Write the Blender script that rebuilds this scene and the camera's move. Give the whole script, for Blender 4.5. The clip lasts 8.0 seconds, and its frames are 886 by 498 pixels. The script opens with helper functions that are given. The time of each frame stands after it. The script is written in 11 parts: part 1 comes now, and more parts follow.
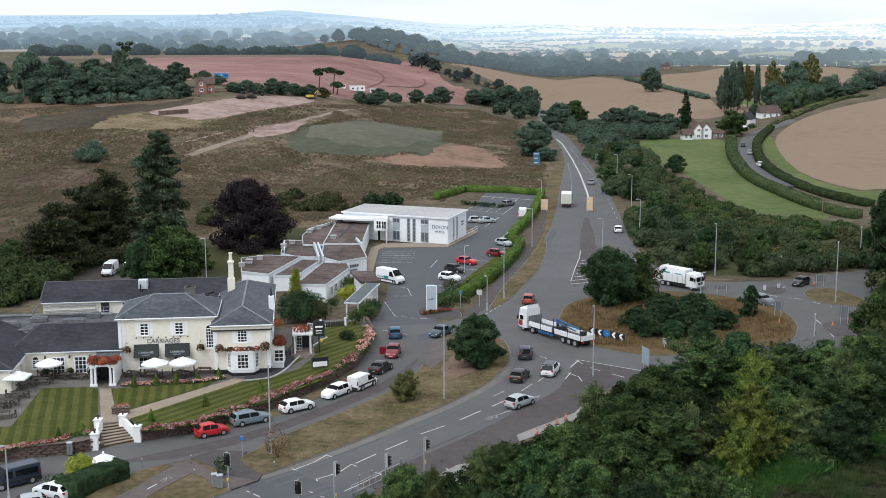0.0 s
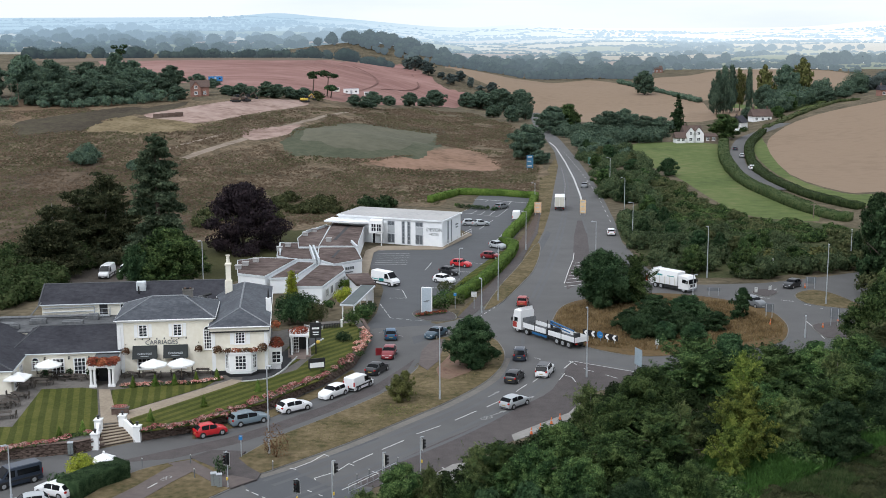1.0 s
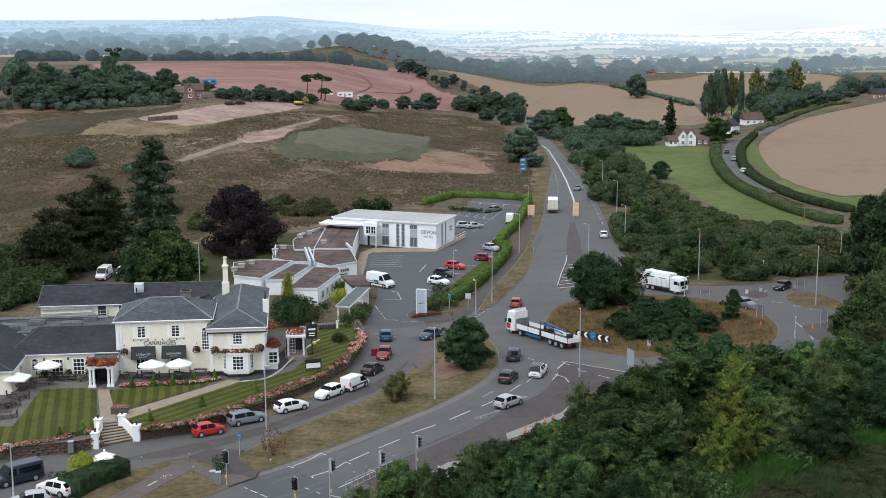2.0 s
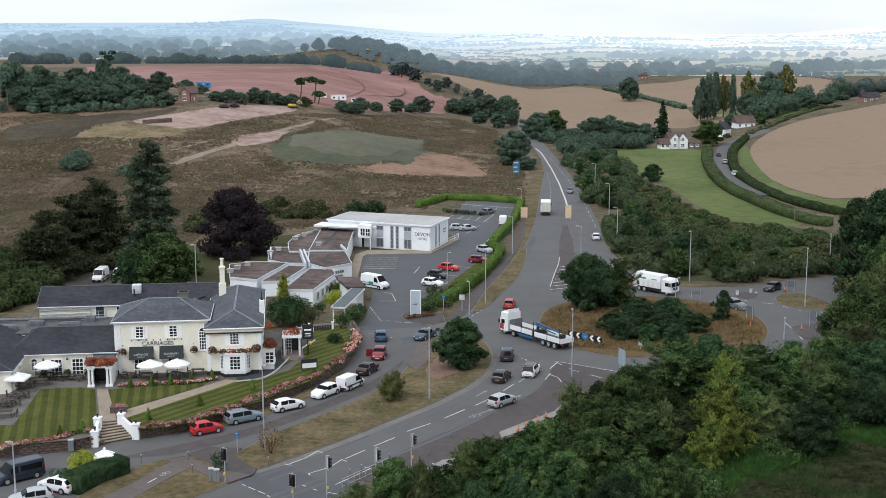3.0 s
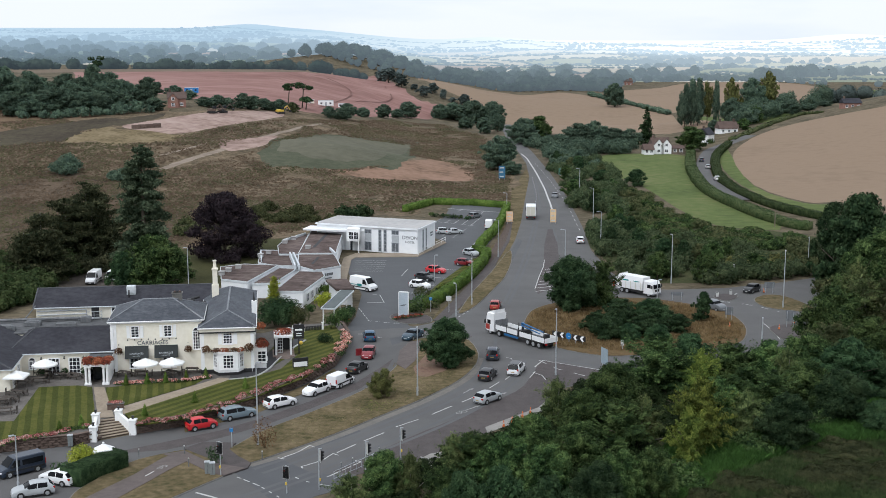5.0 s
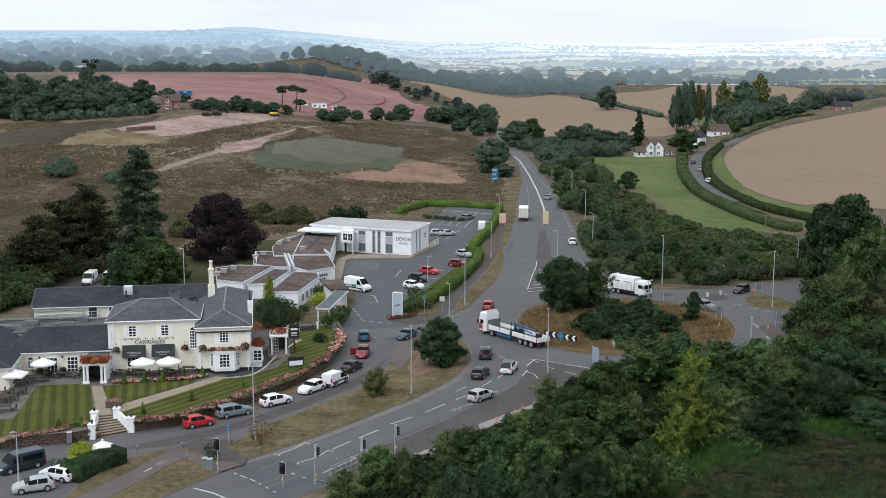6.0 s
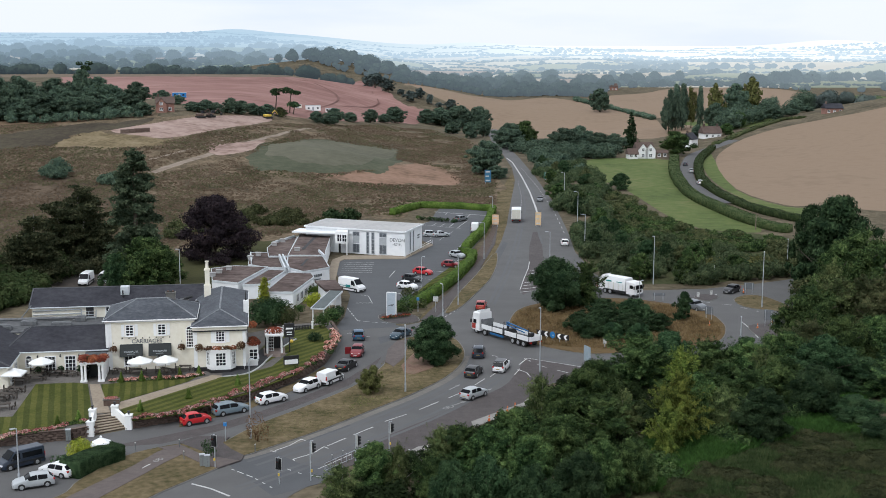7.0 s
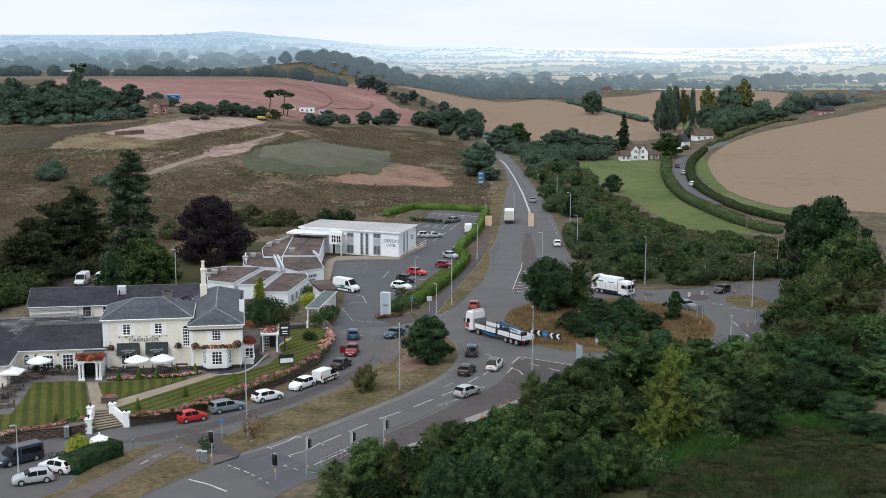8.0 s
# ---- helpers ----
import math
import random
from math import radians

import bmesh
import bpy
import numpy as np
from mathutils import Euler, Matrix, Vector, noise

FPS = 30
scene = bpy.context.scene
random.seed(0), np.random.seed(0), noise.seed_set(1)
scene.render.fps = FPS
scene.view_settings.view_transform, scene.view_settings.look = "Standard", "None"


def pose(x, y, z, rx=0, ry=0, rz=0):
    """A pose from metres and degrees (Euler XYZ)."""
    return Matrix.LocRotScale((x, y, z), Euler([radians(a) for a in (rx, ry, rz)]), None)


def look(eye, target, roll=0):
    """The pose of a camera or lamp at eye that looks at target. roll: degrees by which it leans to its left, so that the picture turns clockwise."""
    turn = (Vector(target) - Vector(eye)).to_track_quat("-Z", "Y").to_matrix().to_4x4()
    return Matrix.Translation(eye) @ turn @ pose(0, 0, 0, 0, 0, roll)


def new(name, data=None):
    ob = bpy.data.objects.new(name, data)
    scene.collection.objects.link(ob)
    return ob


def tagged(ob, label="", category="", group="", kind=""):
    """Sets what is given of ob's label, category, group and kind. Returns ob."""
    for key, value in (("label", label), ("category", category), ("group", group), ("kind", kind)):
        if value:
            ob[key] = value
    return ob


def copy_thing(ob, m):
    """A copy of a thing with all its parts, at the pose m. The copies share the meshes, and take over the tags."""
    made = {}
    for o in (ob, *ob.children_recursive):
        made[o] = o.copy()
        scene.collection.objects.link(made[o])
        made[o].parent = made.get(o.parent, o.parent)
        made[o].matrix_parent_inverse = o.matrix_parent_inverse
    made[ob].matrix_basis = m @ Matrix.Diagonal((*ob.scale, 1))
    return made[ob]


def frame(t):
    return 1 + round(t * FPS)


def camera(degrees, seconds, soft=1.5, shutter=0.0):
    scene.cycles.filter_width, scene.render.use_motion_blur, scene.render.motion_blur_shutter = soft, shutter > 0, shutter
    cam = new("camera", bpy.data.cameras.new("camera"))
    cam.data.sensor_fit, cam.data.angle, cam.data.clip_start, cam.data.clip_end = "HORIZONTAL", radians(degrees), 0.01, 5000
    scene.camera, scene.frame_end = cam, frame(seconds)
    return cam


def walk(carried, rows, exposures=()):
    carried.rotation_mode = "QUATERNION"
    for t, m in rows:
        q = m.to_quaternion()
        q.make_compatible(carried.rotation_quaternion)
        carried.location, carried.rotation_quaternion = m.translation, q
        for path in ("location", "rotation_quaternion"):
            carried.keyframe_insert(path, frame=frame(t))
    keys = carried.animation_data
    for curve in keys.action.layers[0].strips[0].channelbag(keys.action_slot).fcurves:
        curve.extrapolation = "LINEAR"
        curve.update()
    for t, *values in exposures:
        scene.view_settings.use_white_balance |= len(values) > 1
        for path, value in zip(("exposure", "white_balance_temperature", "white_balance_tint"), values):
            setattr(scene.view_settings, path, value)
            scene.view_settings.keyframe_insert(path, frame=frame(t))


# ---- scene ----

# ---- camera ----
cam = camera(40.0, 8.0, 0.9)
PATH = [
    (0.0, 0.760, 8.706, 44.050, 79.834, 1.347, -0.239),
    (0.5, 0.601, 7.787, 44.203, 79.898, 1.176, -0.204),
    (1.0, 0.465, 6.802, 44.346, 79.963, 1.006, -0.171),
    (1.5, 0.349, 5.762, 44.481, 80.028, 0.836, -0.139),
    (3.0, 0.102, 2.384, 44.824, 80.226, 0.332, -0.051),
    (3.5, 0.046, 1.200, 44.917, 80.292, 0.166, -0.025),
    (4.0, 0.000, 0.000, 45.000, 80.357, 0.000, 0.000),
    (4.5, -0.038, -1.207, 45.072, 80.421, -0.165, 0.023),
    (6.0, -0.129, -4.788, 45.219, 80.607, -0.655, 0.083),
    (6.5, -0.158, -5.942, 45.245, 80.666, -0.816, 0.099),
    (7.0, -0.191, -7.062, 45.259, 80.723, -0.977, 0.114),
    (7.5, -0.228, -8.139, 45.260, 80.777, -1.137, 0.127),
    (8.0, -0.273, -9.167, 45.249, 80.829, -1.295, 0.138),
]
walk(cam, [(t, pose(x, y, z, rx, 0, rz) @ pose(0, 0, 0, 0, 0, lean)) for t, x, y, z, rx, rz, lean in PATH], [(0.0, 0.0, 6000, 10), (8.0, -0.1, 6000, 10)])

# ---- world, sun, exposure ----
def make_world():
    world = bpy.data.worlds.new("overcast")
    world.use_nodes = True
    scene.world = world
    nt = world.node_tree
    bg = nt.nodes["Background"]
    sky = nt.nodes.new("ShaderNodeTexSky")
    sky.sky_type, sky.sun_disc = "NISHITA", False
    sky.sun_elevation, sky.sun_rotation = radians(48), radians(215)
    co = nt.nodes.new("ShaderNodeTexCoord")
    mp = nt.nodes.new("ShaderNodeMapping")
    mp.inputs["Scale"].default_value = (1.2, 1.2, 7)
    nz = nt.nodes.new("ShaderNodeTexNoise")
    nz.inputs["Scale"].default_value, nz.inputs["Detail"].default_value = 2.6, 6
    ramp = nt.nodes.new("ShaderNodeValToRGB")
    ramp.color_ramp.elements[0].position, ramp.color_ramp.elements[0].color = 0.3, (9.6, 10.3, 11.0, 1)
    ramp.color_ramp.elements[1].position, ramp.color_ramp.elements[1].color = 0.5, (11.6, 11.7, 11.8, 1)
    mix = nt.nodes.new("ShaderNodeMix")
    mix.data_type = "RGBA"
    mix.inputs[0].default_value = 0.93
    nt.links.new(co.outputs["Generated"], mp.inputs["Vector"])
    nt.links.new(mp.outputs["Vector"], nz.inputs["Vector"])
    nt.links.new(nz.outputs["Fac"], ramp.inputs["Fac"])
    nt.links.new(sky.outputs["Color"], mix.inputs[6])
    nt.links.new(ramp.outputs["Color"], mix.inputs[7])
    nt.links.new(mix.outputs[2], bg.inputs["Color"])
    bg.inputs["Strength"].default_value = 0.091


make_world()
sun = new("sun", bpy.data.lights.new("sun", "SUN"))
sun.data.energy, sun.data.angle, sun.data.color = 1.9, radians(32), (1, 0.98, 0.94)
sun.matrix_world = look((-60, -80, 120), (0, 0, 0))


# ---- materials ----
def mat(name, *cols, s1=0.3, s2=4.0, rough=0.85, metal=0.0, bump=0.0, bs=12.0, rand=0.0, island=False, stretch=(1, 1, 1), spec=0.5, glow=None):
    """Procedural surface: two noises at real-world size choose between two or three colours, with grain and a fine relief."""
    m = bpy.data.materials.new(name)
    m.use_nodes = True
    nt = m.node_tree
    b = nt.nodes["Principled BSDF"]
    b.inputs["Roughness"].default_value, b.inputs["Metallic"].default_value = rough, metal
    b.inputs["Specular IOR Level"].default_value = spec
    geo = nt.nodes.new("ShaderNodeNewGeometry")
    mp = nt.nodes.new("ShaderNodeMapping")
    mp.inputs["Scale"].default_value = stretch
    nt.links.new(geo.outputs["Position"], mp.inputs["Vector"])
    big = nt.nodes.new("ShaderNodeTexNoise")
    big.inputs["Scale"].default_value, big.inputs["Detail"].default_value = s1, 4
    fine = nt.nodes.new("ShaderNodeTexNoise")
    fine.inputs["Scale"].default_value, fine.inputs["Detail"].default_value = s2, 5
    for n in (big, fine):
        nt.links.new(mp.outputs["Vector"], n.inputs["Vector"])
    add = nt.nodes.new("ShaderNodeMath")
    add.operation = "ADD"
    nt.links.new(big.outputs["Fac"], add.inputs[0])
    nt.links.new(fine.outputs["Fac"], add.inputs[1])
    last = add.outputs[0]
    if rand:
        info = nt.nodes.new("ShaderNodeNewGeometry" if island else "ShaderNodeObjectInfo")
        sc = nt.nodes.new("ShaderNodeMath")
        sc.operation = "MULTIPLY_ADD"
        sc.inputs[1].default_value, sc.inputs[2].default_value = rand, -rand / 2
        nt.links.new(info.outputs["Random Per Island" if island else "Random"], sc.inputs[0])
        ad2 = nt.nodes.new("ShaderNodeMath")
        ad2.operation = "ADD"
        nt.links.new(last, ad2.inputs[0])
        nt.links.new(sc.outputs[0], ad2.inputs[1])
        last = ad2.outputs[0]
    rng = nt.nodes.new("ShaderNodeMapRange")
    rng.inputs["From Min"].default_value, rng.inputs["From Max"].default_value = 0.72, 1.28
    nt.links.new(last, rng.inputs["Value"])
    ramp = nt.nodes.new("ShaderNodeValToRGB")
    el = ramp.color_ramp.elements
    while len(el) < len(cols):
        el.new(0.5)
    for i, c in enumerate(cols):
        el[i].position, el[i].color = i / max(1, len(cols) - 1), (*c, 1)
    if len(cols) == 1:
        el[1].color = (*cols[0], 1)
    nt.links.new(rng.outputs[0], ramp.inputs["Fac"])
    nt.links.new(ramp.outputs["Color"], b.inputs["Base Color"])
    if bump:
        nb = nt.nodes.new("ShaderNodeTexNoise")
        nb.inputs["Scale"].default_value, nb.inputs["Detail"].default_value = bs, 4
        nt.links.new(mp.outputs["Vector"], nb.inputs["Vector"])
        bp = nt.nodes.new("ShaderNodeBump")
        bp.inputs["Strength"].default_value, bp.inputs["Distance"].default_value = min(1.0, bump), 0.1 if bump <= 1 else bump * 0.1
        nt.links.new(nb.outputs["Fac"], bp.inputs["Height"])
        nt.links.new(bp.outputs["Normal"], b.inputs["Normal"])
    if glow:
        b.inputs["Emission Color"].default_value, b.inputs["Emission Strength"].default_value = (*glow[:3], 1), glow[3]
    return m


def leafy(name, dark, mid, light, s1=0.45, through_light=0.16):
    """Leaves: per-leaf variation over broad patches, dull, with some light passing through."""
    m = mat(name, dark, mid, light, s1=s1, s2=1.6, rough=0.85, rand=0.38, island=True, spec=0.08)
    nt = m.node_tree
    b = nt.nodes["Principled BSDF"]
    tr = nt.nodes.new("ShaderNodeBsdfTranslucent")
    mixer = nt.nodes.new("ShaderNodeMixShader")
    mixer.inputs[0].default_value = through_light
    ramp = next(n for n in nt.nodes if n.bl_idname == "ShaderNodeValToRGB")
    own, hue = nt.nodes.new("ShaderNodeObjectInfo"), nt.nodes.new("ShaderNodeHueSaturation")
    for socket, lo, hi in (("Hue", 0.487, 0.508), ("Value", 0.72, 1.3)):
        span = nt.nodes.new("ShaderNodeMapRange")
        span.inputs["To Min"].default_value, span.inputs["To Max"].default_value = lo, hi
        nt.links.new(own.outputs["Random"], span.inputs["Value"])
        nt.links.new(span.outputs[0], hue.inputs[socket])
    nt.links.new(ramp.outputs["Color"], hue.inputs["Color"])
    nt.links.new(hue.outputs["Color"], tr.inputs["Color"])
    nt.links.new(hue.outputs["Color"], b.inputs["Base Color"])
    nt.links.new(b.outputs[0], mixer.inputs[1])
    nt.links.new(tr.outputs[0], mixer.inputs[2])
    nt.links.new(mixer.outputs[0], nt.nodes["Material Output"].inputs["Surface"])
    return m


ASPHALT = mat("asphalt", (0.081, 0.0785, 0.0775), (0.093, 0.09, 0.0885), (0.106, 0.103, 0.1015), s1=0.05, s2=0.25, rough=0.9, bump=0.1, bs=25)
BLACKTOP = mat("blacktop", (0.026, 0.026, 0.028), (0.042, 0.042, 0.045), s1=0.3, s2=1.5, rough=0.9)
FOOTWAY = mat("pale_footway", (0.2, 0.19, 0.175), (0.28, 0.265, 0.245), s1=0.3, s2=1.5, rough=0.9)
ASPHALT_DARK = mat("asphalt_dark", (0.068, 0.07, 0.074), (0.082, 0.084, 0.089), s1=0.06, s2=0.4, rough=0.9, bump=0.1, bs=25)
MAROON = mat("maroon_tarmac", (0.056, 0.047, 0.0455), (0.068, 0.057, 0.055), (0.082, 0.07, 0.066), s1=0.1, s2=0.8, rough=0.95, bump=0.25, bs=25)
PAVING = mat("paving", (0.2, 0.155, 0.135), (0.27, 0.21, 0.18), s1=0.2, s2=2, rough=0.95, bump=0.2)
STONE_PAVING = mat("stone_paving", (0.0765, 0.068, 0.0612), (0.111, 0.0994, 0.0892), (0.14, 0.128, 0.115), s1=0.3, s2=2.0, rough=0.9, bump=0.2)
BUFF = mat("buff_paving", (0.22, 0.175, 0.125), (0.31, 0.255, 0.19), s1=0.4, s2=3, rough=0.9, bump=0.2)
REDPATH = mat("reddish_tarmac", (0.0882, 0.07052, 0.06512), (0.126, 0.1015, 0.0924), s1=0.2, s2=1.5, rough=0.95, bump=0.2)
KERB = mat("kerb_concrete", (0.12, 0.115, 0.105), (0.175, 0.168, 0.155), s1=0.4, s2=5, rough=0.9, bump=0.2)
LINE = mat("road_paint", (0.36, 0.36, 0.35), (0.6, 0.6, 0.58), s1=0.8, s2=6, rough=0.8)
WORNLINE = mat("worn_road_paint", (0.16, 0.158, 0.152), (0.34, 0.335, 0.325), s1=1.2, s2=7, rough=0.85)
DRYGRASS = mat("dry_grass", (0.06, 0.056, 0.024), (0.122, 0.096, 0.052), (0.178, 0.137, 0.081), s1=0.2, s2=1.3, rough=1, bump=1.0, bs=5, spec=0.1)
ORANGEGRASS = mat("orange_grass", (0.075, 0.055, 0.028), (0.135, 0.09, 0.045), (0.1, 0.078, 0.038), s1=0.25, s2=1.6, rough=1, bump=1.0, bs=5, spec=0.1)
MEADOW = mat("rough_meadow", (0.052, 0.046, 0.03), (0.105, 0.087, 0.057), (0.16, 0.13, 0.088), s1=0.12, s2=0.7, rough=1, bump=1.5, bs=1, spec=0.1)
HEATH = mat("heath", (0.05564, 0.046, 0.0291), (0.1231, 0.094, 0.06014), (0.198, 0.148, 0.09991), s1=0.14, s2=0.8, rough=1, bump=2.0, bs=1.2, spec=0.1)
HEATHRED = mat("heath_red", (0.048, 0.036, 0.024), (0.094, 0.069, 0.047), (0.132, 0.096, 0.066), s1=0.14, s2=0.8, rough=1, bump=1.5, bs=0.9, spec=0.1)
GREENFIELD = mat("thin_grey_turf", (0.088, 0.0865, 0.06), (0.108, 0.105, 0.075), (0.13, 0.122, 0.088), s1=0.04, s2=0.3, rough=1, bump=0.8, bs=2, spec=0.1)
TURFSLOPE = mat("dull_green_turf", (0.06, 0.065, 0.042), (0.076, 0.082, 0.053), (0.096, 0.097, 0.065), s1=0.05, s2=0.4, rough=1, bump=1.0, bs=2, spec=0.1)
GOLDBANK = mat("golden_dry_bank", (0.1, 0.078, 0.042), (0.17, 0.132, 0.075), (0.225, 0.178, 0.11), s1=0.12, s2=0.7, rough=1, bump=1.5, bs=1.2, spec=0.1)
TRACKSOIL = mat("worn_track_soil", (0.17, 0.135, 0.105), (0.235, 0.19, 0.15), (0.28, 0.23, 0.185), s1=0.08, s2=0.5, rough=1, bump=0.5, bs=1, spec=0.1)
SANDFIELD = mat("dry_bank", (0.09, 0.062, 0.038), (0.145, 0.1, 0.064), (0.175, 0.124, 0.082), s1=0.05, s2=0.5, rough=1, bump=1, bs=2, spec=0.1)
REDSOIL = mat("red_soil", (0.19, 0.1, 0.086), (0.245, 0.138, 0.12), (0.3, 0.18, 0.158), s1=0.018, s2=0.12, rough=1, bump=0.6, bs=1.5, spec=0.1, stretch=(0.5, 1, 1))
PALESOIL = mat("pale_soil", (0.185, 0.123, 0.1), (0.302, 0.217, 0.184), (0.37, 0.279, 0.24), s1=0.06, s2=0.35, rough=1, bump=0.8, bs=1, spec=0.1)
ORANGESOIL = mat("orange_soil", (0.123, 0.084, 0.0546), (0.221, 0.139, 0.0966), (0.262, 0.168, 0.122), s1=0.06, s2=0.4, rough=1, bump=0.8, bs=1.5, spec=0.1)
PALESTRIP = mat("pale_strip", (0.13, 0.1, 0.075), (0.17, 0.135, 0.1), s1=0.02, s2=0.2, rough=1, spec=0.1, stretch=(0.3, 1, 1))
DARKTURF = mat("dark_turf", (0.04, 0.033, 0.024), (0.062, 0.051, 0.036), (0.08, 0.07, 0.046), s1=0.05, s2=0.5, rough=1, bump=1.2, bs=1.5, spec=0.1)
WHEAT = mat("stubble", (0.207, 0.148, 0.103), (0.236, 0.173, 0.121), (0.222, 0.159, 0.11), s1=0.012, s2=0.2, rough=1, bump=0.4, bs=2, spec=0.1)
PASTURE = mat("pasture", (0.07, 0.094, 0.032), (0.098, 0.127, 0.042), (0.142, 0.147, 0.062), s1=0.035, s2=0.3, rough=1, bump=0.6, bs=3, spec=0.1)
SCRUB = mat("scrub_ground", (0.026, 0.036, 0.014), (0.055, 0.062, 0.027), (0.08, 0.078, 0.04), s1=0.1, s2=1.2, rough=1, bump=2, bs=2, spec=0.1)
LAWN2 = mat("lawn", (0.045, 0.047, 0.02), (0.066, 0.064, 0.028), s1=0.1, s2=1, rough=1, bump=0.3, bs=20, spec=0.1)
CREAM = mat("cream_render", (0.76, 0.71, 0.59), (0.84, 0.8, 0.69), s1=0.25, s2=2.0, rough=0.85, bump=0.05, bs=30)
WHITE = mat("white_paint", (0.8, 0.8, 0.79), (0.87, 0.87, 0.86), s1=0.3, s2=2.5, rough=0.6, bump=0.03, bs=20)
HOTELWHITE = mat("white_render", (0.76, 0.78, 0.8), (0.84, 0.85, 0.86), s1=0.15, s2=1.2, rough=0.8, bump=0.05)
SLATE = mat("slate", (0.051, 0.0555, 0.066), (0.075, 0.081, 0.093), (0.108, 0.1155, 0.129), s1=0.35, s2=1.8, rough=0.75, bump=0.3, bs=6, stretch=(1, 1, 2.5), spec=0.25)
SLATE_DARK = mat("slate_dark", (0.0291, 0.0291, 0.0347), (0.0426, 0.0426, 0.0504), (0.056, 0.056, 0.0638), s1=0.3, s2=1.5, rough=0.85, bump=0.3, bs=6, spec=0.15)
LEAD = mat("lead_flashing", (0.13, 0.14, 0.15), (0.24, 0.25, 0.265), s1=0.5, s2=3, rough=0.6)
FELT = mat("brown_felt", (0.056, 0.041, 0.037), (0.104, 0.077, 0.069), (0.16, 0.126, 0.114), s1=0.16, s2=0.7, rough=0.95, bump=0.2, spec=0.15)
FELTGREY = mat("pale_felt", (0.33, 0.325, 0.32), (0.4, 0.39, 0.38), (0.45, 0.43, 0.41), s1=0.12, s2=1.0, rough=0.9, bump=0.1)
GREENROOF = mat("grey_green_felt", (0.075, 0.09, 0.09), (0.11, 0.125, 0.125), s1=0.3, s2=2, rough=0.9)
GLASS = mat("window_glass", (0.014, 0.017, 0.022), (0.03, 0.034, 0.04), s1=0.6, s2=2, rough=0.08, spec=0.5)
# sky reflection put into the glass colour as a paler grey
HOTELGLASS = mat("sky_pale_glass", (0.09, 0.1, 0.115), (0.14, 0.155, 0.17), s1=0.5, s2=2, rough=0.15, spec=0.5)
GREYPANEL = mat("grey_panel", (0.34, 0.36, 0.38), (0.42, 0.44, 0.46), s1=0.3, s2=2, rough=0.5)
BLACK = mat("black_paint", (0.012, 0.012, 0.013), (0.022, 0.022, 0.023), rough=0.5)
RUBBER = mat("rubber", (0.015, 0.015, 0.015), (0.03, 0.029, 0.028), s1=2, s2=9, rough=0.9)
STEEL = mat("galvanised_steel", (0.36, 0.38, 0.4), (0.48, 0.5, 0.52), s1=0.8, s2=6, rough=0.5, metal=0.3)
ALLOY = mat("alloy", (0.4, 0.41, 0.42), (0.55, 0.56, 0.57), s1=3, s2=9, rough=0.35, metal=0.6)
BARK = mat("bark", (0.06, 0.045, 0.033), (0.12, 0.095, 0.075), s1=0.8, s2=5, rough=1, bump=0.8, bs=8, stretch=(1, 1, 0.3))
PALEBARK = mat("pale_bark", (0.19, 0.17, 0.15), (0.32, 0.29, 0.26), s1=0.8, s2=5, rough=1, bump=0.6, bs=8)
BRICK = mat("red_sandstone", (0.084, 0.056, 0.045), (0.122, 0.086, 0.069), (0.158, 0.117, 0.096), s1=0.6, s2=3, rough=0.95, bump=0.7, bs=5, rand=0.2)
CARGLASS = mat("car_glass", (0.006, 0.007, 0.008), (0.012, 0.013, 0.015), s1=0.6, s2=2, rough=0.08, spec=0.08)
HOUSEBRICK = mat("house_brick", (0.22, 0.11, 0.085), (0.32, 0.175, 0.135), s1=0.6, s2=4, rough=0.9)
DARKLEAD = mat("dark_lead", (0.045, 0.047, 0.052), (0.08, 0.083, 0.09), s1=0.5, s2=3, rough=0.7)
FASCIA = mat("fascia_paint", (0.5, 0.53, 0.55), (0.62, 0.65, 0.67), s1=0.4, s2=2, rough=0.7)
CHARCOAL = mat("charcoal_canvas", (0.022, 0.026, 0.026), (0.032, 0.036, 0.036), s1=0.8, s2=5, rough=0.9)
RISER = mat("brick_riser", (0.06, 0.043, 0.034), (0.1, 0.074, 0.058), s1=0.8, s2=5, rough=0.95)
TILE_RED = mat("red_tile", (0.0723, 0.0475, 0.0399), (0.111, 0.0741, 0.0589), s1=0.4, s2=3, rough=0.9, bump=0.3)
WOOD = mat("weathered_wood", (0.13, 0.1, 0.075), (0.22, 0.175, 0.135), s1=0.8, s2=5, rough=0.85, bump=0.2)
DARKWOOD = mat("dark_garden_wood", (0.04, 0.032, 0.026), (0.075, 0.06, 0.048), s1=0.8, s2=5, rough=0.85, bump=0.2)
CANVAS = mat("white_canvas", (0.74, 0.74, 0.72), (0.82, 0.82, 0.8), s1=0.8, s2=4, rough=0.9)
BLUE = mat("blue_sign", (0.02, 0.16, 0.42), (0.03, 0.2, 0.5), rough=0.4)
ORANGE = mat("orange_plastic", (0.6, 0.13, 0.03), (0.7, 0.2, 0.05), rough=0.6)
YELLOW = mat("yellow_plastic", (0.6, 0.4, 0.05), (0.7, 0.5, 0.08), rough=0.6)
TEAL = mat("teal_vinyl", (0.01, 0.22, 0.22), (0.02, 0.28, 0.27), rough=0.4)
REDLAMP = mat("red_lens", (0.35, 0.01, 0.01), (0.45, 0.02, 0.015), rough=0.25)
CLEARLAMP = mat("clear_lens", (0.6, 0.62, 0.65), (0.75, 0.76, 0.78), rough=0.15)

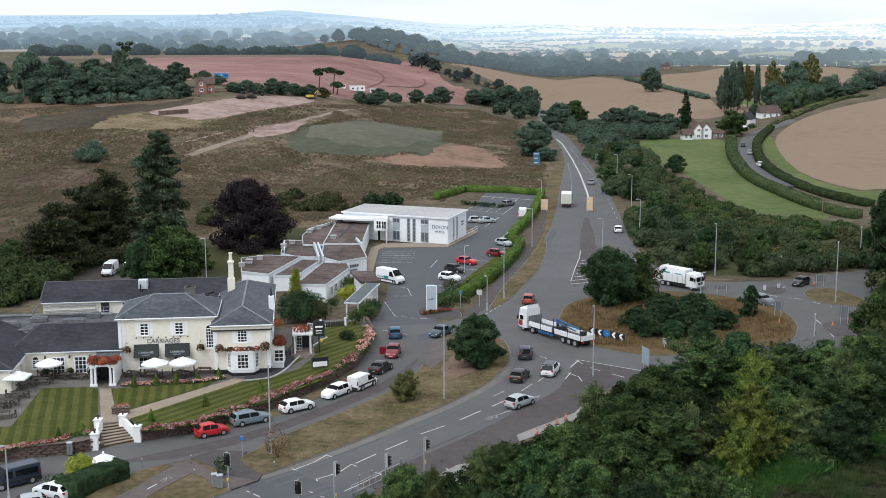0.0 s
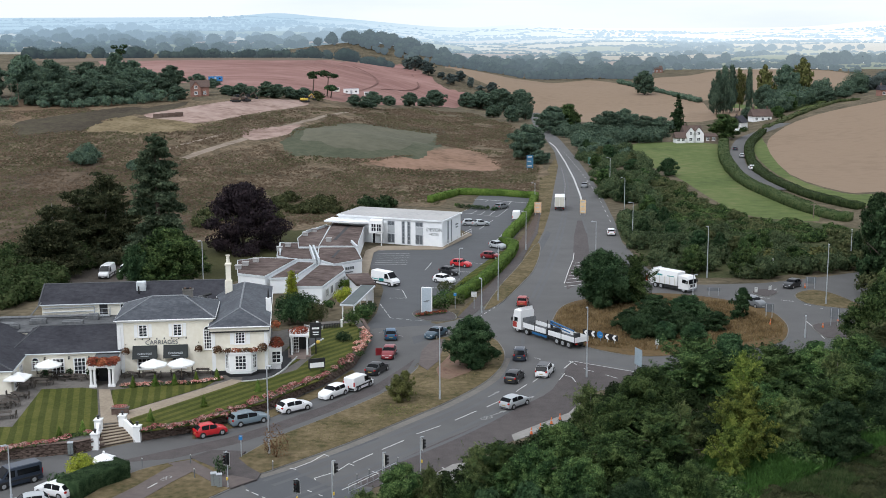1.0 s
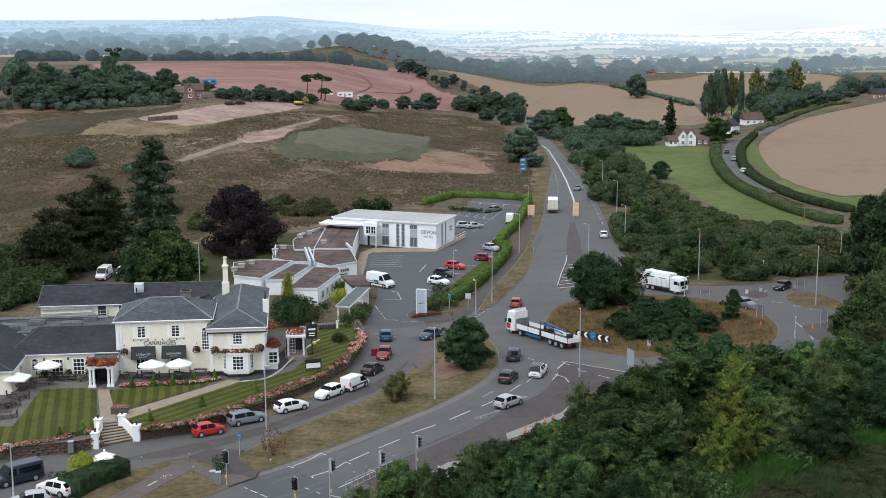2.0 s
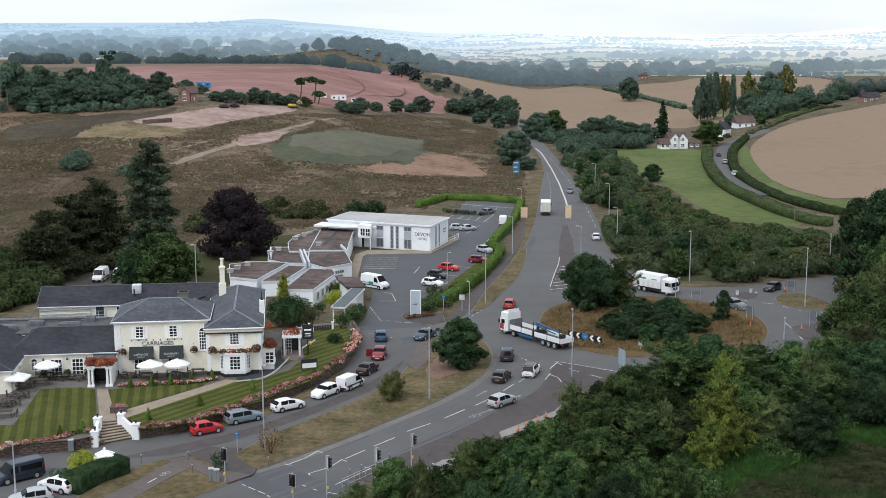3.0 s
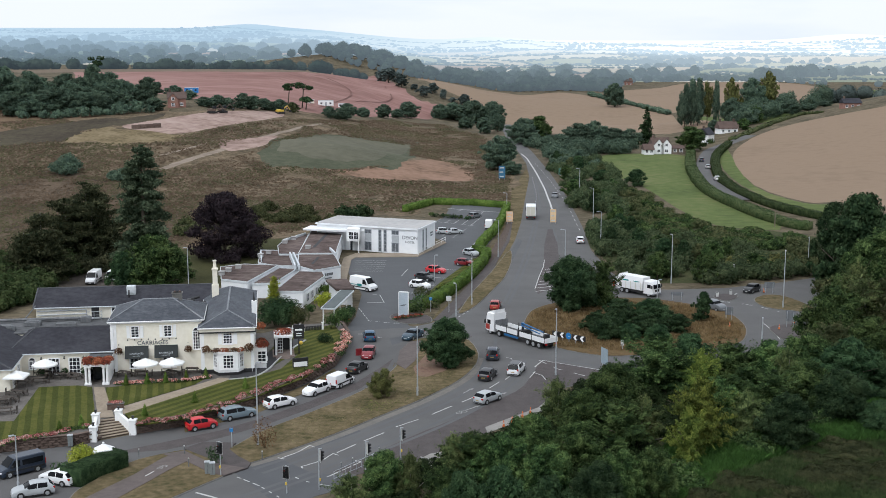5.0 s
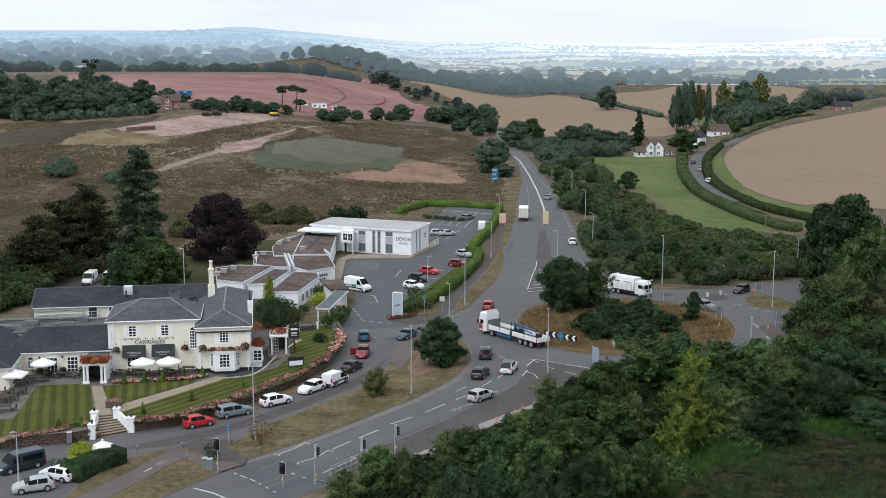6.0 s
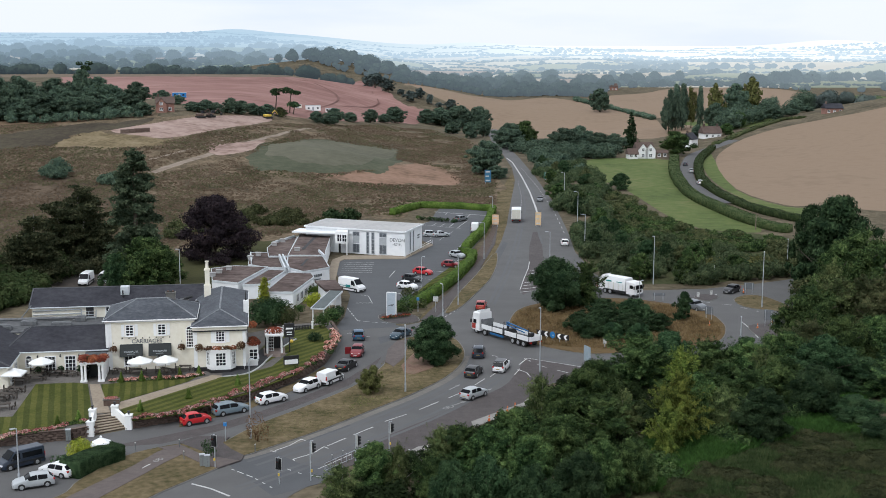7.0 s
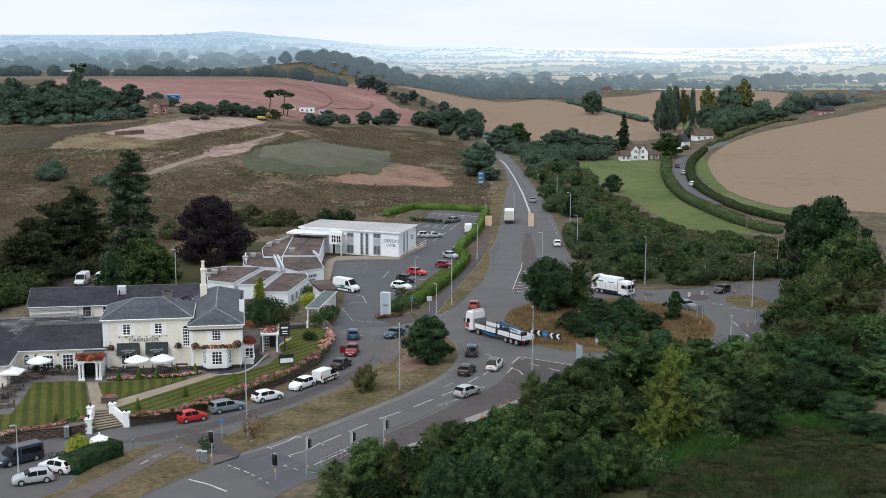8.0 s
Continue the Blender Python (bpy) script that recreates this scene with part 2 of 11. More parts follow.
L_DARK = leafy("leaf_dark", (0.01235, 0.0285, 0.0132), (0.0323, 0.0627, 0.0264), (0.0741, 0.1187, 0.0528))
L_MID = leafy("leaf_mid", (0.013, 0.029, 0.011), (0.046, 0.083, 0.027), (0.13, 0.185, 0.062))
L_LIGHT = leafy("leaf_light", (0.028, 0.048, 0.018), (0.086, 0.118, 0.042), (0.19, 0.222, 0.088))
L_YELLOW = leafy("leaf_yellow", (0.036, 0.06, 0.014), (0.103, 0.143, 0.029), (0.24, 0.27, 0.055))
L_OLIVE = leafy("leaf_olive", (0.03, 0.044, 0.018), (0.066, 0.078, 0.033), (0.12, 0.122, 0.055))
L_BLUE = leafy("leaf_conifer", (0.0332, 0.05342, 0.03234), (0.07022, 0.09854, 0.05775), (0.1341, 0.1662, 0.09817))
L_CEDAR = leafy("leaf_cedar", (0.0182, 0.027, 0.0135), (0.0429, 0.0513, 0.0255), (0.104, 0.1053, 0.054))
L_PURPLE = leafy("leaf_copper", (0.01656, 0.01288, 0.01638), (0.03036, 0.023, 0.02691), (0.0552, 0.03875, 0.04186))
L_HEDGE = leafy("leaf_hedge", (0.05, 0.08, 0.016), (0.08, 0.13, 0.025), (0.13, 0.18, 0.04))
L_BRONZE = leafy("leaf_bronze", (0.06, 0.035, 0.022), (0.12, 0.07, 0.04), (0.18, 0.11, 0.06))
L_HEATHER = leafy("heath_stalks", (0.107, 0.078, 0.05044), (0.1498, 0.112, 0.07469), (0.2033, 0.155, 0.1067), s1=0.05, through_light=0.5)
L_GORSE = leafy("heath_green", (0.0572, 0.056, 0.0294), (0.0884, 0.08, 0.04508), (0.1248, 0.108, 0.06468), s1=0.05, through_light=0.5)
L_BANK = leafy("leaf_bank", (0.03, 0.048, 0.024), (0.062, 0.088, 0.041), (0.112, 0.136, 0.066))
L_BRACKEN = leafy("leaf_bracken", (0.022, 0.029, 0.013), (0.043, 0.05, 0.022), (0.075, 0.076, 0.036))
# leaf colour paled and blued to carry the haze of distance
L_DIST_HAZED = leafy("leaf_distant_hazed", (0.04928, 0.08026, 0.06019), (0.09117, 0.1354, 0.09439), (0.1478, 0.2006, 0.1313), through_light=0.3)
L_SCRUB = leafy("leaf_scrub", (0.0225, 0.0432, 0.0156), (0.0475, 0.0744, 0.026), (0.0875, 0.1104, 0.0455))
L_AUTUMN = leafy("leaf_autumn", (0.05, 0.056, 0.02), (0.095, 0.098, 0.034), (0.15, 0.145, 0.055))
L_STRAW = leafy("straw", (0.1, 0.07, 0.034), (0.17, 0.115, 0.058), (0.25, 0.18, 0.1), s1=0.3)
SIGNBACK = mat("sign_back", (0.13, 0.14, 0.15), (0.18, 0.19, 0.2), s1=1, s2=5, rough=0.6, metal=0.2)
L_GOLD = leafy("leaf_gold", (0.145, 0.182, 0.024), (0.261, 0.308, 0.036), (0.406, 0.434, 0.06))
FLATGREY = mat("grey_flat_felt", (0.05, 0.052, 0.056), (0.085, 0.087, 0.09), (0.12, 0.122, 0.125), s1=0.3, s2=1.5, rough=0.9)
L_GRASS = leafy("bank_grass", (0.0266, 0.063, 0.0147), (0.0466, 0.101, 0.0231), (0.0798, 0.147, 0.0357))
# undergrowth colour darkened to supply the shade in gaps between crowns
L_UNDER_SHADE = leafy("undergrowth", (0.01, 0.018, 0.007), (0.018, 0.032, 0.011), (0.032, 0.052, 0.018), through_light=0.1)
L_VERGE = leafy("verge_grass", (0.0945, 0.0884, 0.039), (0.149, 0.13, 0.065), (0.216, 0.182, 0.0975), s1=0.2)
L_PINK = leafy("petal_pink", (0.3, 0.09, 0.08), (0.52, 0.24, 0.2), (0.72, 0.52, 0.45), s1=1.2)
L_RED = leafy("petal_red", (0.07, 0.06, 0.03), (0.24, 0.06, 0.035), (0.42, 0.15, 0.08), s1=1.2)
# farther leaves: more haze put into the base colour
L_FAR_HAZED = leafy("leaf_far_hazed", (0.048, 0.066, 0.064), (0.078, 0.1, 0.093), (0.112, 0.138, 0.122), s1=0.02)


# ---- building helpers ----
class Shape:
    """Collects vertices and faces of one part."""

    def __init__(self):
        self.v, self.f = [], []

    def add(self, verts, faces):
        k = len(self.v)
        self.v += [tuple(p) for p in verts]
        self.f += [tuple(i + k for i in q) for q in faces]
        return self

    def box(self, x0, x1, y0, y1, z0, z1, c=0.0, m=None):
        """A box, its edges chamfered by c."""
        if c <= 0:
            vs = [(x, y, z) for z in (z0, z1) for x, y in ((x0, y0), (x1, y0), (x1, y1), (x0, y1))]
            fs = [(3, 2, 1, 0), (4, 5, 6, 7), (0, 1, 5, 4), (1, 2, 6, 5), (2, 3, 7, 6), (3, 0, 4, 7)]
        else:
            ring = lambda k: [(x0 + c * 0 + k, y0 + k), (x1 - k, y0 + k), (x1 - k, y1 - k), (x0 + k, y1 - k)]
            vs, fs = [], []
            for z, k in ((z0, c), (z0 + c, 0), (z1 - c, 0), (z1, c)):
                vs += [(x, y, z) for x, y in ring(k)]
            fs.append((3, 2, 1, 0))
            for r in range(3):
                for i in range(4):
                    j = (i + 1) % 4
                    fs.append((r * 4 + i, r * 4 + j, r * 4 + 4 + j, r * 4 + 4 + i))
            fs.append((12, 13, 14, 15))
        if m is not None:
            vs = [m @ Vector(p) for p in vs]
        return self.add(vs, fs)

    def prism(self, pts, z0, z1, top=True, bottom=False, low=None):
        """An upright prism over a plan outline; low: another outline for its foot."""
        pts = ccw(pts)
        n = len(pts)
        low = ccw(low) if low else pts
        vs = [(x, y, z0) for x, y in low] + [(x, y, z1) for x, y in pts]
        fs = [(i, (i + 1) % n, n + (i + 1) % n, n + i) for i in range(n)]
        if top:
            fs.append(tuple(range(n, 2 * n)))
        if bottom:
            fs.append(tuple(range(n - 1, -1, -1)))
        return self.add(vs, fs)

    def tube(self, p, q, r0, r1=None, n=8, caps=True):
        p, q = Vector(p), Vector(q)
        r1 = r0 if r1 is None else r1
        d = (q - p).normalized()
        a = d.orthogonal().normalized()
        b = d.cross(a)
        vs = []
        for c, r in ((p, r0), (q, r1)):
            vs += [c + (a * math.cos(2 * math.pi * i / n) + b * math.sin(2 * math.pi * i / n)) * r for i in range(n)]
        fs = [(i, (i + 1) % n, n + (i + 1) % n, n + i) for i in range(n)]
        if caps:
            fs += [tuple(range(n - 1, -1, -1)), tuple(range(n, 2 * n))]
        return self.add(vs, fs)

    def ball(self, c, r, n=8, h=5, squash=(1, 1, 1)):
        vs = [(c[0], c[1], c[2] - r * squash[2])]
        for i in range(1, h):
            a = math.pi * i / h
            vs += [(c[0] + r * squash[0] * math.sin(a) * math.cos(2 * math.pi * k / n), c[1] + r * squash[1] * math.sin(a) * math.sin(2 * math.pi * k / n),
                    c[2] - r * squash[2] * math.cos(a)) for k in range(n)]
        vs.append((c[0], c[1], c[2] + r * squash[2]))
        fs = [(0, 1 + (k + 1) % n, 1 + k) for k in range(n)]
        for i in range(h - 2):
            fs += [(1 + i * n + k, 1 + i * n + (k + 1) % n, 1 + (i + 1) * n + (k + 1) % n, 1 + (i + 1) * n + k) for k in range(n)]
        fs += [(len(vs) - 1, 1 + (h - 2) * n + k, 1 + (h - 2) * n + (k + 1) % n) for k in range(n)]
        return self.add(vs, fs)

    def loft(self, rings, close=True, ends=True):
        n = len(rings[0])
        vs = [p for r in rings for p in r]
        fs = []
        for k in range(len(rings) - 1):
            for i in range(n if close else n - 1):
                j = (i + 1) % n
                fs.append((k * n + i, k * n + j, (k + 1) * n + j, (k + 1) * n + i))
        if ends:
            fs += [tuple(range(n - 1, -1, -1)), tuple(range((len(rings) - 1) * n, len(rings) * n))]
        return self.add(vs, fs)

    def moved(self, m):
        self.v = [tuple(m @ Vector(p)) for p in self.v]
        return self


def ccw(pts):
    area = sum(a[0] * b[1] - b[0] * a[1] for a, b in zip(pts, pts[1:] + pts[:1]))
    return list(pts) if area > 0 else list(pts)[::-1]


def inset(pts, d):
    """A plan outline drawn in by d metres (out, where d is negative)."""
    pts = ccw(pts)
    out, n = [], len(pts)
    for i in range(n):
        a, b, c = Vector(pts[i - 1]), Vector(pts[i]), Vector(pts[(i + 1) % n])
        u, w = (b - a).normalized(), (c - b).normalized()
        nu, nw = Vector((-u.y, u.x)), Vector((-w.y, w.x))
        m = (nu + nw)
        m = m / max(0.35, m.dot(nu)) if m.length > 1e-6 else nu
        out.append((b.x + m.x * d, b.y + m.y * d))
    return out


def rounded(pts, r=0.35, n=4, closed=True):
    """A smooth outline through the corners of a coarse one."""
    out = []
    k = len(pts)
    for i in range(k if closed else k - 1):
        p0, p1, p2, p3 = [Vector(pts[(i + j) % k if closed else min(k - 1, max(0, i + j))]) for j in (-1, 0, 1, 2)]
        for s in range(n):
            t = s / n
            q = 0.5 * ((2 * p1) + (p2 - p0) * t + (2 * p0 - 5 * p1 + 4 * p2 - p3) * t * t + (3 * p1 - p0 - 3 * p2 + p3) * t ** 3)
            out.append((q.x, q.y))
    if not closed:
        out.append(tuple(pts[-1]))
    return out


def make_mesh(name, s, material, smooth=False):
    me = bpy.data.meshes.new(name)
    me.from_pydata(s.v, [], s.f)
    for m in (material if isinstance(material, (list, tuple)) else [material]):
        me.materials.append(m)
    if smooth:
        me.polygons.foreach_set("use_smooth", [True] * len(me.polygons))
    me.update()
    return me


def part(name, s, material, parent, label="", smooth=False):
    """One mesh under a thing or under a part."""
    ob = new(name, make_mesh(name, s, material, smooth))
    ob.parent = parent
    return tagged(ob, label)


def thing(name, label, category, m=None, group="", kind=""):
    ob = new(name)
    ob.empty_display_size = 0.3
    if m is not None:
        ob.matrix_basis = m
    return tagged(ob, label, category, group, kind)


def single(name, s, material, label, category, group="", kind="", m=None, smooth=False):
    ob = new(name, make_mesh(name, s, material, smooth))
    if m is not None:
        ob.matrix_basis = m
    return tagged(ob, label, category, group, kind)


def quads_mesh(name, verts, material, extra=None):
    """A mesh of loose four-cornered leaves from an array (n, 4, 3), with an optional solid Shape joined in."""
    n = len(verts)
    ev, ef = (extra.v, extra.f) if extra else ([], [])
    me = bpy.data.meshes.new(name)
    nv = n * 4
    allv = np.concatenate([verts.reshape(-1, 3), np.array(ev, float).reshape(-1, 3)]) if ev else verts.reshape(-1, 3)
    loops = np.concatenate([np.arange(nv)] + [np.array(f) + nv for f in ef]) if ef else np.arange(nv)
    starts = np.concatenate([np.arange(n) * 4, nv + np.cumsum([0] + [len(f) for f in ef[:-1]])]) if ef else np.arange(n) * 4
    me.vertices.add(len(allv))
    me.vertices.foreach_set("co", allv.ravel())
    me.loops.add(len(loops))
    me.loops.foreach_set("vertex_index", loops.astype(np.int32))
    me.polygons.add(len(starts))
    me.polygons.foreach_set("loop_start", starts.astype(np.int32))
    me.materials.append(material)
    me.update(calc_edges=True)
    me.validate()
    return me


def sprays(rng, centre, normal, size, droop=0.0, point=0.55):
    """Leaf sprays (n, 4, 3) at the points: some lie along the surface, some stick out of it."""
    n = len(centre)
    out = normal + rng.normal(0, 0.5, (n, 3))
    out[:, 2] += 0.25
    out /= np.linalg.norm(out, axis=1)[:, None] + 1e-9
    flat = np.cross(out, rng.normal(0, 1, (n, 3)))
    flat /= np.linalg.norm(flat, axis=1)[:, None] + 1e-9
    a = np.where((rng.random(n) < point)[:, None], out, flat)
    b = np.cross(a, rng.normal(0, 1, (n, 3)))
    b /= np.linalg.norm(b, axis=1)[:, None] + 1e-9
    s = size * rng.uniform(0.5, 1.3, n)[:, None]
    a, b = a * s, b * s * 0.45
    q = np.stack([centre - a, centre - b + a * 0.1, centre + a, centre + b + a * 0.1], 1)
    q[:, 2, 2] -= droop * s[:, 0]
    return q


def lying(rng, c, d, size, up=0.3, loose=0.42):
    """Leaves (n, 4, 3) at the points c that lie across the directions d, facing up and out."""
    n = len(c)
    nr = d + np.array([0, 0, up]) + rng.normal(0, loose, (n, 3))
    nr /= np.linalg.norm(nr, axis=1)[:, None] + 1e-9
    a = np.cross(nr, rng.normal(0, 1, (n, 3)))
    a /= np.linalg.norm(a, axis=1)[:, None] + 1e-9
    b = np.cross(nr, a)
    w = size * rng.uniform(0.55, 1.25, (n, 1))
    a, b = a * w, b * w * 0.55
    return np.stack([c - a, c - b + a * 0.1, c + a - np.array([0, 0, 0.35]) * w, c + b + a * 0.1], 1)


def blob_leaves(rng, blobs, per_area, size, low=-0.9):
    """Leaves over the shells of several ellipsoids (x, y, z, rx, ry, rz)."""
    out = []
    for x, y, z, rx, ry, rz in blobs:
        area = 4 * math.pi * ((rx * ry) ** 1.6 / 3 + 2 * (rx * rz) ** 1.6 / 3) ** 0.625
        n = max(6, int(per_area * area))
        d = rng.normal(0, 1, (n, 3))
        d /= np.linalg.norm(d, axis=1)[:, None]
        d = d[d[:, 2] > low]
        c = np.array([x, y, z]) + d * rng.uniform(0.8, 1.12, (len(d), 1)) * np.array([rx, ry, rz])
        out.append(lying(rng, c, d, size))
    return np.concatenate(out)


def crown_blobs(rng, h, r, base, count=40, stretch=1.0):
    """Many uneven clumps filling a loose crown between base and h, of radius r, with shoots beyond it."""
    blobs = []
    mid, hz = (h + base) / 2, (h - base) / 2
    skew = rng.uniform(-0.16, 0.16, 2) * r
    turn = rng.uniform(0, 6.28)
    for i in range(count):
        a = rng.uniform(0, 2 * math.pi)
        u = rng.uniform(-0.92, 1.0)
        wide = max(0.1, 1 - abs(u + 0.12) ** 2.0) ** 0.6 * (1 + 0.2 * math.sin(3 * a + u * 4 + turn))
        shoot = i % 3 == 0
        k = wide * (rng.uniform(0.76, 0.95) if shoot else rng.uniform(0.45, 0.84))
        s = r * (rng.uniform(0.07, 0.15) if shoot else rng.uniform(0.14, 0.28))
        blobs.append((math.cos(a) * k * r + skew[0] * u, math.sin(a) * k * r + skew[1] * u, mid + u * (hz - s * 0.5), s, s, s * stretch * rng.uniform(0.7, 1.15)))
    blobs.append((0, 0, mid, r * 0.55, r * 0.55, hz * 0.78))
    return blobs


def trunk_shape(rng, h, r, base, limbs=6, thick=None):
    s = Shape()
    t = thick or 0.035 * h
    bend = rng.normal(0, 0.04 * h, 2)
    s.tube((0, 0, -0.3), (bend[0] * 0.3, bend[1] * 0.3, base), t, t * 0.75, 8)
    top = Vector((bend[0], bend[1], h * 0.82))
    s.tube((bend[0] * 0.3, bend[1] * 0.3, base), top, t * 0.75, t * 0.15, 7)
    for i in range(limbs):
        a = 2 * math.pi * i / limbs + rng.uniform(-0.4, 0.4)
        z0 = base * 0.8 + (h - base) * rng.uniform(0.02, 0.45)
        k = r * rng.uniform(0.55, 0.9)
        p = Vector((bend[0] * 0.4, bend[1] * 0.4, z0))
        q = Vector((math.cos(a) * k, math.sin(a) * k, z0 + (h - base) * rng.uniform(0.12, 0.4)))
        s.tube(p, p.lerp(q, 0.5) + Vector((0, 0, 0.04 * h)), t * 0.4, t * 0.25, 6)
        s.tube(p.lerp(q, 0.5) + Vector((0, 0, 0.04 * h)), q, t * 0.25, t * 0.06, 5)
    return s


def lying_leaves(rng, blobs, per_area, size, inner=0.35):
    """Leaves that lie on the shells of clumps, facing up and out, over a looser inner layer of larger ones."""
    out = []
    for x, y, z, rx, ry, rz in blobs:
        area = 4 * math.pi * ((rx * ry) ** 1.6 / 3 + 2 * (rx * rz) ** 1.6 / 3) ** 0.625
        for n, lo, hi, k in ((int(per_area * area), 0.78, 1.1, 1.0), (int(per_area * area * inner), 0.35, 0.75, 1.7)):
            d = rng.normal(0, 1, (n, 3))
            d /= np.linalg.norm(d, axis=1)[:, None]
            lobes = 1 + 0.13 * np.sin(d[:, :1] * 7 + x * 3) + 0.13 * np.sin(d[:, 1:2] * 8 + y * 3) + 0.1 * np.sin(d[:, 2:] * 9 + z * 3)
            c = np.array([x, y, z]) + d * lobes * rng.uniform(lo, hi, (n, 1)) * np.array([rx, ry, rz])
            out.append(lying(rng, c, d, size * k))
    return np.concatenate(out)


def bough_leaves(rng, h, r, base, boughs, twigs, per, size, droop, spread):
    """Leaves on drooping plumes: boughs spring from the stem, twigs spread from each bough, leaves lie along the twigs facing up and out."""
    out = []
    for i in range(boughs):
        u = (i + rng.random()) / boughs
        az = i * 2.399 + rng.normal(0, 0.4)
        el = math.radians(14 + 64 * u ** 1.5 + rng.normal(0, 11))
        env = r * max(0.05, 1 - (abs(u - 0.36) / 0.68) ** 2.2) ** 0.6 * rng.uniform(0.7, 1.16)
        z0 = base + (h - base) * u * 0.78
        L = min(env / math.cos(el), (h * rng.uniform(0.93, 1.05) - z0) / max(0.05, math.sin(el)))
        d = np.array([math.cos(az) * math.cos(el), math.sin(az) * math.cos(el), math.sin(el)])
        side = np.array([-math.sin(az), math.cos(az), 0.0])
        for k in range(twigs):
            t0 = 0.3 + 0.62 * (k + rng.random()) / twigs
            turn = rng.normal(0, 0.75) * (1.15 - t0 * 0.6)
            td = d * math.cos(turn) + side * math.sin(turn) + np.array([0, 0, rng.normal(0.1, 0.42)])
            tl = L * (0.42 - 0.16 * t0) * rng.uniform(0.7, 1.3)
            start = np.array([0, 0, z0]) + d * L * t0 - np.array([0, 0, droop * L * t0 ** 2])
            n = int(per * rng.uniform(0.7, 1.3))
            s = rng.beta(1.5, 1.1, (n, 1))
            w = tl * spread * (np.sin(np.pi * np.clip(s, 0.02, 0.98) ** 0.7) + 0.2)
            across = np.cross(td, [0, 0, 1.0])
            across /= np.linalg.norm(across) + 1e-9
            lat, ver = rng.normal(0, 0.5, (n, 1)), rng.uniform(-0.6, 0.5, (n, 1))
            c = start + td * tl * s - np.array([0, 0, 1.0]) * droop * 1.3 * tl * s ** 2 + across * lat * w + np.array([0, 0, 1.0]) * ver * w * 1.1
            nr = np.array([0, 0, 0.6]) + d * 0.6 + across * lat * 0.7 + np.array([0, 0, 0.5]) * ver + rng.normal(0, 0.28, (n, 3))
            nr /= np.linalg.norm(nr, axis=1)[:, None]
            a = td + across * lat * 0.8 + rng.normal(0, 0.45, (n, 3))
            a -= nr * (a * nr).sum(1)[:, None]
            a /= np.linalg.norm(a, axis=1)[:, None] + 1e-9
            b = np.cross(nr, a)
            z = size * rng.uniform(0.55, 1.25, (n, 1))
            a, b = a * z, b * z * 0.5
            out.append(np.stack([c - a, c - b + a * 0.1, c + a - np.array([0, 0, 0.3]) * z, c + b + a * 0.1], 1))
    return np.concatenate(out)


def broad_tree(name, label, h, r, leaf, seed, base=None, count=16, density=2.6, size=0.36, bark=None, group="", m=None, stretch=1.0, plumes=None):
    """A tapered trunk with limbs under a crown of many leaf sprays in clumps."""
    rng = np.random.default_rng(seed)
    base = 0.22 * h if base is None else base
    t = thing(name, label, "tree", m, group)
    part("trunk", trunk_shape(rng, h, r, base), bark or BARK, t, "ridged bark trunk with limbs")
    core = Shape()
    if plumes:
        q = np.concatenate([bough_leaves(rng, h, r, base, *plumes), lying_leaves(rng, [(0, 0, base + (h - base) * k, r * w, r * w, (h - base) * 0.2) for k, w in ((0.2, 0.55), (0.42, 0.58), (0.62, 0.42), (0.78, 0.25))], 26, 0.17)])
    elif density > 20:
        q = lying_leaves(rng, crown_blobs(rng, h, r, base, count, stretch), density, size)
    else:
        blobs = crown_blobs(rng, h, r, base, count, stretch)
        q = blob_leaves(rng, blobs, density, size)
        for x, y, z, rx, ry, rz in blobs:
            core.ball((x, y, z), 1, 7, 5, (rx * 0.52, ry * 0.52, rz * 0.55))
    crown = new("crown", quads_mesh("crown", q, leaf, core))
    crown.parent = t
    return t


def conifer_tree(name, label, h, r, leaf, seed, tiers=22, size=0.42, power=0.8, droop=0.25, bare=0.08, gap=0.25, m=None, per=26):
    """A straight trunk with tiers of drooping boughs, narrowing to the top."""
    rng = np.random.default_rng(seed)
    t = thing(name, label, "tree", m)
    s = Shape().tube((0, 0, -0.3), (0, 0, h * 0.97), 0.028 * h, 0.02, 8)
    out = []
    for i in range(tiers):
        k = i / (tiers - 1)
        z = h * (bare + (0.98 - bare) * k)
        reach = r * (1 - k) ** power + 0.15
        for j in range(int(5 + 5 * (1 - k))):
            if rng.random() < gap:
                continue
            a = rng.uniform(0, 2 * math.pi)
            l = reach * rng.uniform(0.6, 1.12)
            end = np.array([math.cos(a) * l, math.sin(a) * l, z - droop * l])
            s.tube((0, 0, z), tuple(end), 0.05, 0.015, 4, False)
            n = max(6, int(per * l / 1.5))
            u = rng.uniform(0.25, 1.05, n)[:, None]
            c = np.array([0, 0, z]) + (end - np.array([0, 0, z])) * u + rng.normal(0, 0.2 + 0.07 * l, (n, 3)) * np.array([1, 1, 0.5])
            out.append(sprays(rng, c, np.tile([math.cos(a) * 0.5, math.sin(a) * 0.5, 0.6], (n, 1)), size, 0.5))
    part("trunk", s, BARK, t, "straight bark trunk with boughs")
    crown = new("crown", quads_mesh("crown", np.concatenate(out), leaf))
    crown.parent = t
    return t


def along(pts, step):
    """Points every step metres along a plan line, with the way there."""
    out = []
    for a, b in zip(pts, pts[1:]):
        a, b = Vector(a), Vector(b)
        n = max(1, int((b - a).length / step))
        out += [(a.lerp(b, k / n), (b - a).normalized()) for k in range(n)]
    out.append((Vector(pts[-1]), (Vector(pts[-1]) - Vector(pts[-2])).normalized()))
    return out


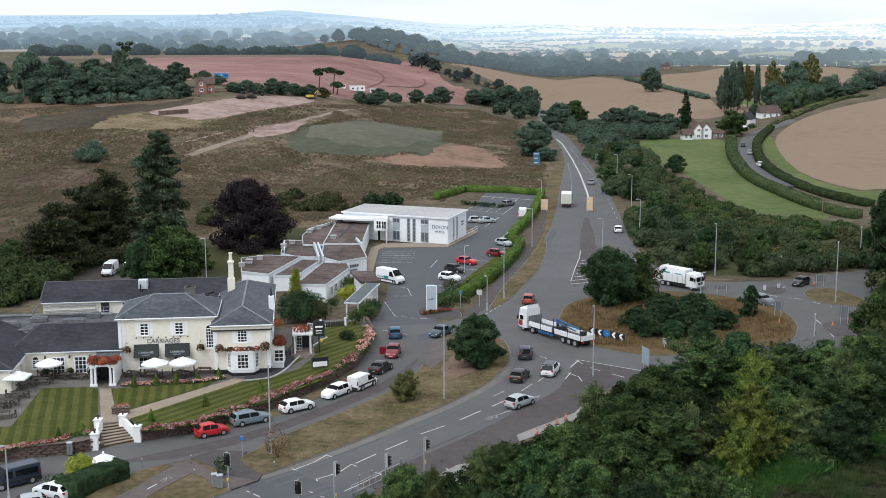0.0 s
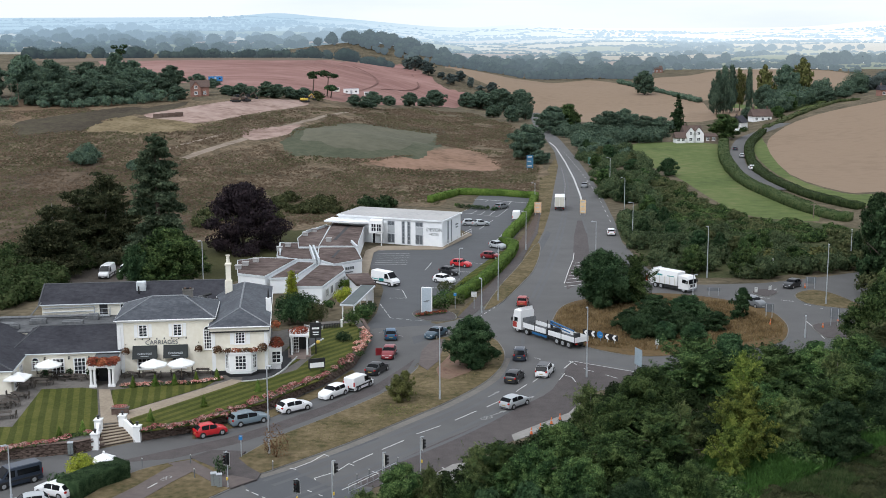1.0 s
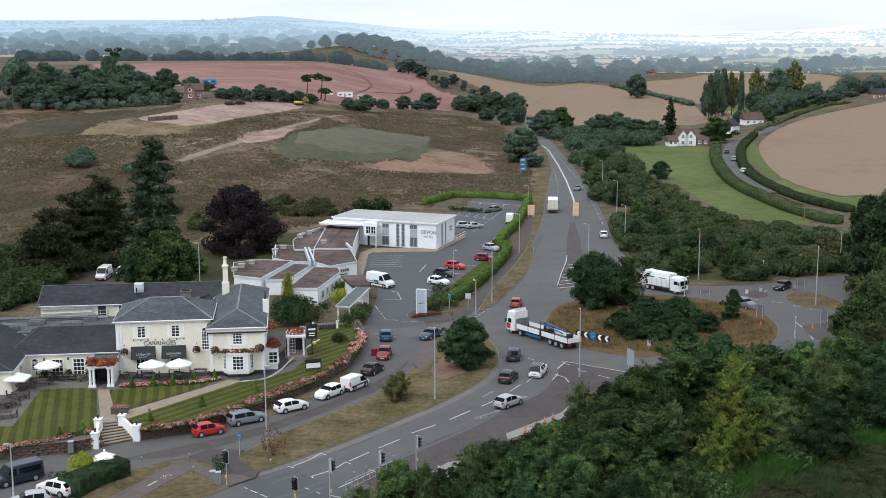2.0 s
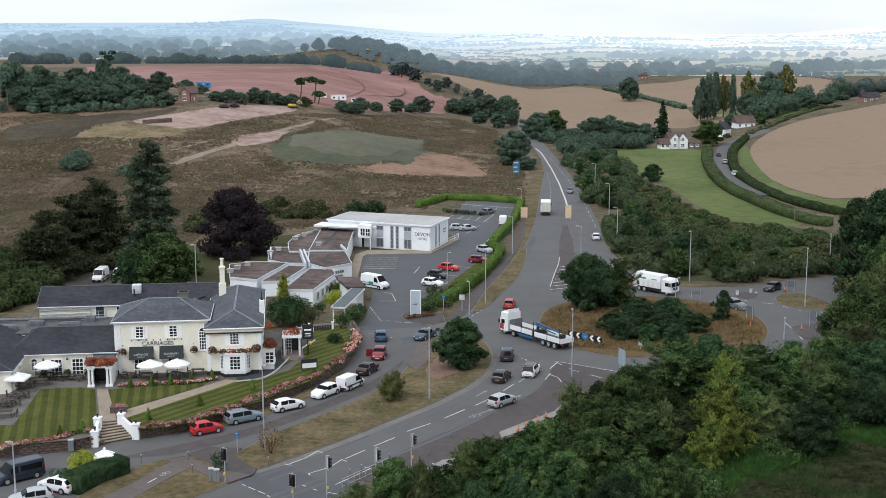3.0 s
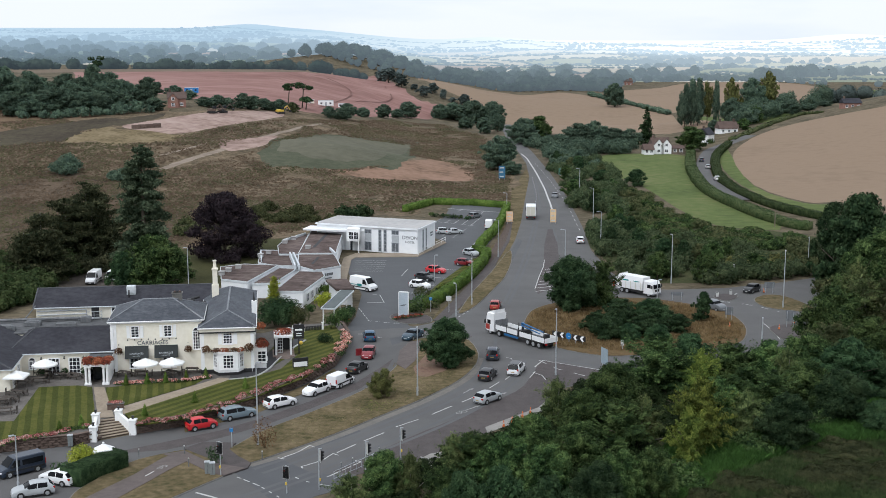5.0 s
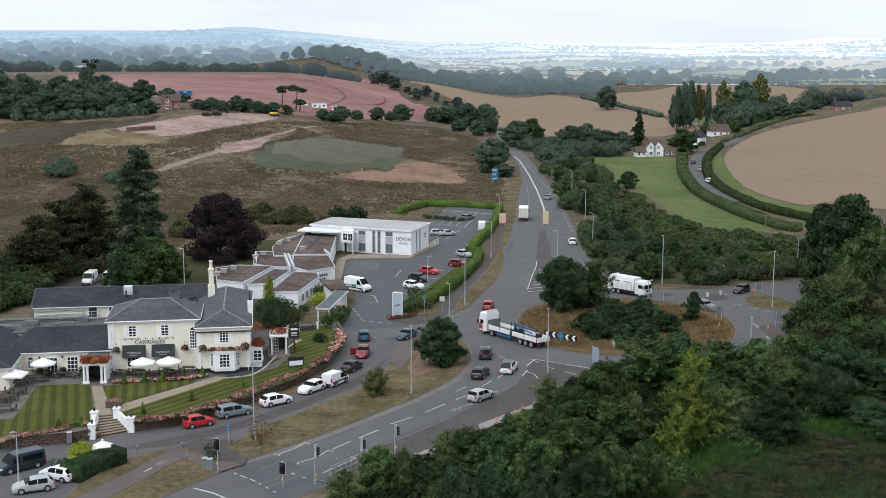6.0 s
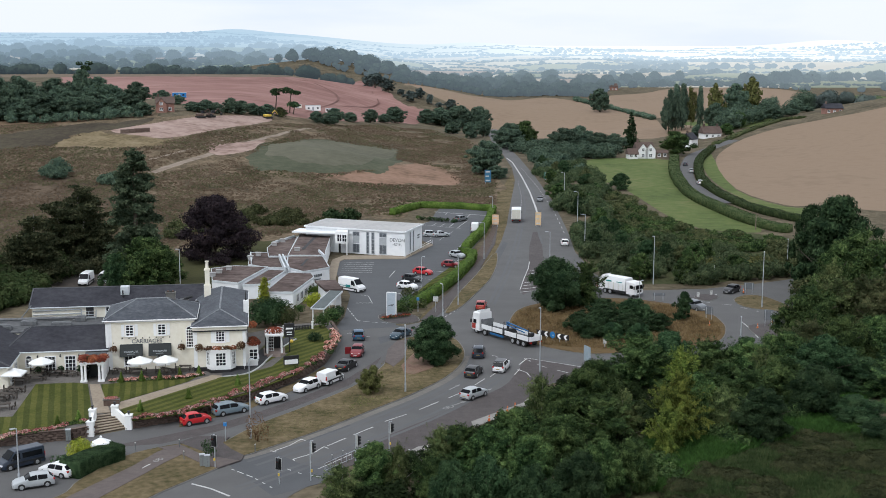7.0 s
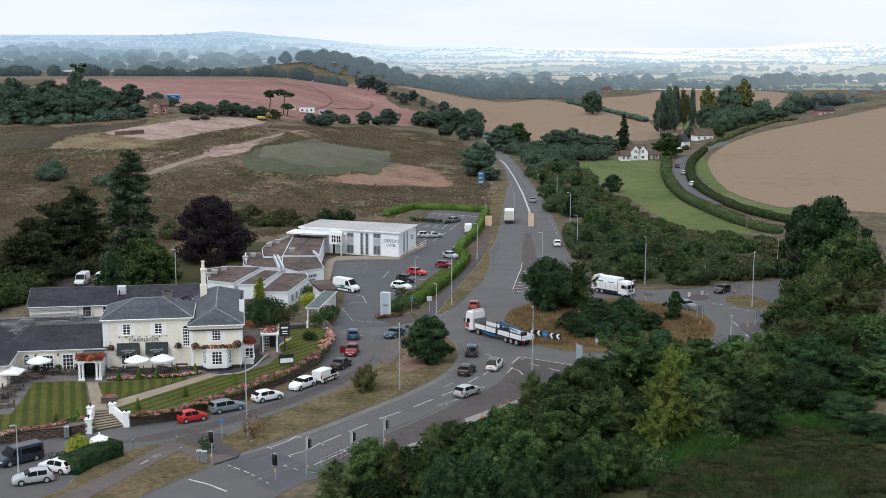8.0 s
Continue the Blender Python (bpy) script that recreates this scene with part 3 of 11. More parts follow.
def hedge(name, label, pts, width, height, leaf, seed, size=0.2, density=9, ragged=0.12, z0=None, category="hedge", kind="", foot=0.0):
    """A clipped or rough hedge along a plan line: leaf sprays over a dense core."""
    rng = np.random.default_rng(seed)
    core, rings = Shape(), []
    quads = []
    line = along(pts, max(0.8, width))
    for p, d in line:
        g = (H(p.x, p.y) if z0 is None else z0) + foot
        k = height * (1 + rng.uniform(-ragged, ragged))
        w = width * (1 + rng.uniform(-ragged, ragged)) / 2
        n = Vector((-d.y, d.x))
        a, b = p + n * w * 0.86, p - n * w * 0.86
        rings.append([(a.x, a.y, g - 0.2), (a.x, a.y, g + k * 0.93), (b.x, b.y, g + k * 0.93), (b.x, b.y, g - 0.2)])
    core.loft(rings)
    for ra, rb in zip(rings, rings[1:]):
        A, B = np.array(ra), np.array(rb)
        ln = np.linalg.norm(B[0] - A[0])
        for i, j in ((0, 1), (1, 2), (2, 3)):
            ar = ln * np.linalg.norm(A[j] - A[i])
            n = max(3, int(ar * density * (0.2 / size) ** 1.2))
            u, v = rng.uniform(0, 1, (n, 1)), rng.uniform(0, 1, (n, 1))
            c = (A[i] * (1 - u) + B[i] * u) * (1 - v) + (A[j] * (1 - u) + B[j] * u) * v
            nr = np.cross(A[j] - A[i], B[0] - A[0])
            nr = nr / (np.linalg.norm(nr) + 1e-9)
            if i == 1 and nr[2] < 0:
                nr = -nr
            mid = (A[0] + A[3]) / 2
            if i != 1 and np.dot(nr, A[i] - mid) < 0:
                nr = -nr
            c = c + nr * rng.uniform(-0.02, 0.1 + ragged * 0.5, (n, 1))
            quads.append(lying(rng, c, np.tile(nr, (n, 1)), size))
    ob = new(name, quads_mesh(name, np.concatenate(quads), leaf, core))
    return tagged(ob, label, category, "", kind)


def shrub(name, label, x, y, r, h, leaf, seed, size=0.24, density=5, category="shrub", z=None, group="", kind=""):
    """A low bush of leaf clumps with a few stems."""
    rng = np.random.default_rng(seed)
    blobs = [(0, 0, h * 0.5, r * 0.75, r * 0.75, h * 0.5)]
    for i in range(7):
        a, k = rng.uniform(0, 6.28), rng.uniform(0.3, 0.7) * r
        s = rng.uniform(0.35, 0.55) * r
        blobs.append((math.cos(a) * k, math.sin(a) * k, h * rng.uniform(0.22, 0.75), s, s, min(s, h * 0.4)))
    st = Shape()
    for i in range(5):
        a = i * 1.26
        st.tube((0, 0, -0.1), (math.cos(a) * r * 0.5, math.sin(a) * r * 0.5, h * 0.7), 0.04, 0.015, 5)
    g = H(x, y) if z is None else z
    q = blob_leaves(rng, blobs, density, size, -0.6)
    ob = new(name, quads_mesh(name, q, leaf, st))
    ob.matrix_basis = pose(x, y, g)
    return tagged(ob, label, category, group, kind)


def thicket(name, label, spots, leaf, seed, size=0.45, density=2.2, category="woodland", kind="stuff", clumps=9):
    """A mass of growth that nobody could count: clumps at (x, y, radius, height), green down to the ground."""
    rng = np.random.default_rng(seed)
    blobs, core = [], Shape()
    for x, y, r, h in spots:
        g = H(x, y)
        blobs.append((x, y, g + h * 0.38, r * 0.8, r * 0.8, h * 0.5))
        for i in range(clumps):
            a, k, s = rng.uniform(0, 6.28), rng.uniform(0.3, 0.95) * r, rng.uniform(0.22, 0.42) * r
            blobs.append((x + math.cos(a) * k, y + math.sin(a) * k, g + h * rng.uniform(0.12, 0.9 - 0.35 * k / r), s, s, min(s, h * 0.4)))
    for x, y, z, rx, ry, rz in blobs:
        core.ball((x, y, z), 1, 6, 4, (rx * 0.6, ry * 0.6, rz * 0.62))
    ob = new(name, quads_mesh(name, blob_leaves(rng, blobs, 1.7 * density * (0.45 / size) ** 1.6, size * 0.78, -0.6), leaf, core))
    return tagged(ob, label, category, "", kind)


def sst(a, b, v):
    k = min(1.0, max(0.0, (v - a) / (b - a)))
    return k * k * (3 - 2 * k)
def level(y, rows):
    """Straight steps between (distance, height) pairs."""
    for (a, p), (b, q) in zip(rows, rows[1:]):
        if y < b:
            return p + (q - p) * max(0.0, (y - a) / (b - a))
    return rows[-1][1]


def H(x, y):
    """Height of the open ground."""
    z = 20 * sst(270, 560, y) * sst(12, -110, x) + 7 * sst(560, 900, y) * sst(40, -110, x)
    z += 30 * math.exp(-((x - 300) / 110) ** 2 - ((y - 570) / 190) ** 2) * sst(95, 150, x)
    z += 5 * math.exp(-((x + 32) / 28) ** 2 - ((y - 440) / 30) ** 2)
    z -= 14 * sst(690, 780, y) * sst(-40, 60, x)
    z -= 3 * sst(120, 60, y) * sst(-5, 40, x)
    if y > 760:
        side = sst(0.02, -0.12, x / y)
        hill = level(y, ((760, 26), (930, 27), (1080, 21), (1250, 25), (1500, 29), (2000, 36), (3000, 57), (4600, 97)))
        vale = level(y, ((760, -6), (1000, 0), (1250, 8), (1500, 12), (2000, 19), (3000, 30), (4600, 62)))
        vale += 17 * math.exp(-((x + 5) / 50) ** 2 - ((y - 960) / 150) ** 2)
        z += (vale + (hill - vale) * side - z) * sst(760, 960, y)
        z += 19 * math.exp(-((x + 78) / 80) ** 2 - ((y - 1190) / 90) ** 2)
    return z


# ---- ground, fields, roads ----
def make_ground():
    """One sheet to the far hills; the fields are regions of it."""
    from mathutils import geometry
    fields = [
        (HEATH, [(-101.0, 244.8), (-92.5, 250.1), (-71.1, 258.3), (-56.8, 265.6), (-37.5, 281.2), (-21.3, 315.5), (-7.4, 320.7), (-0.7, 351.5), (21.1, 344.8), (27.4, 416.5), (27.1, 579.0), (19.2, 627.0), (-25.4, 654.8), (-49.6, 582.8), (-60.7, 586.7), (-104.8, 499.9), (-120.5, 539.7), (-174.7, 482.0), (-191.8, 474.4)]),
        (HEATHRED, [(-143.2, 351.0), (-132.0, 361.0), (-116.4, 376.5), (-89.5, 352.5), (-66.7, 313.3), (-59.7, 273.3), (-72.0, 261.9), (-94.2, 254.8), (-103.6, 251.4)]),
        (DARKTURF, [(-160.7, 442.5), (-153.7, 458.7), (-138.9, 473.6), (-120.2, 487.0), (-110.2, 492.9), (-113.2, 468.9), (-129.9, 453.2), (-131.0, 432.0), (-141.4, 420.9), (-152.5, 419.2)]),
        (GOLDBANK, [(-131.0, 425.1), (-130.5, 444.2), (-127.7, 456.8), (-116.5, 454.1), (-98.3, 447.8), (-92.5, 434.6), (-103.6, 426.0), (-119.4, 426.0)]),
        (SANDFIELD, [(-183.2, 505.8), (-171.1, 511.9), (-146.4, 499.8), (-133.2, 530.7), (-124.1, 523.3), (-127.4, 497.8), (-140.5, 479.3), (-154.9, 462.3), (-163.3, 449.6)]),
        (PALESOIL, [(-119.2, 461.7), (-107.5, 480.6), (-92.1, 512.4), (-70.1, 550.1), (-69.6, 520.9), (-82.4, 476.3), (-93.6, 450.1), (-102.6, 448.4)]),
        (TRACKSOIL, [(-89.8, 381.0), (-81.6, 408.0), (-72.6, 435.0), (-66.2, 460.0), (-57.6, 512.0), (-48.2, 559.0), (-47.0, 559.0), (-55.8, 511.0), (-63.8, 459.0), (-70.4, 434.0), (-79.2, 406.0), (-86.8, 381.0)]),
        (TRACKSOIL, [(-94.6, 400.4), (-86.1, 424.3), (-76.8, 451.4), (-68.0, 480.2), (-67.0, 480.2), (-75.4, 451.4), (-84.7, 424.3), (-93.0, 400.4)]),
        (PALESOIL, [(-78.4, 434.6), (-76.2, 451.4), (-68.1, 453.2), (-61.6, 467.9), (-61.7, 437.2), (-67.9, 425.1), (-73.4, 422.6)]),
        (TURFSLOPE, [(-60.0, 410.9), (-60.5, 459.6), (-51.0, 490.9), (-33.1, 533.9), (-11.3, 554.5), (-6.7, 513.0), (-12.8, 417.6), (-27.3, 407.7), (-52.9, 400.4)]),
        (GREENFIELD, [(-58.5, 459.6), (-50.5, 488.0), (-33.1, 531.0), (-12.3, 550.5), (-9.9, 527.7), (-20.7, 427.7), (-51.7, 421.7)]),
        (ORANGESOIL, [(-34.6, 403.6), (-16.1, 412.6), (-10.9, 434.6), (0.2, 482.2), (9.0, 455.0), (13.0, 410.0), (0.2, 402.7), (-15.4, 394.0), (-26.7, 397.2)]),
        (REDSOIL, [(-247.7, 850.4), (-179.8, 862.4), (-122.7, 850.4), (-90.7, 881.5), (-68.5, 1034.3), (-49.2, 1080.8), (-26.9, 912.0), (-11.6, 869.3), (4.3, 853.8), (-14.6, 719.0), (-29.0, 666.4), (-51.5, 605.5), (-65.6, 581.8), (-81.3, 561.2), (-104.1, 559.0), (-125.4, 599.5), (-148.9, 628.9), (-185.5, 678.5)]),
        (PALESTRIP, [(-302.6, 910.2), (-193.2, 926.7), (-133.6, 926.7), (-91.0, 1076.5), (-65.4, 1061.5), (-68.5, 1034.3), (-90.7, 881.5), (-122.7, 850.4), (-179.8, 862.4), (-278.9, 838.6)]),
        (WHEAT, [(-16.2, 1104.8), (8.0, 1087.3), (31.7, 1042.6), (56.7, 1061.5), (75.6, 1051.0), (109.3, 1098.2), (130.4, 1063.7), (139.2, 1020.0), (145.6, 968.3), (160.6, 924.8), (172.5, 897.5), (169.6, 850.4), (150.0, 640.0), (48.0, 640.0), (48.4, 865.8), (35.3, 888.6), (19.3, 908.3), (2.6, 928.5), (-8.5, 976.1)]),
        (WHEAT, [(146.7, 1057.3), (168.2, 1120.4), (211.3, 1159.1), (244.4, 1218.4), (289.9, 1245.5), (330.0, 1245.5), (358.7, 1225.8), (365.7, 1175.4), (352.4, 1107.0), (315.1, 1026.1), (280.7, 987.9), (226.9, 953.0), (173.5, 902.9), (163.3, 928.5)]),
        (PASTURE, [(319.8, 1013.9), (343.4, 1078.6), (365.1, 1107.0), (424.5, 1120.4), (420.0, 900.0), (340.0, 900.0)]),
        (PASTURE, [(178.0, 858.9), (205.8, 862.4), (190.0, 640.0), (152.0, 640.0)]),
        (PASTURE, [(65.4, 488.5), (77.1, 509.1), (103.6, 497.8), (88.6, 416.7), (83.4, 352.4), (87.1, 301.1), (78.3, 297.3), (68.6, 314.1), (66.8, 391.3), (61.5, 431.7)]),
        (PASTURE, [(128.3, 541.2), (118.8, 483.9), (103.3, 391.0), (106.5, 347.0), (115.1, 343.7), (108.8, 324.5), (100.8, 328.1), (99.7, 391.2), (109.5, 465.3)]),
        (WHEAT, [(118.8, 483.9), (134.7, 531.7), (157.7, 571.3), (181.4, 589.0), (211.1, 583.3), (225.4, 557.8), (148.3, 346.2), (116.7, 348.5), (107.6, 350.7), (104.1, 394.1)]),
        (DRYGRASS, [(-2.2, 191.8), (5.9, 224.3), (11.7, 258.3), (16.3, 299.2), (22.1, 361.7), (33.4, 445.5), (29.7, 383.4), (23.3, 309.0), (17.0, 265.6), (10.3, 227.0), (3.4, 200.1), (-0.8, 191.8)]),
        (SCRUB, [(5.3, 113.3), (12.3, 116.3), (29.7, 131.8), (47.0, 135.8), (67.7, 137.9), (44.7, 88.2), (0.7, 85.3)]),
        (SCRUB, [(33.9, 281.4), (61.9, 383.4), (66.5, 304.0), (82.4, 294.6), (99.8, 273.3), (91.9, 227.0), (81.7, 241.7), (55.4, 227.0), (39.3, 227.0), (36.5, 244.8)]),
        (LAWN2, [(-48.2, 224.3), (-56.8, 265.6), (-37.5, 281.2), (-28.0, 265.6), (-32.8, 244.8), (-38.0, 227.0)]),
    ]
    pts, edges, faces = [], [], []
    for _, poly in fields:
        k = len(pts)
        poly = ccw(poly)
        if _ in (WHEAT, PASTURE):
            poly = rounded(poly, n=3)
        k_w = 0.25 if _ in (PALESOIL, TRACKSOIL) else 1.0
        if _ not in (WHEAT, PASTURE, SCRUB):
            poly = [(x + k_w * 2.6 * noise.noise(Vector((x * 0.13, y * 0.07, 1))) + k_w * 1.6 * noise.noise(Vector((x * 0.6, y * 0.3, 2))), y + k_w * 0.016 * y * noise.noise(Vector((x * 0.11, y * 0.06, 7))) + k_w * 0.009 * y * noise.noise(Vector((x * 0.5, y * 0.3, 9)))) for x, y in rounded(poly, n=9)]
        pts += [Vector(p) for p in poly]
        faces.append(list(range(k, k + len(poly))))
    for x in range(-260, 421, 12):
        for y in range(60, 720, 12):
            pts.append(Vector((x + 0.37, y + 0.21)))
    for x in range(-1000, 1001, 50):
        for y in range(-240, 1280, 50):
            if not (-260 < x < 420 and 60 < y < 720) and y < 1240:
                pts.append(Vector((x + 1.3, y + 0.7)))
    for x in range(-1000, 1001, 25):
        pts.append(Vector((x + 0.5, 1250)))
    for x in range(-4500, 4501, 500):
        for y in range(-4500, 1200, 500):
            if abs(x) > 1000 or y < -240:
                pts.append(Vector((x + 0.9, y + 0.4)))
    vs, _, fs, _, _, src = geometry.delaunay_2d_cdt(pts, edges, faces, 0, 1e-4)
    me = bpy.data.meshes.new("ground")
    me.from_pydata([(v.x, v.y, H(v.x, v.y)) for v in vs], [], [tuple(f) for f in fs])
    mats = [MEADOW] + [m for m in dict.fromkeys(m for m, _ in fields)]
    for m in mats:
        me.materials.append(m)
    me.polygons.foreach_set("material_index", [mats.index(fields[max(s)][0]) if s else 0 for s in src])
    me.polygons.foreach_set("use_smooth", [True] * len(me.polygons))
    me.update()
    tagged(new("ground", me), "rolling farmland with heath, red soil, stubble and pasture fields", "ground", kind="structure")


make_ground()


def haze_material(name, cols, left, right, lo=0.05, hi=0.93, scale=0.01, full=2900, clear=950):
    """Distance behind the place: field colours with haze mixed in as glow, stronger far off, whiter towards the bright
    sky.
    """
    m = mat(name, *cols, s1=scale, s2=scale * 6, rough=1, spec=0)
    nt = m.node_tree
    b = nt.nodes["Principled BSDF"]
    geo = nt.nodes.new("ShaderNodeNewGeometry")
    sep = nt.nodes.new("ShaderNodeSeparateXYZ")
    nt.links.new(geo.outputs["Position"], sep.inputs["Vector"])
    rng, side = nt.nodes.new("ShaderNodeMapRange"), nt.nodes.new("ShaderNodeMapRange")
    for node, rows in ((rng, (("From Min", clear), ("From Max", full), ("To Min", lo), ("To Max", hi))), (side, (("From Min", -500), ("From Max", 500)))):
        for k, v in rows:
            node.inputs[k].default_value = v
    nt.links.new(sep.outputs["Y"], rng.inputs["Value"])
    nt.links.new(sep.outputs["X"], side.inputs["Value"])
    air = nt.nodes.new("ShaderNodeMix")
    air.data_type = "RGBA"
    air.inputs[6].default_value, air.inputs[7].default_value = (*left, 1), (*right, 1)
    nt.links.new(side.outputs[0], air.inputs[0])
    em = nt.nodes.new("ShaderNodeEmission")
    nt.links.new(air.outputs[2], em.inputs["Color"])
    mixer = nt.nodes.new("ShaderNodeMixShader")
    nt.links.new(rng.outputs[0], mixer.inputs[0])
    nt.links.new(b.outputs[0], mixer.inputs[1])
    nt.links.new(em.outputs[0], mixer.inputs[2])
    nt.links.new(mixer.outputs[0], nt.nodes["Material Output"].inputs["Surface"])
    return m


# glow colours of the haze mixed into the far fields, left and right
HAZE_TINTS = ((0.6, 0.77, 0.88), (1.2, 1.24, 1.18))
HAZED_FIELDS = [haze_material("far_" + n, c, *HAZE_TINTS) for n, c in (
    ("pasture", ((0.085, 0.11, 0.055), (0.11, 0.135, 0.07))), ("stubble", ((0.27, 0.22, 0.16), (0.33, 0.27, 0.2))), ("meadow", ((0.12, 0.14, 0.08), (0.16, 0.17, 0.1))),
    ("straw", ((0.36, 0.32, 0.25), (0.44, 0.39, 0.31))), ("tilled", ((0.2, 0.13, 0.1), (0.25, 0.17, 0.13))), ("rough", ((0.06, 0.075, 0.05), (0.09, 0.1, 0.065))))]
# far crowns also carry the haze as glow in their material
FARLEAF_HAZED = haze_material("far_leaves_hazed", ((0.02, 0.032, 0.027), (0.034, 0.05, 0.038), (0.052, 0.07, 0.05)), (0.55, 0.71, 0.83), (0.82, 0.96, 1.03), 0.065, 0.87, 0.03, 2600, 960)


def hills(x, y):
    """Height of the distant hills."""
    k = max(0.0, (y - 1250) / 3350)
    z = H(x, y) + k * k * (10 * sst(-150, -700, x) + 14 * math.exp(-((x + 700) / 130) ** 2) + 12 * math.exp(-((x - 190) / 150) ** 2) + 24 * math.exp(-((x - 1560) / 220) ** 2))
    return z + sst(1300, 2000, y) * sst(4650, 4000, y) * 9 * noise.fractal(Vector((x * 0.002, y * 0.003, 3.3)), 1, 2, 3)


FAR_PLOTS = [
    (1, [(218.8, 1395.8), (275.0, 1592.5), (330.7, 1731.9), (412.4, 1868.5), (404.7, 1759.8), (302.8, 1511.9), (251.0, 1379.1), (210.9, 1306.7)]),
    (0, [(276.0, 1426.8), (348.1, 1592.5), (441.0, 1759.8), (528.1, 1868.5), (580.2, 1898.6), (484.9, 1573.5), (409.5, 1379.1), (379.7, 1409.8), (351.4, 1511.9), (286.1, 1395.8)]),
    (2, [(-330.0, 1500.0), (-215.0, 1520.0), (-190.0, 1440.0), (-320.0, 1420.0)]),
    (1, [(-613.6, 1707.9), (-597.2, 1864.8), (-483.0, 1517.9), (-495.0, 1376.4)]),
]


def lump(s, rng, x, y, z, r, h, n=8, m=5, rough=0.22):
    """One rounded tree crown with an uneven skin, added to a Shape."""
    k = len(s.v)
    ph = rng.uniform(0, 6.28, 3)
    for i in range(m + 1):
        a = math.pi * (0.08 + 0.92 * i / m)
        for j in range(n):
            b = 2 * math.pi * j / n + i * 0.4
            w = 1 + rough * math.sin(3 * b + ph[0]) * math.sin(2 * a + ph[1]) + rng.uniform(-rough, rough) * 0.6
            s.v.append((x + r * w * math.sin(a) * math.cos(b), y + r * w * math.sin(a) * math.sin(b), z + h * 0.5 * (1 + math.cos(a) * w)))
    for i in range(m):
        for j in range(n):
            q = (j + 1) % n
            s.f.append((k + i * n + j, k + (i + 1) * n + j, k + (i + 1) * n + q, k + i * n + q))
    s.f.append(tuple(k + j for j in range(n)))


def make_backdrop():
    """Far fields from the valley to the skyline, parted by hedges and copses."""
    ys = [1250 * 1.0105 ** i for i in range(126)]
    us = [-0.46 + 0.0023 * i for i in range(401)]
    vs = [(u * y, y, hills(u * y, y)) for y in ys for u in us]
    n = len(us)
    rng = np.random.default_rng(8)
    seeds = np.array([(u + rng.uniform(-0.022, 0.022), math.log(1260 * 1.105 ** k) + rng.uniform(-0.04, 0.04)) for k in range(14) for u in np.arange(-0.5, 0.5, 0.058)])
    kind = np.array([rng.choice(6, p=(0.2, 0.22, 0.16, 0.2, 0.07, 0.15) if u > -0.06 else (0.28, 0.1, 0.2, 0.07, 0.05, 0.3)) for u, _ in seeds])
    fs, cell = [], np.zeros((len(ys) - 1, n - 1), int)
    for j in range(len(ys) - 1):
        for i in range(n - 1):
            fs.append((j * n + i, j * n + i + 1, j * n + n + i + 1, j * n + n + i))
        u = np.array(us[:-1]) + 0.00115
        ly = math.log(ys[j]) + 0.005
        bend = 0.02 * np.sin(u * 31 + ly * 9)
        cell[j] = np.argmin(((u[:, None] + bend[:, None] - seeds[:, 0]) / 0.058) ** 2 + ((ly - seeds[:, 1] + 0.6 * bend[:, None]) / 0.1) ** 2, 1)
    look_of = kind[cell]
    for plot, (c, poly) in enumerate(FAR_PLOTS):
        for j in range(len(ys) - 1):
            for i in range(n - 1):
                if within(us[i] * ys[j], ys[j], poly):
                    look_of[j, i], cell[j, i] = c, 1000 + plot
    me = bpy.data.meshes.new("backdrop")
    me.from_pydata(vs, [], fs)
    for m in HAZED_FIELDS:
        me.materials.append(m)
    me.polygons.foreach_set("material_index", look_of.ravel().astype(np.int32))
    me.polygons.foreach_set("use_smooth", [True] * len(fs))
    me.update()
    tagged(new("backdrop", me), "hazy distant hills with a patchwork of pale fields", "hills", kind="structure")
    s = Shape()
    for j in range(len(ys) - 2):
        for i in range(n - 2):
            edge = cell[j, i] != cell[j, i + 1] or cell[j, i] != cell[j + 1, i]
            wood = look_of[j, i] == 5
            if (edge and rng.random() < 0.8) or (wood and rng.random() < 0.2):
                y = ys[j] * (1 + rng.uniform(0, 0.01))
                x = (us[i] + rng.uniform(0, 0.0023)) * y
                if y < 4100:
                    if wood or rng.random() < 0.07:
                        r = rng.uniform(2.5, 4.8)
                        lump(s, rng, x, y, hills(x, y) - 0.4, r * (1 + 0.5 * y / 4500), r * 1.4, 6, 3)
                    else:
                        k = len(s.v)
                        lump(s, rng, 0, 0, 0, 1, rng.uniform(1.8, 3.2), 6, 3)
                        s.v[k:] = [(x + a * 0.0021 * y, y + b * 3, hills(x, y) - 0.3 + c) for a, b, c in s.v[k:]]
    single("backdrop_woods", s, FARLEAF_HAZED, "hazy hedgerow trees and copses on the distant hills", "woodland", kind="stuff", smooth=True)


def within(x, y, poly):
    inside = False
    for (ax, ay), (bx, by) in zip(poly, poly[1:] + poly[:1]):
        if (ay > y) != (by > y) and x < (bx - ax) * (y - ay) / (by - ay) + ax:
            inside = not inside
    return inside


make_backdrop()


def slab(name, pts, z, material, label, category="road", depth=0.3, kind="structure"):
    """A flat area whose top lies at z."""
    return single(name, Shape().prism(pts, z - depth, z), material, label, category, kind=kind)


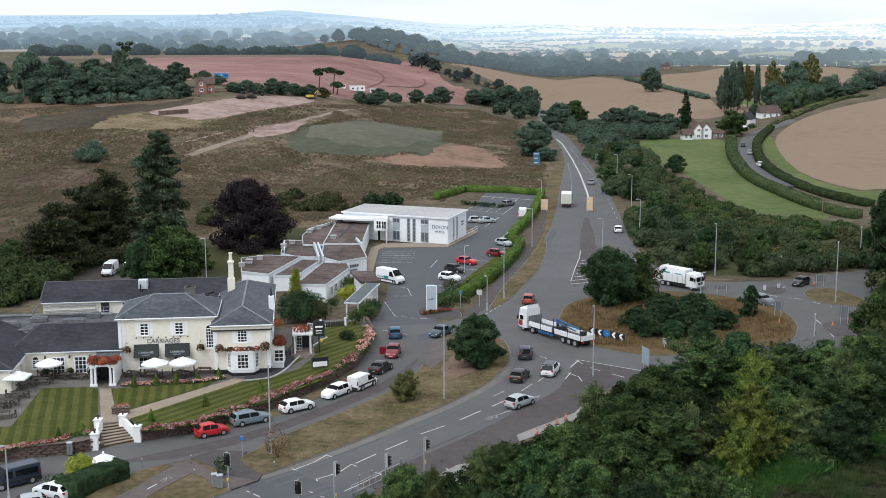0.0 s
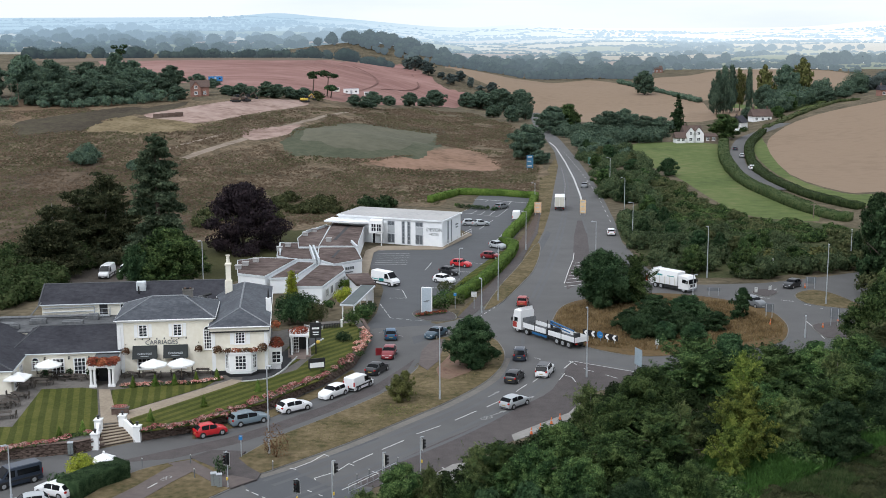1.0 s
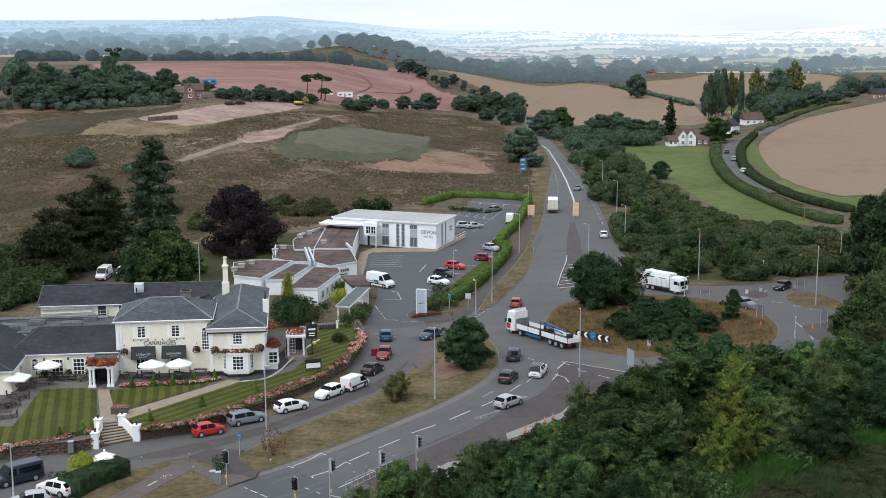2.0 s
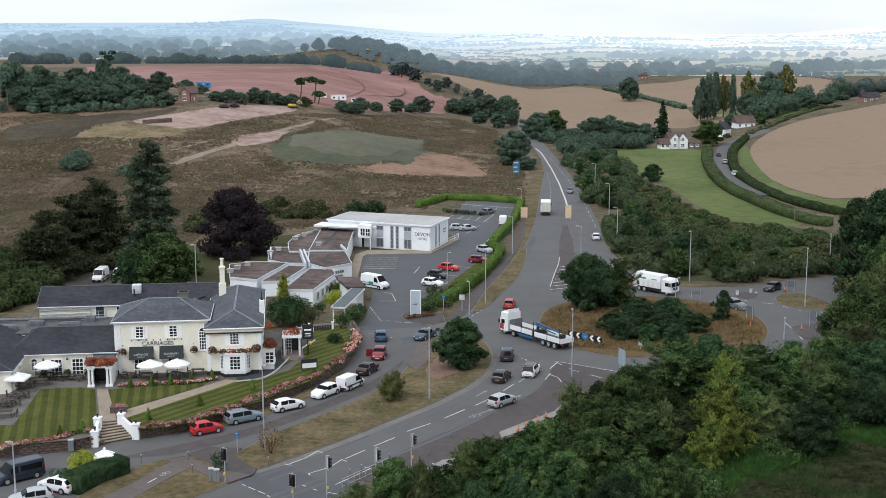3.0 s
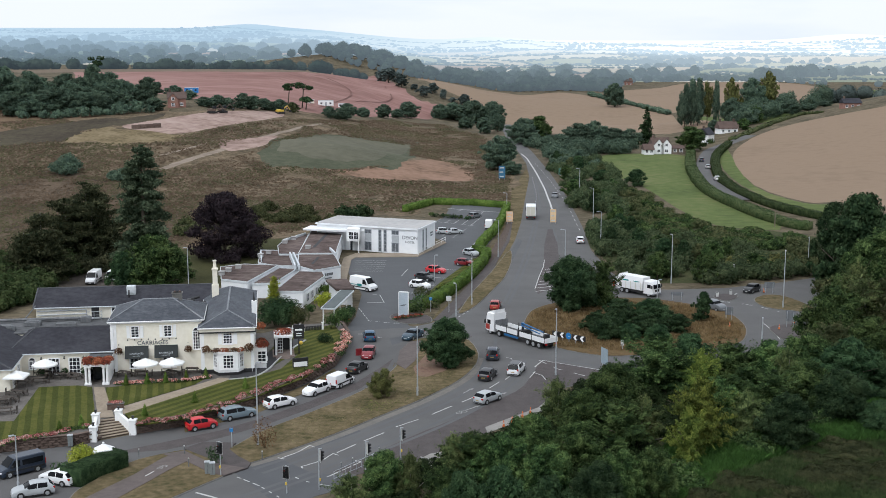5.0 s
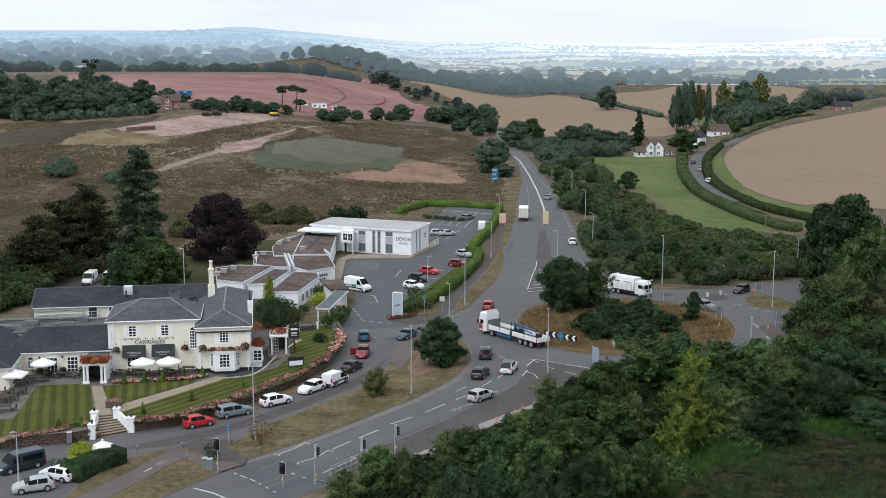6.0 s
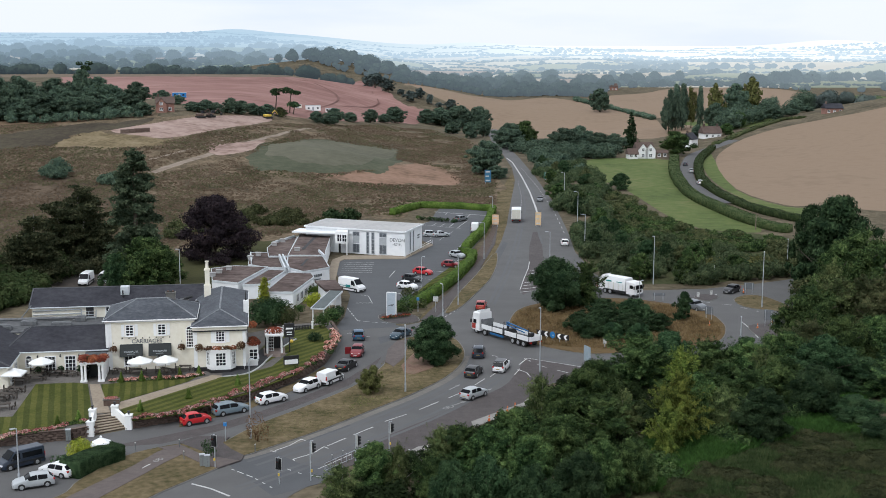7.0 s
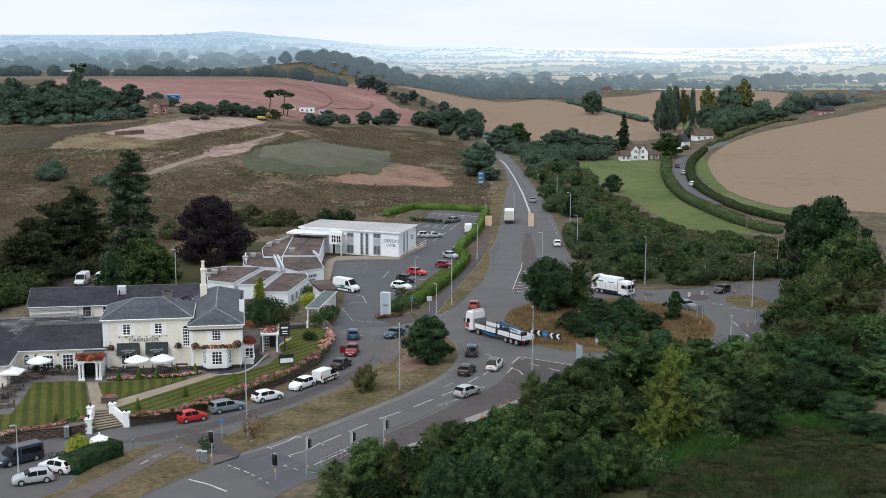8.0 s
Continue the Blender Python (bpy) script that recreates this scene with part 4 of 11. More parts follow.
ROAD = [(-54.5, 124.1), (-49.0, 128.8), (-39.6, 132.2), (-35.6, 135.2), (-30.3, 138.4), (-22.9, 147.0), (-17.0, 158.6), (-14.6, 165.8), (-13.5, 174.7), (-13.5, 182.3), (-14.8, 187.5), (-3.5, 190.6), (-0.8, 193.0), (1.5, 198.0), (4.5, 204.5), (9.0, 221.6), (14.3, 251.4), (18.7, 281.4), (21.9, 309.0), (26.2, 355.0), (32.2, 416.6), (34.8, 467.2), (35.2, 537.3), (34.6, 604.2), (36.6, 700.0), (43.0, 700.0), (40.2, 579.0), (41.1, 517.2), (40.8, 435.5), (39.2, 355.0), (36.7, 299.2), (34.5, 265.6), (35.1, 238.6), (38.4, 221.6), (43.5, 220.6), (54.3, 222.1), (66.3, 227.6), (76.9, 233.8), (88.6, 239.2), (97.9, 242.3), (80.6, 198.0), (71.6, 191.8), (61.1, 178.8), (49.0, 168.9), (32.2, 161.4), (23.4, 159.4), (16.3, 154.0), (13.0, 143.5), (7.7, 137.9), (-1.5, 126.6), (-8.5, 121.4), (-13.5, 113.2), (-17.7, 105.0), (-28.3, 94.6), (-49.7, 105.0)]
slab("road", ROAD, 0.03, ASPHALT, "worn grey asphalt road and roundabout")
slab("car_park", [(-14.8, 187.1), (-13.6, 198.0), (-13.7, 216.5), (-19.0, 244.8), (-18.6, 256.9), (-4.7, 258.3), (2.1, 277.3), (-12.1, 306.4), (-8.5, 324.9), (-0.7, 349.0), (20.2, 337.4), (16.3, 299.2), (10.1, 262.6), (1.7, 227.0), (-2.4, 209.2), (-6.3, 199.7), (-4.5, 191.0), (-3.5, 190.2)], 0.036, ASPHALT_DARK, "dark asphalt car park in front of the hotel")
slab("pavement_maroon", [(24.8, 162.6), (16.3, 154.0), (13.0, 143.5), (7.7, 137.9), (-1.5, 126.6), (-8.5, 121.4), (-11.0, 122.4), (-8.2, 126.4), (-5.9, 130.0), (-3.5, 133.4), (-1.6, 136.1), (0.4, 138.6), (2.5, 141.4), (4.6, 144.2), (6.8, 147.1), (8.8, 150.4), (10.4, 152.8), (11.7, 155.6), (12.6, 158.8), (13.5, 162.0), (14.3, 165.6), (15.4, 169.2), (18.1, 167.3), (21.8, 164.4)], 0.036, MAROON, "dark maroon tarmac margin beside the road", "pavement")
slab("pavement_brown", [(27.7, 296.4), (29.4, 296.4), (27.8, 273.3), (25.5, 244.8), (22.9, 224.3), (18.6, 216.5), (18.6, 222.7), (22.1, 244.8), (24.8, 273.3)], 0.036, MAROON, "brown tarmac central reserve", "pavement")


def raised(name, pts, material, label, h=0.11, kerb=0.16, category="verge", n=4):
    """A kerbed island: concrete kerb stones round a filled top."""
    pts = rounded(pts, n=n)
    ob = thing(name, label, category, kind="structure")
    k = Shape().prism(pts, -0.1, h)
    part("kerb", k, KERB, ob, "worn concrete kerb")
    inner = inset(pts, kerb)
    part("top", Shape().prism(inner, h - 0.05, h + 0.05), material, ob)
    return ob


raised("verge_1", [(-23.6, 128.4), (-20.9, 124.8), (-17.6, 128.0), (-12.0, 134.8), (-5.8, 143.5), (-1.7, 149.4), (2.7, 157.2), (5.2, 164.3), (6.2, 170.4), (6.0, 176.0), (4.7, 181.6), (1.4, 183.0), (-1.9, 182.3), (-4.0, 180.2), (-5.2, 174.7), (-5.6, 167.3), (-6.7, 162.0), (-9.9, 153.2), (-15.5, 143.9), (-20.1, 137.1), (-22.6, 131.8)], DRYGRASS, "long kerbed verge of dry trampled grass")
raised("verge_2", [(-43.5, 105.0), (-37.6, 112.5), (-36.8, 117.2), (-33.9, 124.8), (-30.1, 128.4), (-27.5, 129.2), (-24.1, 126.6), (-21.4, 122.7), (-22.6, 120.7), (-25.7, 115.9), (-28.1, 111.8), (-33.1, 101.3)], DRYGRASS, "kerbed verge of dry grass by the crossing")
raised("roundabout_island", [(13.4, 186.0), (14.4, 193.8), (16.4, 202.3), (20.3, 207.8), (27.8, 212.5), (36.9, 212.5), (44.1, 208.2), (49.4, 201.4), (50.4, 192.2), (48.8, 184.1), (45.6, 178.1), (38.8, 174.3), (30.0, 171.7), (24.3, 171.4), (18.9, 175.3), (15.6, 180.2)], ORANGEGRASS, "round kerbed traffic island of tall dry grass")
raised("splitter_island", [(57.0, 211.5), (60.3, 215.5), (63.5, 214.0), (65.4, 206.8), (66.0, 201.0), (61.0, 201.9), (57.2, 205.4)], DRYGRASS, "small kerbed splitter island of dry grass", n=3)
raised("refuge_island", [(50.4, 214.5), (52.9, 216.5), (55.0, 214.5), (52.5, 210.6), (50.8, 211.5)], MAROON, "small tarmac refuge island", n=3)
raised("refuge_island", [(53.9, 189.8), (58.1, 191.8), (62.9, 192.6), (63.6, 189.1), (58.1, 183.0), (54.2, 181.6), (53.5, 183.8)], MAROON, "tarmac refuge island with kerb", n=3)
raised("bed_island", [(-7.9, 197.1), (-6.8, 200.1), (-3.7, 200.1), (-1.3, 198.0), (-0.8, 193.8), (-3.6, 192.2), (-6.3, 193.4)], MAROON, "kerbed bed at the car park entrance", n=3)
raised("verge_3", [(3.6, 200.1), (7.1, 220.6), (10.8, 237.4), (15.2, 260.4), (16.7, 263.4), (15.8, 249.4), (13.5, 232.7), (11.2, 222.7), (8.2, 210.6), (5.9, 203.2)], DRYGRASS, "kerbed strip of dry grass beside the main road", kerb=0.15, n=2)

slab("pavement_path", [(-5.7, 166.4), (-5.5, 174.0), (-4.1, 179.8), (-2.3, 180.5), (-2.6, 173.7), (-3.1, 168.2), (-4.4, 163.7)], 0.2, REDPATH, "pinkish tarmac footway across the verge", "pavement", 0.1)
slab("pavement_crossing", [(-30.5, 127.7), (-28.3, 128.8), (-25.0, 125.1), (-20.6, 123.1), (-22.5, 120.9), (-23.9, 121.4), (-26.9, 124.8)], 0.2, REDPATH, "pinkish tarmac footway at the crossing", "pavement", 0.1)
slab("footway_link", [(-28.6, 129.6), (-26.8, 132.0), (-23.0, 131.6), (-23.4, 129.4), (-22.0, 127.0), (-20.3, 124.9), (-20.4, 123.2), (-22.6, 120.7), (-24.4, 123.6), (-25.0, 126.2)], 0.172, MAROON, "dark maroon tarmac footway between the verges", "pavement", 0.2)
slab("cycle_path", [(-38.6, 107.5), (-34.6, 116.0), (-32.1, 121.2), (-30.3, 126.2), (-29.2, 128.0), (-27.1, 125.9), (-28.8, 122.4), (-30.2, 118.8), (-31.5, 115.8), (-35.2, 107.0)], 0.196, REDPATH, "reddish tarmac cycle path across the verge", "pavement", 0.1)
slab("crossing", [(-21.8, 122.4), (-17.4, 126.6), (-13.3, 121.9), (-8.5, 121.0), (-11.0, 116.2), (-15.6, 112.5)], 0.037, ASPHALT_DARK, "dark resurfaced asphalt at the signal crossing", "road")
slab("footway", [(-0.6, 194.6), (1.6, 204.5), (9.3, 239.8), (15.7, 281.4), (19.5, 324.8), (21.0, 324.8), (17.0, 277.3), (13.5, 254.8), (9.9, 229.8), (3.7, 203.2), (1.3, 194.6)], 0.09, MAROON, "narrow tarmac footway beside the hedge", "pavement", 0.1)


def paint(pts, width, dash=None, gap=None, z=0.041):
    """White road lines along a plan line, whole or broken."""
    s = Shape()
    d = 0.0
    on = True
    for (p, w), (q, _) in zip(along(pts, 0.5), along(pts, 0.5)[1:]):
        if dash is None or d % (dash + gap) < dash:
            n = Vector((-w.y, w.x)) * width / 2
            s.add([(p.x - n.x, p.y - n.y, z), (q.x - n.x, q.y - n.y, z), (q.x + n.x, q.y + n.y, z), (p.x + n.x, p.y + n.y, z)], [(0, 1, 2, 3)])
        d += (q - p).length
    return s


def make_lines():
    rows = [
        ([(-14.5, 123.4), (-14.7, 123.9), (-13.3, 125.2), (-12.4, 126.4), (-11.6, 128.2), (-11.0, 127.6)], 0.13, None, None), ([(-11.2, 128.5), (-9.3, 131.3)], 0.15, None, None), ([(-8.4, 132.6), (-6.2, 135.6)], 0.15, None, None), ([(-4.9, 137.8), (-2.2, 140.8)], 0.15, None, None), ([(-0.6, 142.8), (1.9, 146.3)], 0.15, None, None), ([(3.2, 148.0), (4.9, 150.4)], 0.15, None, None), ([(7.0, 154.4), (8.5, 157.5)], 0.15, None, None),
        ([(-17.6, 126.8), (-16.9, 126.4)], 0.15, None, None), ([(-17.1, 126.8), (-15.6, 128.7), (-14.5, 131.0), (-13.9, 130.4)], 0.13, None, None), ([(-11.6, 120.7), (-10.4, 122.4), (-8.7, 124.9), (-8.3, 125.4), (-9.0, 125.9)], 0.13, None, None),
        ([(9.3, 158.5), (10.9, 162.2), (11.3, 166.6), (10.9, 170.0), (10.2, 170.6)], 0.13, 2.5, 1.2), ([(12.8, 159.6), (13.8, 162.8)], 0.13, None, None), ([(13.4, 162.4), (14.6, 160.8), (14.9, 158.6)], 0.13, None, None),
        ([(13.9, 165.2), (15.4, 168.9), (18.1, 167.0), (24.3, 162.8)], 0.16, None, None), ([(14.9, 168.9), (17.0, 164.3), (20.5, 160.5)], 0.14, 2, 2),
        ([(18.5, 221.6), (20.3, 233.8), (22.1, 244.8), (23.0, 252.7)], 0.16, None, None),
        ([(30.9, 312.0), (32.7, 342.3), (34.5, 383.4), (35.8, 431.6), (36.6, 488.5), (35.7, 509.1)], 0.5, None, None), ([(35.4, 294.6), (37.5, 342.3), (38.4, 399.4), (38.3, 467.2)], 0.14, 3, 5),
        ([(26.3, 319.3), (30.7, 368.7), (33.2, 416.6)], 0.12, 2, 4),
        ([(-13.5, 204.5), (-11.2, 194.6), (-7.7, 193.0), (-4.5, 192.6)], 0.12, 1.2, 0.6), ([(-14.6, 184.5), (-11.8, 185.3), (-8.2, 182.3)], 0.14, 1, 1),
        ([(53.8, 193.0), (53.8, 187.9), (53.4, 181.6)], 0.16, None, None), ([(47.0, 212.5), (51.3, 209.6), (55.6, 206.8), (58.9, 201.4)], 0.14, 2, 2),
        ([(51.8, 211.5), (55.3, 217.0)], 0.2, None, None), ([(1.5, 191.8), (5.9, 203.2), (8.7, 214.0)], 0.14, 1, 1),
        ([(-24.6, 116.2), (-22.3, 114.7), (-20.0, 112.5)], 0.25, None, None), ([(-21.1, 120.7), (-18.4, 118.1), (-15.3, 114.0)], 0.14, 0.3, 0.5), ([(-16.2, 121.7), (-13.3, 119.1), (-10.6, 117.8)], 0.14, 0.3, 0.5),
        ([(-1.5, 125.9), (-0.2, 127.7)], 0.14, None, None), ([(-1.8, 127.1), (0.4, 124.1)], 0.14, None, None),
        ([(-17.3, 254.8), (-13.8, 256.9)], 0.12, None, None), ([(-2.1, 320.0), (1.9, 335.9), (17.8, 327.0)], 0.3, None, None), ([(-2.9, 310.7), (2.3, 307.8), (9.4, 302.1)], 0.14, None, None),
        ([(-11.7, 216.5), (-10.3, 215.5), (-9.3, 209.2), (-12.3, 209.2)], 0.12, None, None),
    ]
    for pts, w, dash, gap in rows:
        tagged(new("road_line", make_mesh("road_line", paint(pts, w, dash, gap), LINE)), "worn white painted road line", "road marking", "road lines", "structure")
    for pts in ([(2.3, 307.8), (3.7, 312.9)], [(4.4, 305.9), (5.9, 311.9)], [(6.7, 305.0), (8.2, 312.0)], [(8.7, 303.0), (11.9, 317.2)], [(-0.3, 309.8), (1.2, 314.9)], [(3.9, 283.1), (7.5, 297.3)], [(1.6, 286.5), (3.0, 292.7)], [(7.4, 267.1), (10.6, 284.8)], [(6.2, 329.2), (7.0, 333.8)], [(12.2, 324.8), (13.2, 330.4)], [(1.7, 333.5), (0.9, 328.9)], [(0.8, 274.1), (2.1, 275.7)], [(-2.0, 233.2), (1.8, 232.1)], [(1.1, 241.7), (5.0, 240.4)], [(-5.2, 218.0), (-1.2, 216.0)], [(-4.1, 225.9), (-0.2, 224.3)], [(-6.9, 234.4), (-5.9, 241.7)], [(5.5, 252.7), (7.8, 250.7)], [(7.4, 254.8), (8.0, 250.7)]):
        tagged(new("road_line", make_mesh("road_line", paint(pts, 0.13), LINE)), "white painted parking bay line", "road marking", "bay lines", "structure")
    for i in range(6):
        a, b = (-17.1, 251.4), (-14.1, 251.4)
        x, y = a[0], a[1] - 2.4 * i
        tagged(new("road_line", make_mesh("road_line", paint([(x, y), (x + 6.5, y + 0.3)], 0.14), LINE)), "white painted parking bay line", "road marking", "bay lines", "structure")
    for i in range(8):
        x, y = 18.3, 219.0
        x, y = x + i * 0.55, y + i * 3.2
        tagged(new("road_line", make_mesh("road_line", paint([(x, y), (x + 3.2, y + 1.6)], 0.25), LINE)), "white hatched road marking", "road marking", "hatching", "structure")
    for x, y, a in ((4.2, 153.3, 60), (8.3, 151.4, 50), (4.6, 145.6, 48)):
        s = Shape().add([(-1.5, -0.09, 0), (0.5, -0.09, 0), (0.5, 0.09, 0), (-1.5, 0.09, 0), (0.5, -0.32, 0), (1.5, 0, 0), (0.5, 0.32, 0)], [(0, 1, 2, 3), (4, 5, 6)])
        single("arrow_marking", s, WORNLINE, "white painted lane arrow", "road marking", "lane arrows", "structure", pose(x, y, 0.042, 0, 0, a))
    s = Shape()
    for cx in (-0.45, 0.45):
        ring = [(cx + r * math.cos(0.5236 * i), r * math.sin(0.5236 * i), 0) for i in range(12) for r in (0.3, 0.42)]
        s.add(ring, [(2 * i, 2 * i + 1, (2 * i + 3) % 24, (2 * i + 2) % 24) for i in range(12)])
    s.add([(-0.45, -0.06, 0), (0.2, 0.5, 0), (0.2, 0.62, 0), (-0.45, 0.06, 0)], [(0, 1, 2, 3)]).add([(0.45, -0.06, 0), (0.45, 0.06, 0), (0.14, 0.7, 0), (0.14, 0.58, 0)], [(0, 1, 2, 3)])
    single("cycle_marking", s, WORNLINE, "worn white painted cycle symbol", "road marking", "cycle symbols", "structure", pose(3.1, 143.7, 0.042, 0, 0, 44))
    single("cycle_marking", s, WORNLINE, "worn white painted cycle symbol", "road marking", "cycle symbols", "structure", pose(-29.62, 123.37, 0.2, 0, 0, 60) @ Matrix.Diagonal((0.8, 0.8, 1, 1)))
    tagged(new("road_line", make_mesh("road_line", paint([(-30.81, 120.63), (-30.21, 122.03)], 0.14, z=0.2), LINE)), "white painted cycle path dash", "road marking", "road lines", "structure")


make_lines()


def lane():
    pts = rounded([(144.9, 557.5), (128.2, 535.4), (115.4, 511.4), (101.7, 460.2), (92.6, 413.1), (90.2, 383.4), (90.0, 352.4)], n=6, closed=False)
    s, w = Shape(), 2.5
    rows = [[(p.x - d.y * w, p.y + d.x * w, H(p.x, p.y) + 0.35), (p.x + d.y * w, p.y - d.x * w, H(p.x, p.y) + 0.35)] for p, d in along(pts, 6)]
    s.loft(rows, close=False, ends=False)
    single("road_lane", s, ASPHALT, "narrow grey country lane between hedges", "road", kind="structure")
    hedge("hedge", "dark trimmed field hedge along the country lane", rounded([(106.8, 507.4), (96.9, 460.5), (90.5, 424.1), (84.6, 377.4), (84.6, 342.3), (86.9, 315.1), (90.0, 299.2), (92.7, 295.5)], n=4, closed=False), 4.2, 2.0, L_SCRUB, 3, 0.26, 8, 0.12)
    hedge("hedge", "tall dark field hedge along the country lane", rounded([(129.1, 534.1), (114.7, 493.7), (104.4, 451.3), (97.3, 413.1), (93.7, 374.5), (94.8, 339.8), (98.8, 321.5), (101.3, 315.1)], n=4, closed=False), 3.6, 1.8, L_SCRUB, 4, 0.26, 8, 0.12)
    hedge("hedge", "rough bank with low growth along the field edge", rounded([(133.8, 548.3), (146.5, 568.6), (165.0, 598.4), (186.1, 623.5), (194.9, 615.1)], n=3, closed=False), 3.5, 1.4, L_OLIVE, 5, 0.6, 4, 0.3)


lane()

def hill_track(pts, width, material, label):
    """A narrow track that follows the ground."""
    line = along(rounded(pts, n=5, closed=False), 4)
    rows = [[(p.x - d.y * width / 2, p.y + d.x * width / 2, H(p.x, p.y) + 0.12), (p.x + d.y * width / 2, p.y - d.x * width / 2, H(p.x, p.y) + 0.12)] for p, d in line]
    single("track", Shape().loft(rows, close=False, ends=False), material, label, "track", kind="structure")


DARKRED = mat("wheel_marks", (0.13, 0.07, 0.06), (0.19, 0.105, 0.09), s1=0.05, s2=0.4, rough=1, spec=0.1)
for pts in ([(-75.9, 850.4), (-64.2, 825.3), (-55.5, 793.0), (-53.4, 742.4), (-57.4, 675.8), (-60.6, 627.7)], [(-49.6, 1036.4), (-36.7, 895.7), (-30.7, 843.6), (-34.3, 791.4), (-48.3, 727.7)], [(-162.7, 730.6), (-129.0, 771.1), (-98.7, 813.8), (-80.9, 862.4)]):
    hill_track(pts, 1.1, DARKRED, "dark wheel marks across the red field")

# ---- terrace of the inn ----
TZ = 1.2
WALL = [(-55.3, 124.4), (-49.0, 128.8), (-41.0, 131.3), (-39.5, 132.48)]
WALL2 = [(-35.6, 135.08), (-30.3, 138.4), (-22.9, 147.0), (-17.0, 158.6), (-14.6, 165.8), (-13.7, 174.7), (-13.7, 182.3), (-15.2, 188.7)]


def make_terrace():
    back = [(-21, 187), (-27, 181), (-75, 176), (-80, 130)]
    foot = [(-43, 140.5), (-36.6, 142.4)]
    (ax, ay), (bx, by) = WALL[-1], WALL2[0]
    notch = [(ax, ay), (ax - 1.0, ay + 4.6), (bx - 1.0, by + 4.2), (bx, by)]
    outline = WALL[:-1] + notch + WALL2[1:] + back
    single("terrace", Shape().prism(outline, -0.2, TZ), STONE_PAVING, "stone-paved terrace raised above the road", "terrace", kind="structure")
    for pts in (WALL, WALL2):
        w = thing("retaining_wall", "low retaining wall of red sandstone blocks", "wall", kind="structure")
        a = along(pts, 0.9)
        face = Shape().loft([[(p.x - d.y * 0.3, p.y + d.x * 0.3, 0), (p.x - d.y * 0.3, p.y + d.x * 0.3, TZ + 0.1), (p.x + d.y * 0.06, p.y - d.x * 0.06, TZ + 0.1), (p.x + d.y * 0.06, p.y - d.x * 0.06, 0)] for p, d in a])
        part("wall_core", face, BRICK, w)
        rng = random.Random(4)
        kinds = []
        for k in range(6):
            a0, a1, z0, z1 = rng.uniform(-0.5, -0.28), rng.uniform(0.28, 0.5), rng.uniform(0, 0.05), rng.uniform(0.22, 0.34)
            kinds.append(make_mesh("stone", Shape().loft([[(a0 + rng.uniform(0, 0.1), y, z0), (a1 - rng.uniform(0, 0.12), y, z0), (a1, y, z1 - rng.uniform(0, 0.1)), (a0, y, z1)] if y < 0 else [(a0, y, z0), (a1, y, z0), (a1, y, z1), (a0, y, z1)] for y in (-0.1 - rng.uniform(0, 0.06), 0.1)]), BRICK))
        for row in range(4):
            for p, d in along(pts, 0.9)[row % 2::1]:
                ob = new("stone", kinds[rng.randrange(6)])
                ob.parent = w
                ob.matrix_basis = pose(p.x + d.x * (0.45 if row % 2 else 0) + d.y * 0.1, p.y + d.y * (0.45 if row % 2 else 0) - d.x * 0.1, row * 0.3 + 0.02, 0, 0, math.degrees(math.atan2(d.y, d.x)) + rng.uniform(-2, 2))
        cop = Shape().loft([[(p.x - d.y * 0.3, p.y + d.x * 0.3, TZ + 0.1), (p.x - d.y * 0.3, p.y + d.x * 0.3, TZ + 0.16), (p.x + d.y * 0.2, p.y - d.x * 0.26, TZ + 0.16), (p.x + d.y * 0.2, p.y - d.x * 0.26, TZ + 0.1)] for p, d in a])
        part("coping", cop, BRICK, w, "weathered sandstone coping")


make_terrace()


def striped_lawn(name, turn, shift):
    """Mown turf in two alternating tones."""
    m = mat(name, (0.056, 0.066, 0.0165), (0.078, 0.085, 0.022), (0.097, 0.098, 0.031), s1=0.3, s2=3, rough=1, bump=0.3, bs=20, spec=0.1)
    nt = m.node_tree
    geo = nt.nodes.new("ShaderNodeNewGeometry")
    mp = nt.nodes.new("ShaderNodeMapping")
    mp.inputs["Rotation"].default_value[2] = radians(turn)
    mp.inputs["Location"].default_value[0] = shift
    wave = nt.nodes.new("ShaderNodeTexWave")
    wave.inputs["Scale"].default_value, wave.inputs["Distortion"].default_value = 0.22, 0.5
    nt.links.new(geo.outputs["Position"], mp.inputs["Vector"])
    nt.links.new(mp.outputs["Vector"], wave.inputs["Vector"])
    mix = nt.nodes.new("ShaderNodeMix")
    mix.data_type, mix.blend_type = "RGBA", "MULTIPLY"
    mix.inputs[0].default_value = 1
    tone = nt.nodes.new("ShaderNodeValToRGB")
    tone.color_ramp.elements[0].position, tone.color_ramp.elements[0].color = 0.42, (0.68, 0.73, 0.66, 1)
    tone.color_ramp.elements[1].position, tone.color_ramp.elements[1].color = 0.58, (1.12, 1.08, 1.0, 1)
    ramp = next(n for n in nt.nodes if n.bl_idname == "ShaderNodeValToRGB" and n != tone)
    nt.links.new(wave.outputs["Fac"], tone.inputs["Fac"])
    nt.links.new(ramp.outputs["Color"], mix.inputs[6])
    nt.links.new(tone.outputs["Color"], mix.inputs[7])
    nt.links.new(mix.outputs[2], nt.nodes["Principled BSDF"].inputs["Base Color"])
    return m


